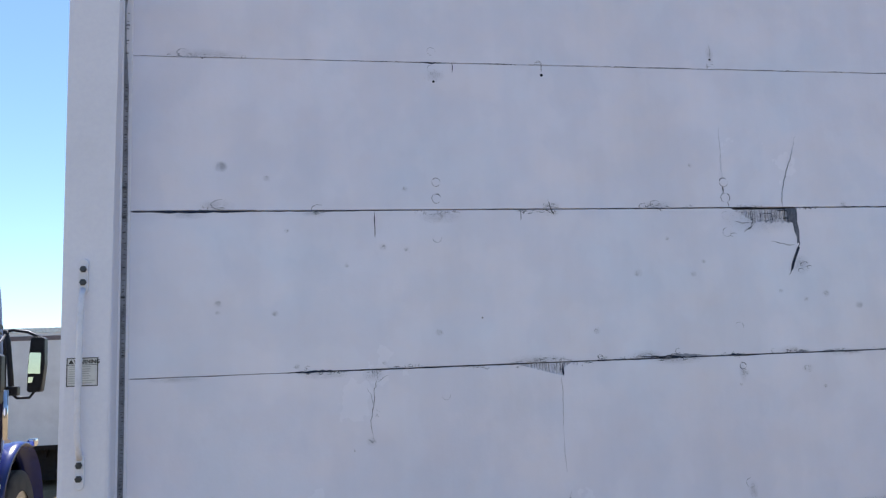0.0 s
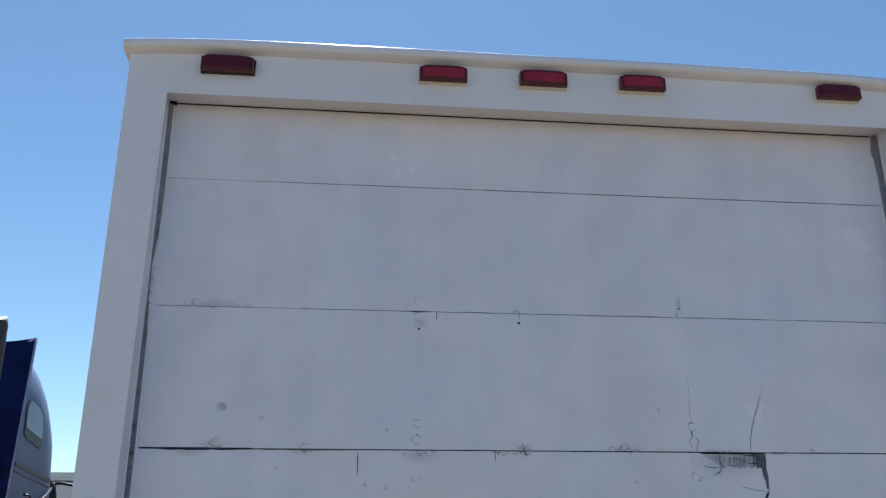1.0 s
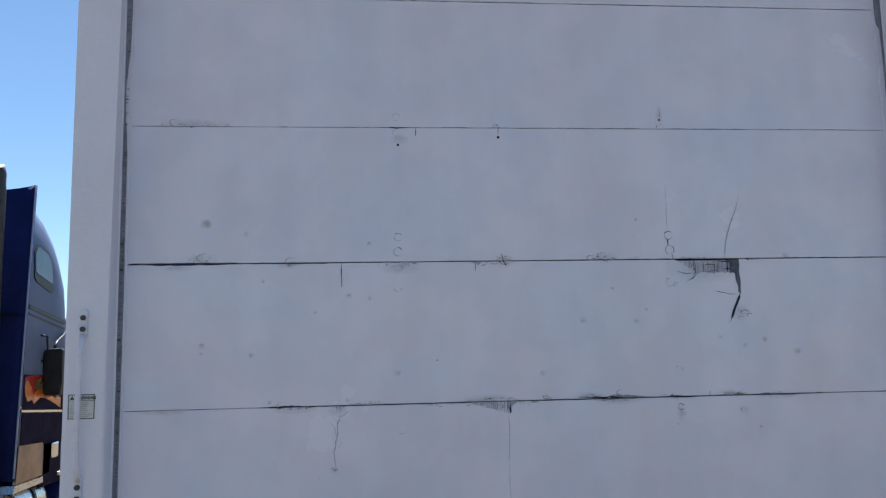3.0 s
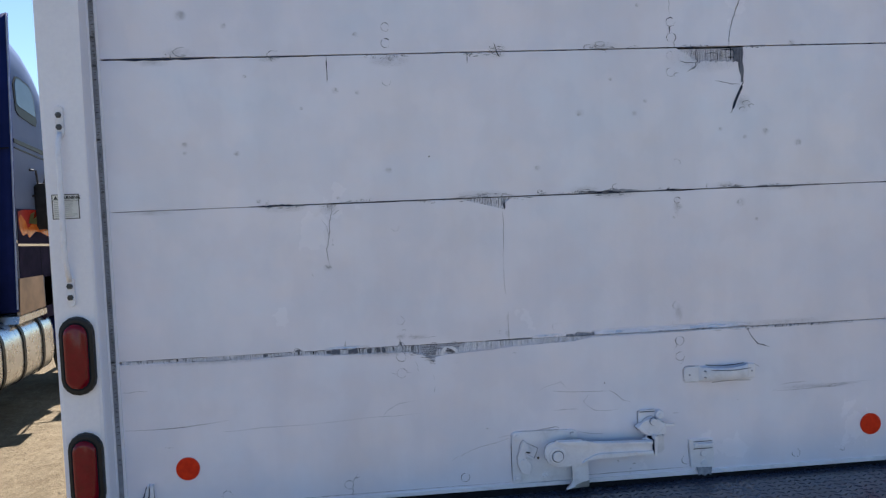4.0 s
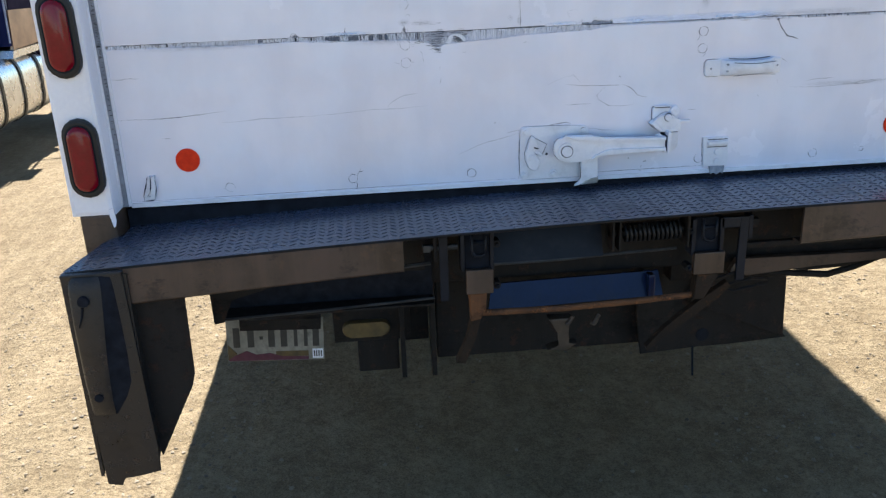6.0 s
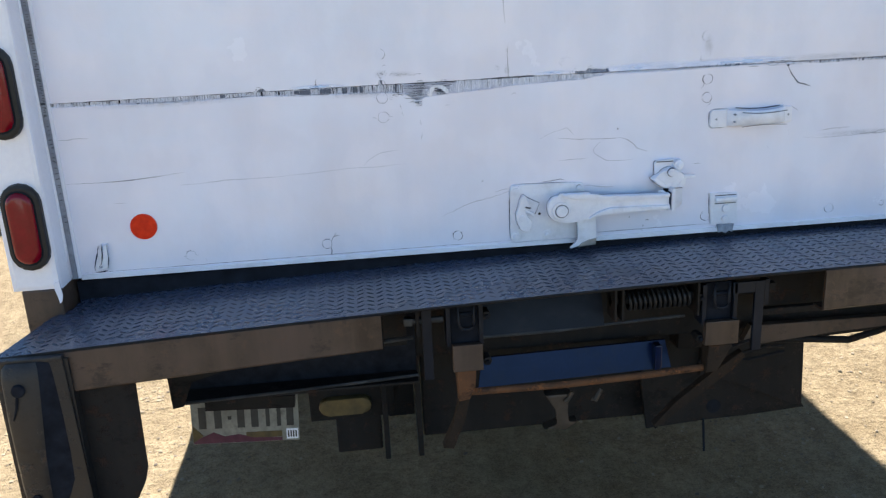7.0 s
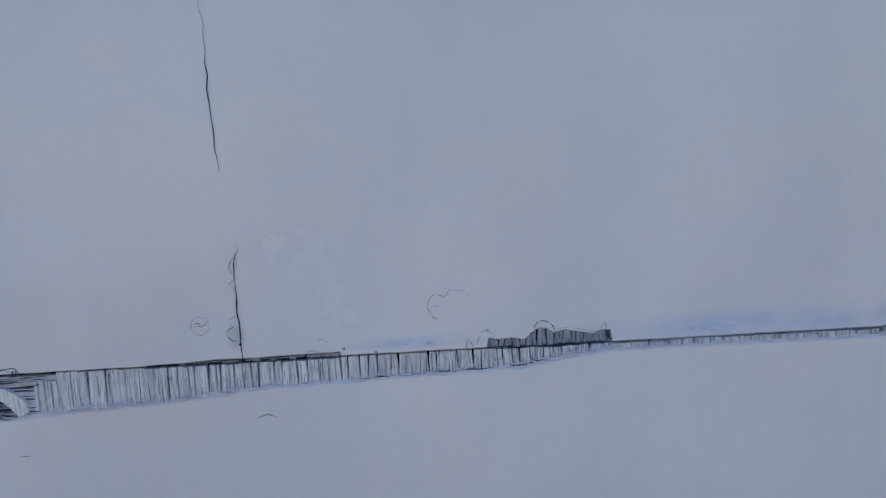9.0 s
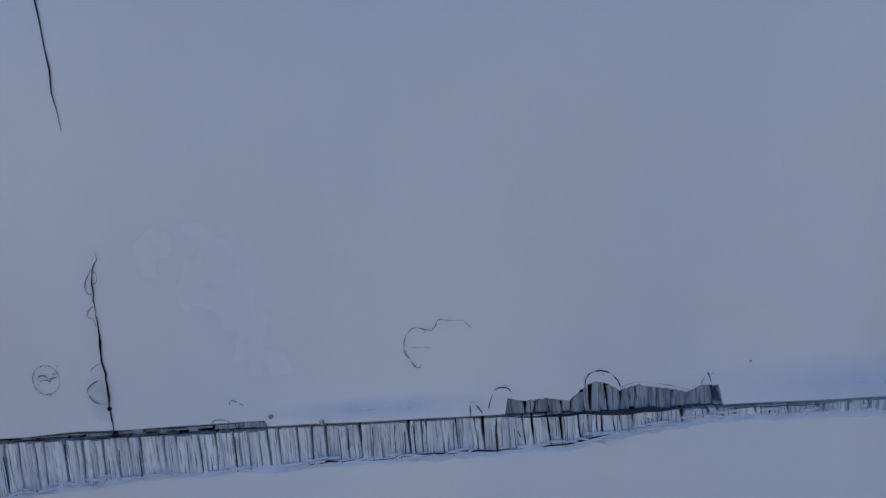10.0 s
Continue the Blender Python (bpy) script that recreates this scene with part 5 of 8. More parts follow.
# blue skylight painted along the torn joint, where warm bounce is blocked
for i, (x0, x1, z0, z1) in enumerate(((-0.03, 0.075, 1.4805, 1.492), (0.11, 0.4, 1.472, 1.5), (0.3, 0.62, 1.474, 1.5), (-0.62, -0.48, 1.4795, 1.49))):
    film_patch(x0, x1, z0, z1, FACE - 0.0009 - 0.00001 * i, SKY_TINT, door, "sky_tint")


# ---- lamps, labels and bar on the rear frame ----
def marker_lamp(cx, cz, width, height, pale_foot):
    base = bmesh.new()
    w, h = width / 2, height / 2
    foot = 0.005 if pale_foot else 0.001
    plate(base, [(cx - w - 0.002, cz - h - foot), (cx + w + 0.002, cz - h - foot), (cx + w + 0.003, cz + h), (cx - w - 0.003, cz + h)], FRONT - 0.012, FRONT + 0.002)
    ob = part("marker_lamp", base, CREAM if pale_foot else BLACK_RUBBER, truck, "red clearance lamp under the roof edge")
    bm = bmesh.new()
    crown = [(cx - w + 2 * w * i / 10, cz + h - 0.006 * abs(2 * i / 10 - 1) ** 5) for i in range(10, -1, -1)]
    plate(bm, [(cx - w, cz - h), (cx + w, cz - h)] + crown, FRONT - 0.034, FRONT - 0.01, 0.005)
    lens = part("lens", bm, DARK_LENS, ob, "dark crimson plastic rim")
    bm = bmesh.new()
    inner = [(cx - w + 0.008, cz - h + 0.007), (cx + w - 0.008, cz - h + 0.007), (cx + w - 0.009, cz + h - 0.011), (cx + w * 0.5, cz + h - 0.007), (cx - w * 0.5, cz + h - 0.007), (cx - w + 0.009, cz + h - 0.011)]
    plate(bm, inner, FRONT - 0.036, FRONT - 0.03, 0.002)
    part("lens_face", bm, MARKER_LENS if abs(cx) < 0.6 else DARK_LENS, lens, "crimson lens face")
    # dark film that fades out above the lens
    film_patch(cx - w * 1.05, cx + w * 1.05, cz + h - 0.012, cz + h + 0.034, FRONT - 0.001, SMUDGE, ob, "lamp_smudge")
    for sx in (-1, 1):
        part("screw", disc(bmesh.new(), cx + sx * (w - 0.012), cz - 0.004, 0.003, FRONT - 0.0372, FRONT - 0.03, 10), RUST_DARK, ob)


for lx, lz, lw, lh, pale in ((-0.991, 3.395, 0.155, 0.047, False), (-0.341, 3.4, 0.147, 0.046, True), (-0.028, 3.402, 0.149, 0.046, True), (0.29, 3.404, 0.146, 0.046, True), (0.944, 3.409, 0.143, 0.046, True)):
    marker_lamp(lx, lz, lw, lh, pale)


def tail_lamp(cx, cz):
    bm = bmesh.new()
    plate(bm, capsule(cx, cz, 0.086, 0.203), FRONT - 0.016, FRONT + 0.002, 0.008)
    ob = part("tail_light", bm, BLACK_RUBBER, truck, "oval red tail light in a black rubber grommet")
    bm = bmesh.new()
    plate(bm, capsule(cx, cz, 0.06, 0.168), FRONT - 0.026, FRONT - 0.012, 0.011)
    part("lens", bm, RED_LENS, ob, "glossy red plastic lens", True)
    bm = bmesh.new()
    plate(bm, capsule(cx, cz, 0.066, 0.175), FRONT - 0.0175, FRONT - 0.012)
    part("lens_rim", bm, GAP_SHADE, ob)


tail_lamp(-1.228, 1.519)
tail_lamp(-1.2245, 1.2185)
tail_lamp(1.177, 1.519)
tail_lamp(1.177, 1.2185)


def grab_bar(cx):
    y = FRONT
    ob = part("grab_bar", rod(bmesh.new(), [(cx, y - 0.006, 2.085), (cx, y - 0.018, 2.066), (cx, y - 0.026, 2.03), (cx - 0.001, y - 0.026, 1.88), (cx - 0.001, y - 0.026, 1.77), (cx, y - 0.018, 1.735), (cx, y - 0.006, 1.712)], 0.007, 10),
              HARDWARE_WHITE, truck, "slim painted steel grab bar", True)
    for z0, z1, s in ((2.08, 2.148, 1), (1.651, 1.716, -1)):
        bm = bmesh.new()
        plate(bm, capsule(cx, (z0 + z1) / 2, 0.021, z1 - z0 + 0.012), y - 0.008, y + 0.001, 0.003)
        part("foot_plate", bm, HARDWARE_WHITE, ob)
        for q in (0.26, 0.7):
            part("bolt", disc(bmesh.new(), cx, z0 + (z1 - z0) * q + 0.002, 0.0078, y - 0.014, y - 0.006, 6, 0.002), BOLT, ob, "grey hexagon bolt")


grab_bar(-1.2355)


def flat_text(body, size, x, y, z, material_used, parent, name):
    cu = bpy.data.curves.new(name, "FONT")
    cu.body, cu.size, cu.extrude, cu.align_x, cu.offset = body, size, 0.0002, "LEFT", 0.0004
    tmp = bpy.data.objects.new(name, cu)
    me = bpy.data.meshes.new_from_object(tmp)
    bpy.data.objects.remove(tmp)
    me.materials.clear()
    me.materials.append(material_used)
    me.transform(pose(x, y, z, 90, 0, 0))
    ob = new(name, me)
    ob.parent = parent
    return ob


def warning_label(x0, x1, z0, z1):
    y = FRONT - 0.0006
    ob = part("warning_label", blocked(x0, x1, y, FRONT + 0.001, z0, z1), LABEL_WHITE, truck, "small weathered black and white warning sticker")
    bm = bmesh.new()
    t = 0.0021
    for a, b, c, d in ((x0, x1, z0, z0 + t), (x0, x1, z1 - t, z1), (x0, x0 + t, z0 + t, z1 - t), (x1 - t, x1, z0 + t, z1 - t), (x0 + t, x1 - t, z1 - 0.0165, z1 - 0.0155)):
        block(bm, a, b, y - 0.0004, y, c, d)
    part("border", bm, LABEL_BLACK, ob)
    bm = bmesh.new()
    plate(bm, [(x0 + 0.004, z1 - 0.0135), (x0 + 0.0155, z1 - 0.0135), (x0 + 0.00975, z1 - 0.0035)], y - 0.0004, y)
    part("triangle", bm, LABEL_BLACK, ob)
    flat_text("WARNING", 0.0112, x0 + 0.0155, y - 0.0004, z1 - 0.0128, LABEL_BLACK, ob, "heading")
    rng = random.Random(5)
    for i in range(8):
        zz = z1 - 0.021 - 0.0051 * i
        part("text_bar", blocked(x0 + 0.005, x1 - 0.006 - rng.uniform(0, 0.014), y - 0.0003, y, zz, zz + 0.0019), LABEL_GREY, ob)


warning_label(-1.268, -1.2015, 1.869, 1.932)

for rx, rz in ((-0.992, 1.178), (0.978, 1.168)):
    ob = part("reflector", disc(bmesh.new(), rx, rz, 0.0315, -0.005, 0.001, 32, 0.002), REFLECTOR, truck, "round orange-red reflector")


# ---- latch, strap bracket and pull on the lowest board ----
LEVER = [(0.0199, 1.1955), (0.0926, 1.1935), (0.0981, 1.1886), (0.1284, 1.1842), (0.2046, 1.1807), (0.2955, 1.1787), (0.2969, 1.1394), (0.2056, 1.1409), (0.1442, 1.1428), (0.122, 1.138), (0.1014, 1.1317), (0.075, 1.1245), (0.0516, 1.1211),
         (0.034, 1.1215), (0.0183, 1.1239), (0.006, 1.128), (-0.0038, 1.134), (-0.0105, 1.144), (-0.0133, 1.1564), (-0.0128, 1.168), (-0.0095, 1.178), (-0.0021, 1.1865), (0.0085, 1.1905), (0.0185, 1.191)]
CATCH = [(0.2563, 1.2124), (0.2662, 1.2198), (0.2763, 1.223), (0.2897, 1.2345), (0.3055, 1.2393), (0.3202, 1.2323), (0.3258, 1.221), (0.3428, 1.219), (0.3428, 1.2105), (0.3425, 1.189), (0.3018, 1.187), (0.2878, 1.1874), (0.2669, 1.2006)]
CATCH_PLATE = [(0.2695, 1.2), (0.2687, 1.2486), (0.2725, 1.2535), (0.3173, 1.2541), (0.338, 1.245), (0.3417, 1.2271), (0.3369, 1.2)]
CLAW = [(-0.0689, 1.1936), (-0.0606, 1.1889), (-0.0511, 1.1648), (-0.0587, 1.1635), (-0.0652, 1.1667), (-0.0681, 1.1608), (-0.0674, 1.1488), (-0.0613, 1.1435), (-0.0455, 1.121), (-0.0495, 1.106), (-0.0535, 1.0975), (-0.066, 1.0965), (-0.0775, 1.1045), (-0.0857, 1.1252), (-0.0873, 1.1464), (-0.0823, 1.1582), (-0.0762, 1.1819)]
FOOT = [(0.0625, 1.13), (0.1117, 1.13), (0.1135, 1.0781), (0.112, 1.0715), (0.0935, 1.0695), (0.0745, 1.062), (0.062, 1.053), (0.0481, 1.0504), (0.06, 1.0605), (0.068, 1.073), (0.0665, 1.1)]


def build_latch():
    bm = bmesh.new()
    plate(bm, [(-0.0945, 1.0713), (-0.083, 1.0695), (0.0709, 1.0705), (0.0894, 1.075), (0.0894, 1.2019), (0.087, 1.209), (0.0809, 1.2126), (0.0, 1.2155), (-0.089, 1.2176), (-0.096, 1.2145), (-0.0988, 1.2075), (-0.1, 1.093), (-0.0985, 1.078)], -0.006, 0.001, 0.0025)
    latch = part("latch", bm, HARDWARE_WHITE, truck, "overpainted steel lever latch on a plate")
    bm = bmesh.new()
    plate(bm, CLAW, -0.02, -0.004, 0.003)
    part("hook", bm, HARDWARE_WHITE, latch)
    bm = bmesh.new()
    plate(bm, [(-0.06, 1.1851), (-0.0256, 1.167), (-0.0408, 1.1348), (-0.0662, 1.1523)], -0.0085, -0.004, 0.001)
    part("striker", bm, HARDWARE_WHITE, latch)
    part("striker_edge", rod(bmesh.new(), [(-0.059, -0.0088, 1.1855), (-0.026, -0.0088, 1.168), (-0.032, -0.0088, 1.152), (-0.04, -0.0088, 1.136)], 0.0007, 5), CRACK, latch)
    bm = bmesh.new()
    plate(bm, [(-0.0672, 1.1585), (-0.0405, 1.1445), (-0.038, 1.1385), (-0.0425, 1.1345), (-0.0668, 1.1485)], -0.015, -0.005, 0.003)
    part("striker_tongue", bm, HARDWARE_WHITE, latch)
    part("striker_slot", rod(bmesh.new(), [(-0.068, -0.0125, 1.164), (-0.057, -0.0125, 1.1585), (-0.049, -0.0125, 1.157)], 0.0016, 6), GAP_SHADE, latch)
    part("bolt_head", disc(bmesh.new(), -0.0724, 1.1342, 0.0085, -0.023, -0.017, 16, 0.002), HARDWARE_WHITE, latch)
    part("pin_hole", disc(bmesh.new(), -0.0256, 1.1394, 0.0034, -0.0068, -0.004, 12), GAP_SHADE, latch)
    for bx, bz in ((-0.0844, 1.2035), (0.075, 1.2002), (-0.087, 1.083), (-0.006, 1.083)):
        part("washer", disc(bmesh.new(), bx, bz, 0.0125, -0.0085, -0.004, 18, 0.002), HARDWARE_WHITE, latch)
        part("bolt_head", disc(bmesh.new(), bx, bz, 0.0068, -0.0135, -0.007, 14, 0.0025), HARDWARE_WHITE, latch)
    part("bolt_scar", ribbon(bmesh.new(), [(0.075 + 0.0078 * math.cos(a), 1.2002 + 0.0078 * math.sin(a)) for a in (0.9, 1.4, 1.9, 2.4, 2.9)], -0.0092, 0.0018, 3), CRACK, latch)
    bm = bmesh.new()
    plate(bm, LEVER, -0.046, -0.034, 0.004)
    part("lever", bm, HARDWARE_WHITE, latch, "long painted lever arm")
    # raised rims along both edges of the arm, the upper one swelling over the pivot
    for rim in ([(0.0225, 1.195), (0.0926, 1.1932), (0.0981, 1.1884), (0.1284, 1.184), (0.2046, 1.1805), (0.2952, 1.1785), (0.295, 1.1695), (0.2032, 1.1735), (0.1273, 1.176), (0.0944, 1.1805), (0.0506, 1.181), (0.034, 1.187)],
                [(0.2965, 1.1398), (0.2056, 1.1412), (0.1442, 1.1431), (0.122, 1.1383), (0.1014, 1.132), (0.09, 1.129), (0.1, 1.138), (0.1205, 1.148), (0.1427, 1.1534), (0.2037, 1.1519), (0.2962, 1.1502)]):
        bm = bmesh.new()
        plate(bm, rim, -0.0545, -0.043, 0.0035)
        part("rim", bm, HARDWARE_WHITE, latch)
    part("pivot", disc(bmesh.new(), 0.0212, 1.1532, 0.029, -0.034, -0.005, 28), HARDWARE_WHITE, latch)
    part("pivot_boss", disc(bmesh.new(), 0.0212, 1.1532, 0.0235, -0.0505, -0.045, 30, 0.002), HARDWARE_WHITE, latch)
    part("pivot_ring", disc(bmesh.new(), 0.0212, 1.1532, 0.0168, -0.0512, -0.045, 28), CRACK, latch)
    part("pivot_cap", disc(bmesh.new(), 0.0212, 1.1532, 0.0148, -0.056, -0.045, 28, 0.003), HARDWARE_WHITE, latch)
    bm = bmesh.new()
    plate(bm, FOOT, -0.034, -0.022, 0.002)
    part("foot", bm, HARDWARE_WHITE, latch)
    bm = bmesh.new()
    plate(bm, [(0.0665, 1.0535), (0.1125, 1.0565), (0.1135, 1.0735), (0.0945, 1.0705), (0.0755, 1.063)], -0.0365, -0.02, 0.002)
    part("foot_tip", bm, BARE_STEEL, latch, "bare scraped steel tip")
    bm = bmesh.new()
    plate(bm, CATCH_PLATE, -0.009, 0.001, 0.002)
    part("catch_plate", bm, HARDWARE_WHITE, latch)
    part("catch_slot", blocked(0.2735, 0.316, -0.0115, -0.007, 1.2508, 1.2533), CRACK, latch)
    part("catch_fold", blocked(0.2725, 0.318, -0.013, -0.007, 1.2535, 1.2565, 0.001), HARDWARE_WHITE, latch)
    bm = bmesh.new()
    plate(bm, CATCH, -0.031, -0.006, 0.004)
    part("catch", bm, HARDWARE_WHITE, latch)
    bm = bmesh.new()
    plate(bm, [(0.2575, 1.2118), (0.2665, 1.218), (0.276, 1.212), (0.2925, 1.193), (0.289, 1.188), (0.2685, 1.201)], -0.0345, -0.029, 0.003)
    part("catch_lip", bm, HARDWARE_WHITE, latch)
    bm = bmesh.new()
    plate(bm, [(0.338, 1.2195), (0.3665, 1.2187), (0.3669, 1.2115), (0.338, 1.2105)], -0.034, -0.026, 0.002)
    part("catch_thumb", bm, HARDWARE_WHITE, latch)
    part("cast_mark", rod(bmesh.new(), [(x, -0.0312, z) for x, z in ((0.2807, 1.2069), (0.2859, 1.204), (0.2926, 1.1945), (0.3015, 1.195), (0.3087, 1.2035), (0.3155, 1.1945), (0.3244, 1.195), (0.3315, 1.2067))], 0.0011, 6), HARDWARE_WHITE, latch)
    part("pin_ring", disc(bmesh.new(), 0.3048, 1.228, 0.0112, -0.0318, -0.029, 22), CRACK, latch)
    part("pin", disc(bmesh.new(), 0.3048, 1.228, 0.0098, -0.0375, -0.028, 22, 0.002), HARDWARE_WHITE, latch)
    part("nut", disc(bmesh.new(), 0.3286, 1.2427, 0.0133, -0.02, -0.006, 20, 0.005), HARDWARE_WHITE, latch)
    part("nut_core", disc(bmesh.new(), 0.3286, 1.2427, 0.006, -0.0245, -0.018, 14, 0.002), HARDWARE_WHITE, latch)
    part("keeper", blocked(0.2995, 0.3077, -0.056, -0.028, 1.1352, 1.192, 0.002), HARDWARE_WHITE, latch)
    part("keeper_gap", blocked(0.2968, 0.2996, -0.05, -0.03, 1.14, 1.181), CRACK, latch)
    bm = bmesh.new()
    plate(bm, [(0.306, 1.1815), (0.3431, 1.181), (0.3434, 1.1404), (0.335, 1.131), (0.306, 1.1244)], -0.012, -0.002, 0.003)
    part("keeper_tab", bm, HARDWARE_WHITE, latch)
    part("catch_hole", blocked(0.2885, 0.3, -0.028, -0.02, 1.1745, 1.1865, 0.001), GAP_SHADE, latch)
    part("spring_stub", rod(bmesh.new(), [(0.272, -0.032, 1.1805), (0.28, -0.034, 1.1835), (0.2885, -0.035, 1.178), (0.2905, -0.035, 1.174)], 0.0028, 8), HARDWARE_WHITE, latch, "", True)
    rng = random.Random(9)
    for i, (cx, cz) in enumerate(((0.21, 1.112), (0.257, 1.102), (0.246, 1.086), (0.28, 1.081), (0.242, 1.076))):
        size = 0.006 if i == 1 else 0.0028
        line = [(cx + rng.uniform(-size, size), cz + rng.uniform(-size, size)) for k in range(4)]
        part("paint_chip", ribbon(bmesh.new(), line, FACE, 0.0026, i), FAINT, latch)


build_latch()


def build_strap_bracket():
    bm = bmesh.new()
    plate(bm, [(0.424, 1.077), (0.494, 1.075), (0.492, 1.158), (0.418, 1.16)], -0.006, 0.001, 0.002)
    ob = part("strap_bracket", bm, HARDWARE_WHITE, truck, "small overpainted steel bracket with a slot")
    part("loop", blocked(0.431, 0.489, -0.016, -0.004, 1.137, 1.149, 0.004), HARDWARE_WHITE, ob)
    for z in (1.131, 1.152):
        part("slot", blocked(0.432, 0.488, -0.0075, -0.005, z, z + 0.0018), CRACK, ob)
    part("rivet_head", disc(bmesh.new(), 0.462, 1.118, 0.011, -0.011, -0.005, 16, 0.003), HARDWARE_WHITE, ob)
    part("rivet_head", disc(bmesh.new(), 0.462, 1.09, 0.01, -0.01, -0.005, 16, 0.003), HARDWARE_WHITE, ob)
    bm = bmesh.new()
    plate(bm, [(0.44, 1.077), (0.484, 1.076), (0.48, 1.054), (0.472, 1.059), (0.462, 1.053), (0.452, 1.058), (0.444, 1.055)], -0.012, -0.004)
    part("frayed_strap", bm, FAINT, ob, "stub of grey frayed strap")


build_strap_bracket()


def outline_gap(points, width, seed, parent_name="paint_and_shade_line"):
    """The open paint line along the rim of a fitting."""
    part(parent_name, ribbon(bmesh.new(), rough_line(points, seed, 0.01, 0.0004), FACE, width, seed), CRACK, truck)


outline_gap([(-0.1005, 1.078), (-0.1015, 1.14), (-0.1, 1.208)], 0.0018, 301)
outline_gap([(-0.09, 1.2185), (-0.02, 1.217), (0.07, 1.214)], 0.0012, 302)
outline_gap([(-0.018, 1.2185), (0.012, 1.2215), (0.03, 1.2235), (0.042, 1.219)], 0.0013, 303)
outline_gap([(-0.098, 1.2085), (-0.115, 1.207), (-0.135, 1.203)], 0.0009, 310)
outline_gap([(0.09, 1.203), (0.11, 1.202), (0.135, 1.196), (0.17, 1.194)], 0.0007, 311)
outline_gap([(0.37, 1.2405), (0.395, 1.2395)], 0.0007, 312)
outline_gap([(0.4165, 1.16), (0.4225, 1.077)], 0.0016, 304)
outline_gap([(0.4075, 1.334), (0.4075, 1.366), (0.415, 1.3735), (0.455, 1.3735)], 0.0016, 305)
outline_gap([(0.4075, 1.334), (0.415, 1.3265), (0.45, 1.3265)], 0.001, 306)


def shadow_gap(points, grow, y, seed):
    """A dark plate behind a fitting: the shade along its outline, put in as colour."""
    cx = sum(p[0] for p in points) / len(points)
    cz = sum(p[1] for p in points) / len(points)
    ring = [(x + grow * (x - cx) / (math.hypot(x - cx, z - cz) or 1), z + grow * (z - cz) / (math.hypot(x - cx, z - cz) or 1)) for x, z in points]
    bm = bmesh.new()
    plate(bm, ring, y, y + 0.0008)
    part("paint_and_shade_line", bm, CRACK, truck)


shadow_gap(LEVER, 0.0005, -0.0335, 321)
shadow_gap(CATCH, 0.001, -0.009, 322)
shadow_gap(CATCH_PLATE, 0.0014, -0.0012, 323)
shadow_gap(CLAW, 0.0006, -0.0072, 324)
shadow_gap(FOOT, 0.0008, -0.0215, 325)
outline_gap([(0.11, 1.0775), (0.2, 1.0785), (0.42, 1.0785)], 0.0012, 308)
outline_gap([(-1.15, 1.0715), (-0.6, 1.0725), (-0.1, 1.0735)], 0.001, 309)


def build_pull():
    bm = bmesh.new()
    plate(bm, [(0.415, 1.328), (0.457, 1.328), (0.457, 1.372), (0.415, 1.372), (0.409, 1.366), (0.409, 1.334)], -0.006, 0.001, 0.002)
    ob = part("pull_handle", bm, HARDWARE_WHITE, truck, "overpainted steel pull handle")
    rows = []
    bm = bmesh.new()
    for i in range(13):
        u = i / 12
        x = 0.452 + 0.15 * u
        y = -0.004 - 0.034 * math.sin(math.pi * min(1.0, u * 1.0)) ** 0.5
        half = 0.021 - 0.004 * math.sin(math.pi * u)
        zc = 1.3505 + 0.002 * u
        rows.append([bm.verts.new(c) for c in ((x, y, zc - half), (x, y - 0.004, zc - half + 0.003), (x, y - 0.004, zc + half - 0.003), (x, y, zc + half), (x, y + 0.003, zc + half), (x, y + 0.003, zc - half))])
    for a, b in zip(rows, rows[1:]):
        for k in range(6):
            bm.faces.new((a[k], a[(k + 1) % 6], b[(k + 1) % 6], b[k]))
    bm.faces.new(rows[0])
    bm.faces.new(rows[-1][::-1])
    part("grip", bm, HARDWARE_WHITE, ob, "", True)
    # dark rods drawn for the shade along the grip and above it
    for dz, w in ((0.0165, 0.0018), (-0.0185, 0.0012), (0.0235, 0.0022)):
        line = [(0.475 + 0.115 * i / 12, -0.0425 if dz < 0.02 else -0.003, 1.3505 + dz + (-0.004 * math.sin(math.pi * i / 12) * (1 if dz > 0 else -0.6))) for i in range(13)]
        part("grip_shade_line", rod(bmesh.new(), line, w * 0.5, 5), CRACK, ob)
    bm = bmesh.new()
    plate(bm, [(0.598, 1.33), (0.622, 1.331), (0.622, 1.369), (0.598, 1.371)], -0.006, 0.001, 0.002)
    part("end_plate", bm, HARDWARE_WHITE, ob)
    for sx, sz in ((0.464, 1.361), (0.464, 1.343), (0.425, 1.349), (0.612, 1.35)):
        part("screw_hole", disc(bmesh.new(), sx, sz, 0.0025, -0.029 if 0.46 < sx < 0.5 else -0.0072, -0.004, 10), FAINT, ob)


build_pull()


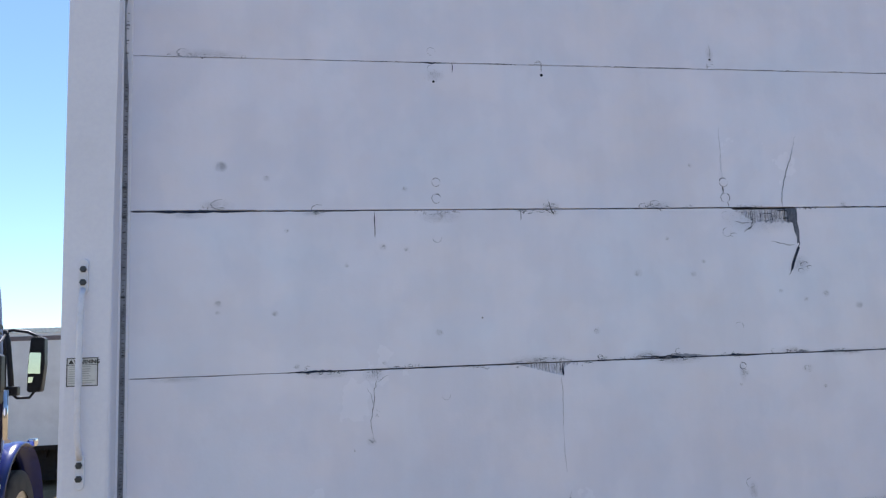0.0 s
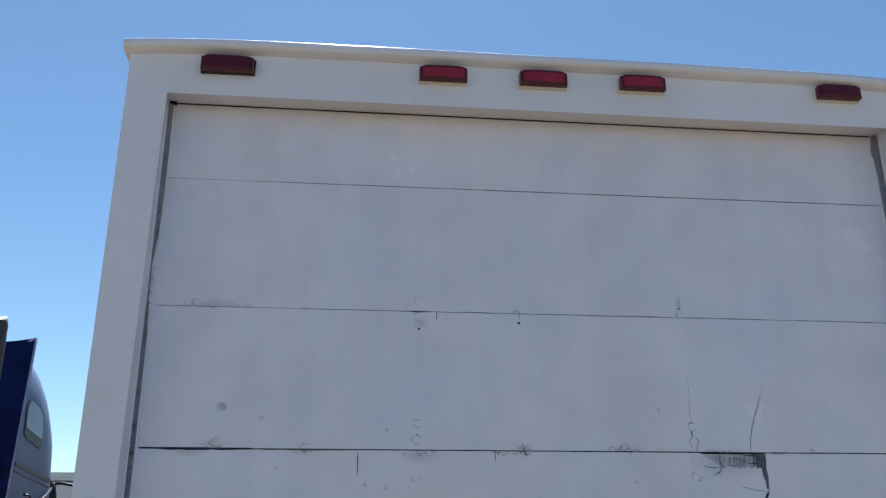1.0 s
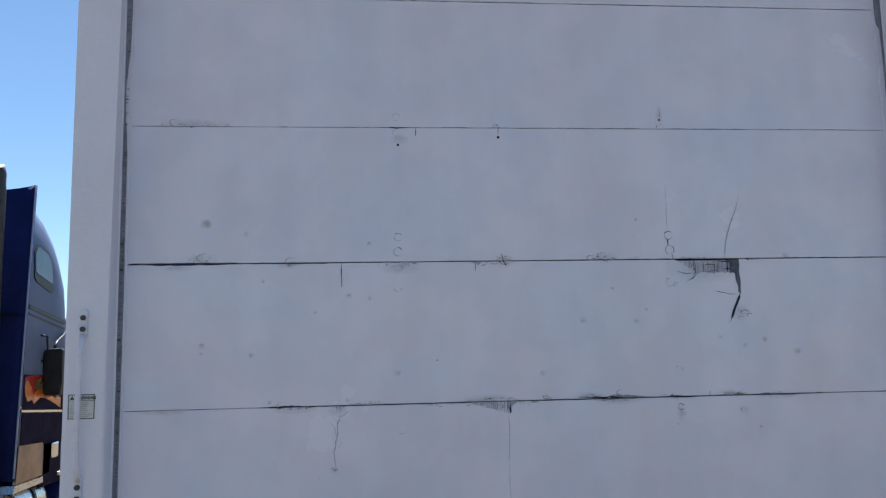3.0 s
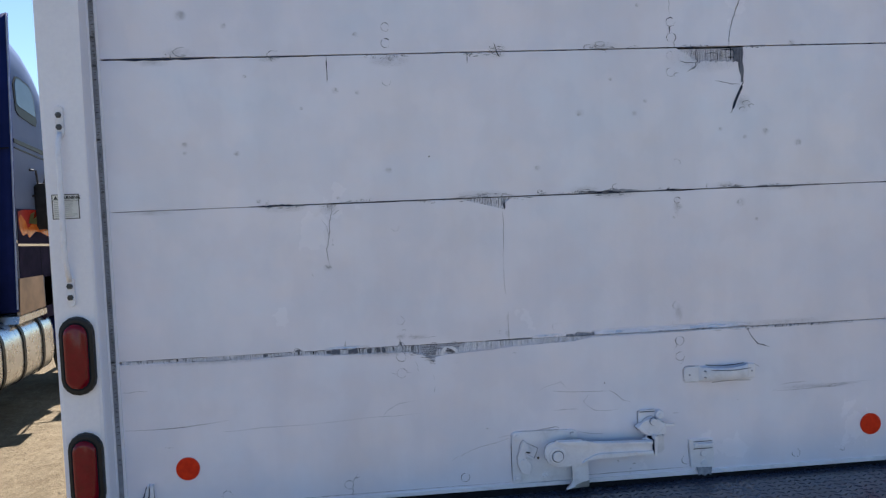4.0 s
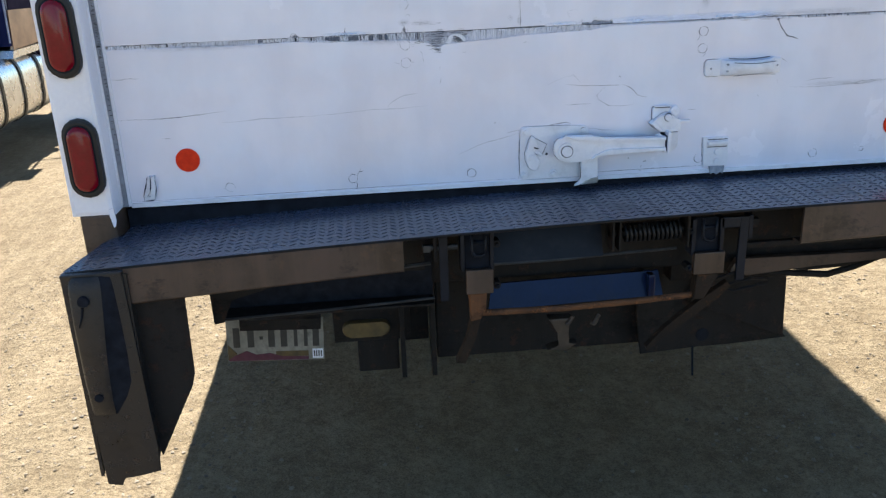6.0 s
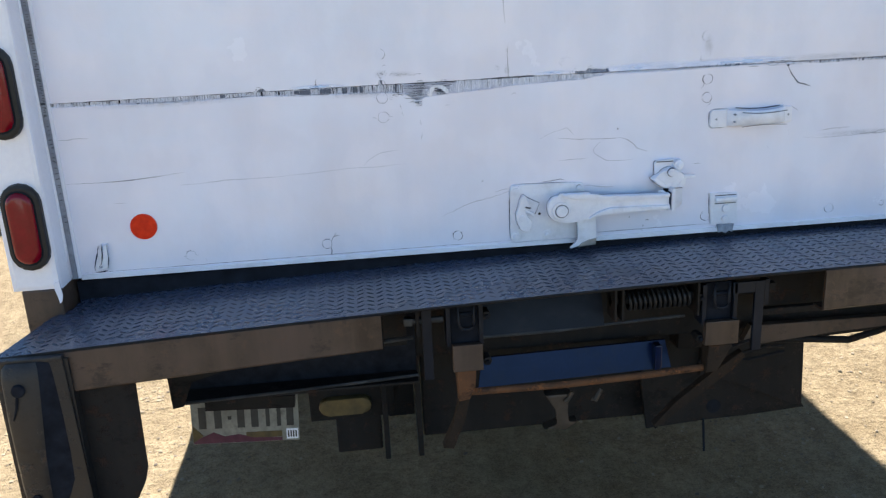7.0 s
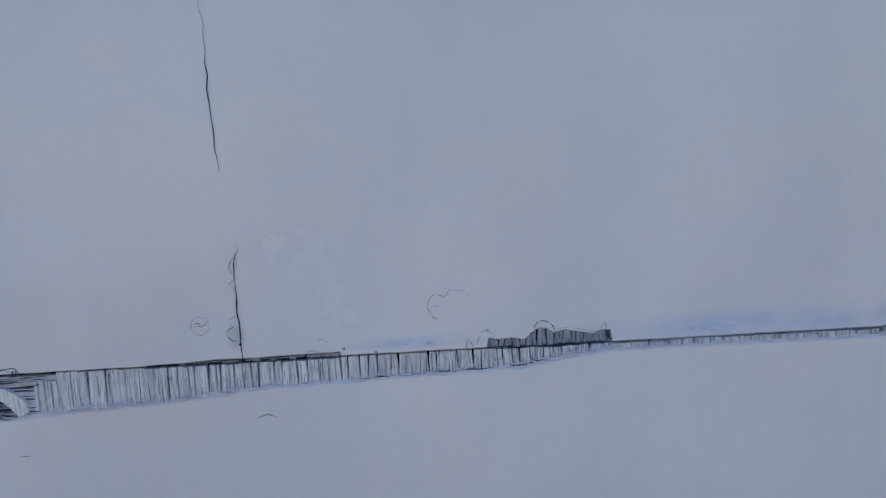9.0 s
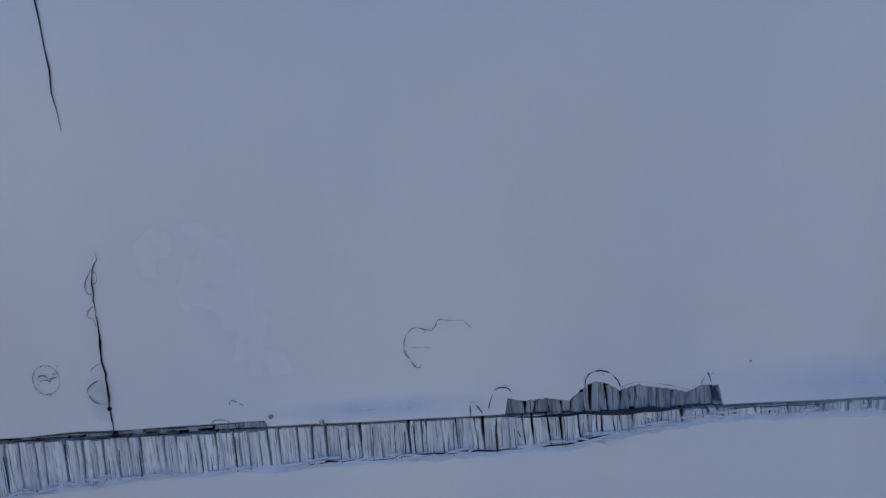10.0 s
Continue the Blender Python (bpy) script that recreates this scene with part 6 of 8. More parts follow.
def build_hasp():
    """Two pressed blades leaning together on a small foot, thick with paint."""
    bm = bmesh.new()
    plate(bm, [(-1.101, 1.138), (-1.096, 1.143), (-1.094, 1.12), (-1.1, 1.09), (-1.112, 1.083), (-1.116, 1.089), (-1.108, 1.112)], -0.011, 0.001, 0.002)
    ob = part("rope_cleat", bm, HARDWARE_WHITE, truck, "small overpainted steel cleat")
    bm = bmesh.new()
    plate(bm, [(-1.09, 1.141), (-1.083, 1.143), (-1.0825, 1.11), (-1.088, 1.085), (-1.1, 1.082), (-1.1, 1.092), (-1.0935, 1.112)], -0.015, 0.001, 0.002)
    part("cleat_blade", bm, HARDWARE_WHITE, ob)
    part("cleat_foot", blocked(-1.118, -1.09, -0.009, 0.001, 1.077, 1.085, 0.003), HARDWARE_WHITE, ob)
    # dark ribbons in place of the shade round the blades and foot
    for k, (line, w) in enumerate((([(-1.1, 1.142), (-1.109, 1.113), (-1.117, 1.09), (-1.1165, 1.079)], 0.002), ([(-1.0935, 1.141), (-1.0945, 1.118), (-1.1, 1.097), (-1.107, 1.089)], 0.0022),
                                   ([(-1.0815, 1.143), (-1.081, 1.11), (-1.0865, 1.084)], 0.0014), ([(-1.116, 1.0765), (-1.1, 1.0765), (-1.088, 1.079)], 0.0016))):
        part("cleat_shade_line", ribbon(bmesh.new(), rough_line(line, 4 + k, 0.006, 0.0003), -0.0156, w * 1.6, 2 + k), CRACK, ob)


build_hasp()


# ---- rear step bumper ----
def step_z(x):
    return 1.042 - 0.043 * ((0.8 - x) / 2.05) ** 2


def step_y(x):
    return -0.318 + 0.012 * (x + 1.23)


def build_step():
    # a bowed plate, cut back round the corner post at its end
    bm = bmesh.new()
    columns = []
    for x in [-1.246, -1.225, -1.205, -1.17, -1.168] + [-1.16 + 0.0582 * i for i in range(41)] + [1.172, 1.19, 1.214]:
        back = float(np.interp(x, (-1.246, -1.205, -1.17, -1.168, 1.17, 1.173, 1.215), (-0.3, -0.105, -0.055, 0.14, 0.14, -0.02, -0.08)))
        front = step_y(x) if x < 1.195 else -0.12
        z = step_z(x)
        columns.append([bm.verts.new(c) for c in ((x, front, z), (x, back, z), (x, back, z - 0.006), (x, front, z - 0.006))])
    for p, q in zip(columns, columns[1:]):
        for k in range(4):
            bm.faces.new((p[k], p[(k + 1) % 4], q[(k + 1) % 4], q[k]))
    bm.faces.new(columns[0])
    bm.faces.new(columns[-1][::-1])
    step = part("step_bumper", bm, TREAD, truck, "black diamond-tread step bumper")
    # raised lozenges of the tread plate, set crosswise in turn
    rng = random.Random(12)
    bm = bmesh.new()
    pitch, row, half, wide = 0.0225, 0.0255, 0.0122, 0.0029
    for r in range(int(0.44 / row)):
        for c in range(int(2.42 / pitch)):
            x = -1.228 + c * pitch
            y = -0.305 + r * row
            if y < step_y(x) + 0.012 or y > 0.13 or x > 1.17 or (x < -1.165 and (y > -0.115 or x < -1.235 + 0.16 * (y + 0.31))):
                continue
            a = radians(41 if c % 2 else -41) + rng.uniform(-0.04, 0.04)
            ca, sa, z = math.cos(a), math.sin(a), step_z(x)
            top = 0.0014 * rng.uniform(0.6, 1.0)
            foot = [bm.verts.new((x + u * ca - v * sa, y + u * sa + v * ca, z + 0.0001)) for u, v in ((-half, 0), (-half * 0.4, -wide), (half * 0.4, -wide), (half, 0), (half * 0.4, wide), (-half * 0.4, wide))]
            ridge = [bm.verts.new((x + u * ca, y + u * sa, z + top)) for u in (-half * 0.5, half * 0.5)]
            for f in ((0, 1, "a"), (1, 2, "b", "a"), (2, 3, "b"), (3, 4, "b"), (4, 5, "a", "b"), (5, 0, "a")):
                bm.faces.new([ridge["ab".index(q)] if isinstance(q, str) else foot[q] for q in f])
    tagged(part("tread_pattern", bm, TREAD_LUG_SHADE, step), kind="stuff")
    # folded front faces either side of the gap
    for x0, x1, drop in ((-1.125, -0.444, 0.094), (0.575, 1.18, 0.1)):
        bm = bmesh.new()
        n = 8
        rows = []
        for i in range(n + 1):
            x = x0 + (x1 - x0) * i / n
            z, y = step_z(x), step_y(x)
            h = drop - (0.012 * (x - x0) / (x1 - x0))
            rows.append([bm.verts.new(c) for c in ((x, y - 0.001, z - 0.0005), (x, y - 0.004, z - 0.006), (x, y - 0.004, z - h), (x, y + 0.002, z - h - 0.005), (x, y + 0.04, z - h - 0.005), (x, y + 0.04, z - h), (x, y + 0.004, z - h), (x, y + 0.004, z - 0.0055))])
        for a, b in zip(rows, rows[1:]):
            for k in range(8):
                bm.faces.new((a[k], a[(k + 1) % 8], b[(k + 1) % 8], b[k]))
        bm.faces.new(rows[0])
        bm.faces.new(rows[-1][::-1])
        part("front_face", bm, DUSTY_BLACK, step, "black folded face with a brown dust film")
    bm = bmesh.new()
    rod(bm, [(x, step_y(x) - 0.001, step_z(x) - 0.003) for x in np.linspace(-1.24, 1.19, 14)], 0.0034, 8)
    part("front_lip", bm, CHASSIS, step, "", True)
    return step


step = build_step()


def corner_leg(side):
    """A hanging bumper leg with a ribbed pad, its lower corner bent."""
    s = side
    cx = lambda x: s * x + (0.0 if s > 0 else -0.03)
    y = -0.336
    bm = bmesh.new()
    plate(bm, [(cx(v), z) for v, z in ((-1.249, 0.998), (-1.108, 0.999), (-1.096, 0.52), (-1.099, 0.447), (-1.15, 0.437), (-1.19, 0.436), (-1.2, 0.412), (-1.235, 0.42), (-1.24, 0.6))], y, y + 0.008, 0.002)
    leg = part("bumper_leg", bm, BLACK_GLOSS, truck, "black steel bumper leg with a bent foot")
    for v0, v1, yb in ((-1.251, -1.243, -0.2),):
        bm = bmesh.new()
        plate(bm, [(y + 0.008, 0.44), (y + 0.008, 0.995), (yb, 0.985), (yb, 0.66), (yb - 0.07, 0.5)], cx(v0), cx(v1), 0.0, "x")
        part("flange", bm, BLACK_GLOSS, leg)
    rows = []
    bm, side_bm = bmesh.new(), bmesh.new()
    for z, left, mid, right, out in ((0.992, -1.222, -1.16, -1.136, 0.004), (0.98, -1.232, -1.156, -1.133, 0.013), (0.955, -1.235, -1.156, -1.131, 0.018), (0.87, -1.237, -1.163, -1.128, 0.021), (0.78, -1.237, -1.171, -1.127, 0.022),
                                     (0.71, -1.237, -1.175, -1.13, 0.02), (0.67, -1.236, -1.177, -1.146, 0.017), (0.64, -1.236, -1.178, -1.166, 0.011), (0.624, -1.234, -1.18, -1.176, 0.003)):
        span = mid - left
        face = [(left, y), (left + 0.003, y - out * 0.6), (left + 0.01, y - out * 0.92), (left + span * 0.5, y - out), (mid - 0.008, y - out * 0.95), (mid, y - out * 0.82)]
        edge = [(mid, y - out * 0.82), (mid + (right - mid) * 0.3, y - out * 0.3), (right, y)]
        rows.append(([bm.verts.new((cx(u), v, z)) for u, v in face], [side_bm.verts.new((cx(u), v, z)) for u, v in edge]))
    for (f0, e0), (f1, e1) in zip(rows, rows[1:]):
        for k in range(5):
            bm.faces.new((f0[k], f0[k + 1], f1[k + 1], f1[k]))
        for k in range(2):
            side_bm.faces.new((e0[k], e0[k + 1], e1[k + 1], e1[k]))
    part("pad", bm, BLACK_GLOSS, leg, "long dented raised pad with a dust film", True)
    # sloping flank coloured black in place of its shade
    part("pad_shaded_side", side_bm, GAP_SHADE, leg, "", True)
    part("pad_slash", rod(bmesh.new(), [(cx(-1.203), y - 0.0205, 0.922), (cx(-1.208), y - 0.0215, 0.9), (cx(-1.219), y - 0.0215, 0.872)], 0.0028, 6, (0.003, 0.0028, 0.001)), GAP_SHADE, leg)
    part("pad_hole", disc(bmesh.new(), cx(-1.207), 0.681, 0.0105, y - 0.0215, y - 0.012, 14), GAP_SHADE, leg)
    part("pad_eye", disc(bmesh.new(), cx(-1.198), 0.938, 0.014, y - 0.027, y - 0.01, 12, 0.004), GAP_SHADE, leg)
    low, high = sorted((cx(-1.249), cx(-1.108)))
    part("leg_cap", blocked(low, high, y - 0.001, -0.3, 0.988, 0.9985 if s > 0 else 1.0345, 0.003), BLACK_GLOSS, leg)
    # inner gusset behind the leg
    bm = bmesh.new()
    plate(bm, [(cx(v), z) for v, z in ((-1.112, 0.95), (-0.981, 0.94), (-0.985, 0.7), (-0.995, 0.665), (-1.096, 0.47), (-1.104, 0.5))], -0.302, -0.294)
    part("gusset", bm, CHASSIS, leg, "black gusset plate")
    bm = bmesh.new()
    plate(bm, [(y + 0.007, 0.47), (y + 0.007, 0.99), (-0.29, 0.985), (-0.29, 0.49)], cx(-1.112), cx(-1.1), 0.0, "x")
    part("flange", bm, BLACK_GLOSS, leg)


corner_leg(1)
corner_leg(-1)
part("post_foot", blocked(-1.266, -1.178, -0.088, 0.05, 0.955, 1.0645, 0.004), DUSTY_BLACK, truck, "black foot under the corner post")
part("post_foot", blocked(1.135, 1.222, -0.088, 0.05, 0.985, 1.0645, 0.004), BLACK_GLOSS, truck, "black foot under the corner post")
bm = bmesh.new()
plate(bm, [(-1.19, 1.08), (-1.1765, 1.085), (-1.174, 1.05), (-1.178, 1.034), (-1.183, 1.031), (-1.185, 1.045), (-1.189, 1.062)], -0.0925, -0.089, 0.0008)
part("post_flap", bm, WHITE, truck, "torn white skin at the post's foot")
# black block put where the plate lies in the door's shade
part("under_door_shade", plate(bmesh.new(), [(-1.172, 0.006), (1.135, 0.006), (1.135, 0.12), (-1.172, 0.12)], 0.9, 1.05, 0.0, "z"), GAP_SHADE, truck, "black block put in for the shade under the door")


# ---- under the step: lift hinges, spring, rusty cradle, plate and frame ----
def build_underside():
    under = part("cross_beam", blocked(-0.97, 1.0, -0.06, 0.02, 0.8, 0.965, 0.006), CHASSIS, truck, "grimy black cross beam")
    part("lower_ledge", blocked(-0.95, -0.36, -0.135, 0.06, 0.764, 0.772, 0.003), CHASSIS, under)
    part("ledge_lip", rod(bmesh.new(), [(-0.93, -0.137, 0.768), (-0.66, -0.137, 0.776), (-0.36, -0.137, 0.789)], 0.004, 6), LIP, under)
    bm = bmesh.new()
    plate(bm, [(-0.955, 0.88), (-0.952, 0.762), (-0.925, 0.766), (-0.9, 0.83), (-0.78, 0.86), (-0.78, 0.92)], -0.15, -0.14, 0.002)
    part("ledge_end", bm, CHASSIS, under)
    # black sheet added for the deep shade behind the ledge
    part("ledge_shade", blocked(-0.95, -0.36, -0.07, -0.06, 0.764, 0.95, 0.002), GAP_SHADE, under)
    part("hanger_panel", blocked(-0.44, -0.385, -0.17, -0.16, 0.885, 1.0, 0.002), CHASSIS, under)
    part("panel_lip", rod(bmesh.new(), [(-0.44, -0.175, 0.9), (-0.37, -0.175, 0.905)], 0.0045, 6), LIP, under)
    bm = bmesh.new()
    plate(bm, [(-0.172, 0.893), (-0.165, 0.891), (-0.115, 1.01), (-0.122, 1.012)], -0.205, 0.095, 0.0, "x")
    part("upper_channel", bm, STRAP, under, "black channel leaning back")
    part("channel_lip", rod(bmesh.new(), [(-0.205, -0.168, 0.888), (-0.1, -0.168, 0.888), (-0.02, -0.17, 0.889), (0.1, -0.166, 0.893), (0.3, -0.162, 0.897)], 0.004, 8), LIP, under)
    part("bolt_bar", rod(bmesh.new(), [(-0.392, -0.22, 0.966), (-0.302, -0.22, 0.964)], 0.008, 10), LIP, under)
    part("bolt_end", blocked(-0.392, -0.372, -0.232, -0.21, 0.956, 0.975, 0.003), LIP, under)
    part("shaft", rod(bmesh.new(), [(0.1, -0.2, 0.966), (0.5, -0.2, 0.966)], 0.011, 12), CHASSIS, under)
    # coil spring round the shaft
    turns, pts = 13, []
    for i in range(turns * 12 + 1):
        a = 2 * math.pi * i / 12
        pts.append((0.135 + 0.155 * i / (turns * 12), -0.205 + 0.022 * math.cos(a), 0.966 + 0.022 * math.sin(a)))
    part("coil_spring", rod(bmesh.new(), pts, 0.0042, 6), SPRING, under, "dark oily coil spring", True)
    for x in (0.1, 0.118, 0.3):
        part("spring_plate", blocked(x, x + 0.006, -0.235, -0.17, 0.925, 1.01, 0.002), CHASSIS, under)
    part("hinge_strap", blocked(-0.351, -0.329, -0.236, -0.226, 0.82, 1.0, 0.002), STRAP, under, "flat grey steel strap")
    part("hinge_strap", blocked(-0.365, -0.356, -0.232, -0.2, 0.928, 1.0, 0.002), CHASSIS, under)
    part("hinge_strap", blocked(0.44, 0.463, -0.236, -0.226, 0.822, 1.0, 0.002), STRAP, under, "flat grey steel strap")
    part("hinge_bridge", blocked(0.386, 0.44, -0.236, -0.226, 0.972, 1.0, 0.002), STRAP, under)
    part("hinge_strap", blocked(0.466, 0.478, -0.23, -0.2, 0.935, 1.0, 0.002), STRAP, under)
    part("hinge_cheek", blocked(0.478, 0.494, -0.23, -0.21, 0.965, 0.99, 0.003), CHASSIS, under)
    for bx, w, z0, z1 in ((-0.249, 0.035, 0.839, 0.905), (0.359, 0.041, 0.85, 0.91)):
        for sx in (bx - 0.042, bx + 0.034):
            part("hinge_cheek", blocked(sx - 0.005, sx + 0.005, -0.236, -0.19, 0.9, 1.0, 0.002), STRAP, under)
        lw = 0.018
        ring = [(bx + dx, -0.235, z) for dx, z in ((-lw, 1.0), (-lw, 0.955), (-lw * 0.8, 0.945), (-lw * 0.4, 0.94), (lw * 0.4, 0.94), (lw * 0.8, 0.945), (lw, 0.955), (lw, 1.0))]
        part("hinge_loop", rod(bmesh.new(), ring, 0.0038, 8), STRAP, under, "thin steel shackle loop", True)
        part("loop_pin", rod(bmesh.new(), [(bx - lw, -0.225, 0.973), (bx + lw, -0.225, 0.973)], 0.006, 8), STRAP, under)
        # black sheet added for the shade between the hinge cheeks
        part("hinge_shade", blocked(bx - 0.036, bx + 0.03, -0.222, -0.214, 0.9, 1.0, 0.002), GAP_SHADE, under)
        part("hinge_plate", blocked(bx - w, bx + w, -0.247, -0.23, z0, z1, 0.002), DUSTY_BLACK, under, "dusty flat hinge plate")
        side = 1 if bx < 0 else -1
        for z in (0.968, z0 + 0.014):
            part("nut", disc(bmesh.new(), bx + side * 0.047, z, 0.011, -0.232, -0.2, 6, 0.002), CHASSIS, under)
            part("stud", disc(bmesh.new(), bx + side * 0.047, z, 0.005, -0.24, -0.23, 8, 0.001), GAP_SHADE, under)
    # rusty cradle
    bm = bmesh.new()
    plate(bm, [(-0.277, 0.84), (-0.23, 0.84), (-0.234, 0.79), (-0.248, 0.764), (-0.274, 0.76)], -0.242, -0.21, 0.004)
    cradle = part("cradle", bm, RUST, truck, "rusty steel cradle hanging under the step")
    part("cradle_bar", rod(bmesh.new(), [(-0.25, -0.22, 0.773), (-0.035, -0.222, 0.77), (0.178, -0.221, 0.775), (0.345, -0.22, 0.783)], 0.0085, 10), RUST, cradle, "rusty bar polished along its top")
    bm = bmesh.new()
    plate(bm, [(0.33, 0.85), (0.39, 0.85), (0.388, 0.84), (0.354, 0.777), (0.326, 0.776)], -0.242, -0.21, 0.004)
    part("cradle_arm", bm, RUST_DARK, cradle)
    bm = bmesh.new()
    plate(bm, [(-0.27, 0.762), (-0.246, 0.76), (-0.262, 0.7), (-0.29, 0.63), (-0.315, 0.634), (-0.285, 0.7)], -0.23, -0.2, 0.003)
    part("cradle_leg", bm, RUST_DARK, cradle)
    bm = bmesh.new()
    plate(bm, [(0.44, 0.8), (0.45, 0.785), (0.418, 0.75), (0.3, 0.665), (0.225, 0.606), (0.22, 0.618), (0.274, 0.676), (0.36, 0.745)], -0.19, -0.17, 0.003)
    part("cradle_leg", bm, RUST_DARK, cradle)
    bm = bmesh.new()
    n = [bm.verts.new(c) for c in ((-0.215, -0.15, 0.745), (0.275, -0.15, 0.755), (0.27, -0.115, 0.815), (-0.2, -0.115, 0.808))]
    bm.faces.new(n)
    f = bmesh.ops.extrude_face_region(bm, geom=bm.faces[:])
    for v in (e for e in f["geom"] if isinstance(e, bmesh.types.BMVert)):
        v.co.y += 0.008
    part("tilted_tray", bm, TRAY, cradle, "glossy dark tray with the reflected sky put into its colour")
    part("tray_strap", blocked(0.23, 0.247, -0.16, -0.13, 0.75, 0.82, 0.002), TRAY, cradle)
    # tow hook
    bm = bmesh.new()
    plate(bm, [(-0.04, 0.69), (0.028, 0.69), (0.012, 0.642), (0.016, 0.606), (0.044, 0.609), (0.012, 0.587), (-0.044, 0.594), (-0.006, 0.606), (-0.008, 0.644)], -0.12, -0.085, 0.005)
    part("tow_hook", bm, HOOK, truck, "dull worn steel tow hook")
    for pts in (((0.08, -0.12, 0.672), (0.088, -0.125, 0.668), (0.104, -0.12, 0.695)), ((0.008, -0.125, 0.672), (0.018, -0.125, 0.68), (0.028, -0.125, 0.698))):
        part("shackle", rod(bmesh.new(), pts, 0.006, 8), HOOK, truck)
    # torn mud guard, with a bent lower edge
    bm = bmesh.new()
    plate(bm, [(0.3, 0.8), (0.5, 0.8), (0.748, 0.72), (0.756, 0.56), (0.762, 0.486), (0.777, 0.472), (0.6, 0.463), (0.488, 0.461), (0.3, 0.45), (0.28, 0.6)], 0.08, 0.09, 0.002)
    guard = part("mud_guard", bm, CHASSIS, truck, "grimy black mud guard plate")
    part("guard_hole", disc(bmesh.new(), 0.498, 0.503, 0.022, 0.0785, 0.0805, 14), GAP_SHADE, guard)
    part("guard_rod", rod(bmesh.new(), [(0.465, 0.07, 0.47), (0.468, 0.06, 0.37)], 0.0035, 6), GAP_SHADE, guard)
    bm = bmesh.new()
    plate(bm, [(0.46, 0.8), (0.74, 0.72), (0.75, 0.5), (0.72, 0.5), (0.56, 0.58), (0.44, 0.62)], 0.05, 0.078, 0.004)
    part("guard_fold", bm, CHASSIS, guard, "rust-stained folded flap")
    # dusty beam, hoses and wires towards the side
    bm = bmesh.new()
    plate(bm, [(0.5, 0.83), (0.93, 0.824), (1.12, 0.83), (1.12, 0.81), (0.926, 0.8), (0.735, 0.793), (0.534, 0.777), (0.48, 0.79)], -0.11, -0.09, 0.003)
    part("side_beam", bm, DUSTY_BLACK, truck, "dusty beam end")
    part("hose", rod(bmesh.new(), [(0.52, -0.06, 0.77), (0.684, -0.05, 0.752), (0.808, -0.05, 0.738), (0.889, -0.05, 0.757), (0.96, -0.05, 0.783), (1.08, 0.0, 0.85)], 0.01, 8), CHASSIS, truck, "dusty black hose", True)
    part("hose", rod(bmesh.new(), [(0.6, -0.05, 0.79), (0.74, -0.05, 0.768), (0.86, -0.05, 0.772), (0.98, -0.05, 0.8), (1.1, 0.0, 0.86)], 0.012, 8), CHASSIS, truck, "dusty black hose", True)
    for k, pts in enumerate((((0.36, -0.12, 0.745), (0.44, -0.12, 0.78), (0.55, -0.1, 0.8), (0.66, -0.09, 0.8)), ((0.38, -0.1, 0.72), (0.46, -0.1, 0.745), (0.55, -0.09, 0.76), (0.62, -0.06, 0.74)), ((0.4, -0.1, 0.75), (0.5, -0.1, 0.73), (0.6, -0.1, 0.745)))):
        part("wire", rod(bmesh.new(), pts, 0.005, 6), CHASSIS, truck, "loose black wire")
    part("step_brace", blocked(0.48, 1.1, -0.2, -0.18, 0.895, 0.912, 0.004), CHASSIS, truck)
    part("brace_panel", blocked(0.5, 0.62, -0.17, -0.16, 0.91, 1.0, 0.002), CHASSIS, truck)
    # boxes and hangers on the frame, and an amber lamp
    part("frame_box", blocked(-0.59, -0.46, 0.16, 0.3, 0.42, 0.53, 0.006), CHASSIS, truck)
    part("frame_hanger", blocked(-0.455, -0.44, 0.1, 0.16, 0.42, 0.76, 0.002), CHASSIS, truck)
    part("frame_hanger", blocked(-0.36, -0.345, 0.1, 0.16, 0.42, 0.8, 0.002), CHASSIS, truck)
    # plate and rib added as dark mass where the underside lies in shade
    part("dark_mass_plate", blocked(-0.34, 0.34, 0.14, 0.17, 0.46, 0.8, 0.006), CHASSIS, truck, "grimy black plate added to fill the shaded underside")
    part("dark_mass_rib", blocked(-0.44, -0.36, 0.2, 0.24, 0.5, 0.8, 0.006), CHASSIS, truck)
    bm = bmesh.new()
    n = 10
    pill = [(-0.51 + 0.026 * math.cos(math.pi * (i / n - 0.5)), 0.58 + 0.0245 * math.sin(math.pi * (i / n - 0.5))) for i in range(n + 1)]
    pill += [(-0.606 - 0.026 * math.cos(math.pi * (i / n - 0.5)), 0.58 - 0.0245 * math.sin(math.pi * (i / n - 0.5))) for i in range(n + 1)]
    plate(bm, pill, 0.13, 0.155, 0.008)
    part("amber_lamp", bm, AMBER, truck, "dusty amber lamp")
    part("lamp_bracket", blocked(-0.66, -0.42, 0.156, 0.166, 0.53, 0.8, 0.004), CHASSIS, truck)
    for x in (-0.43, 0.36):
        part("chassis_rail", blocked(x, x + 0.07, 0.02, 5.4, 0.72, 0.94, 0.004), CHASSIS, truck)
    part("axle", rod(bmesh.new(), [(-0.95, 2.3, 0.46), (0.0, 2.3, 0.5), (0.95, 2.3, 0.46)], 0.07, 12), CHASSIS, truck)
    for x in (-1.12, -0.84, 0.6, 0.88):
        wheel(truck, x, 2.3, 0.44, 0.44, 0.24)
    part("spring_block", blocked(-0.5, -0.36, 1.9, 2.7, 0.5, 0.74, 0.02), CHASSIS, truck)
    part("spring_block", blocked(0.36, 0.5, 1.9, 2.7, 0.5, 0.74, 0.02), CHASSIS, truck)
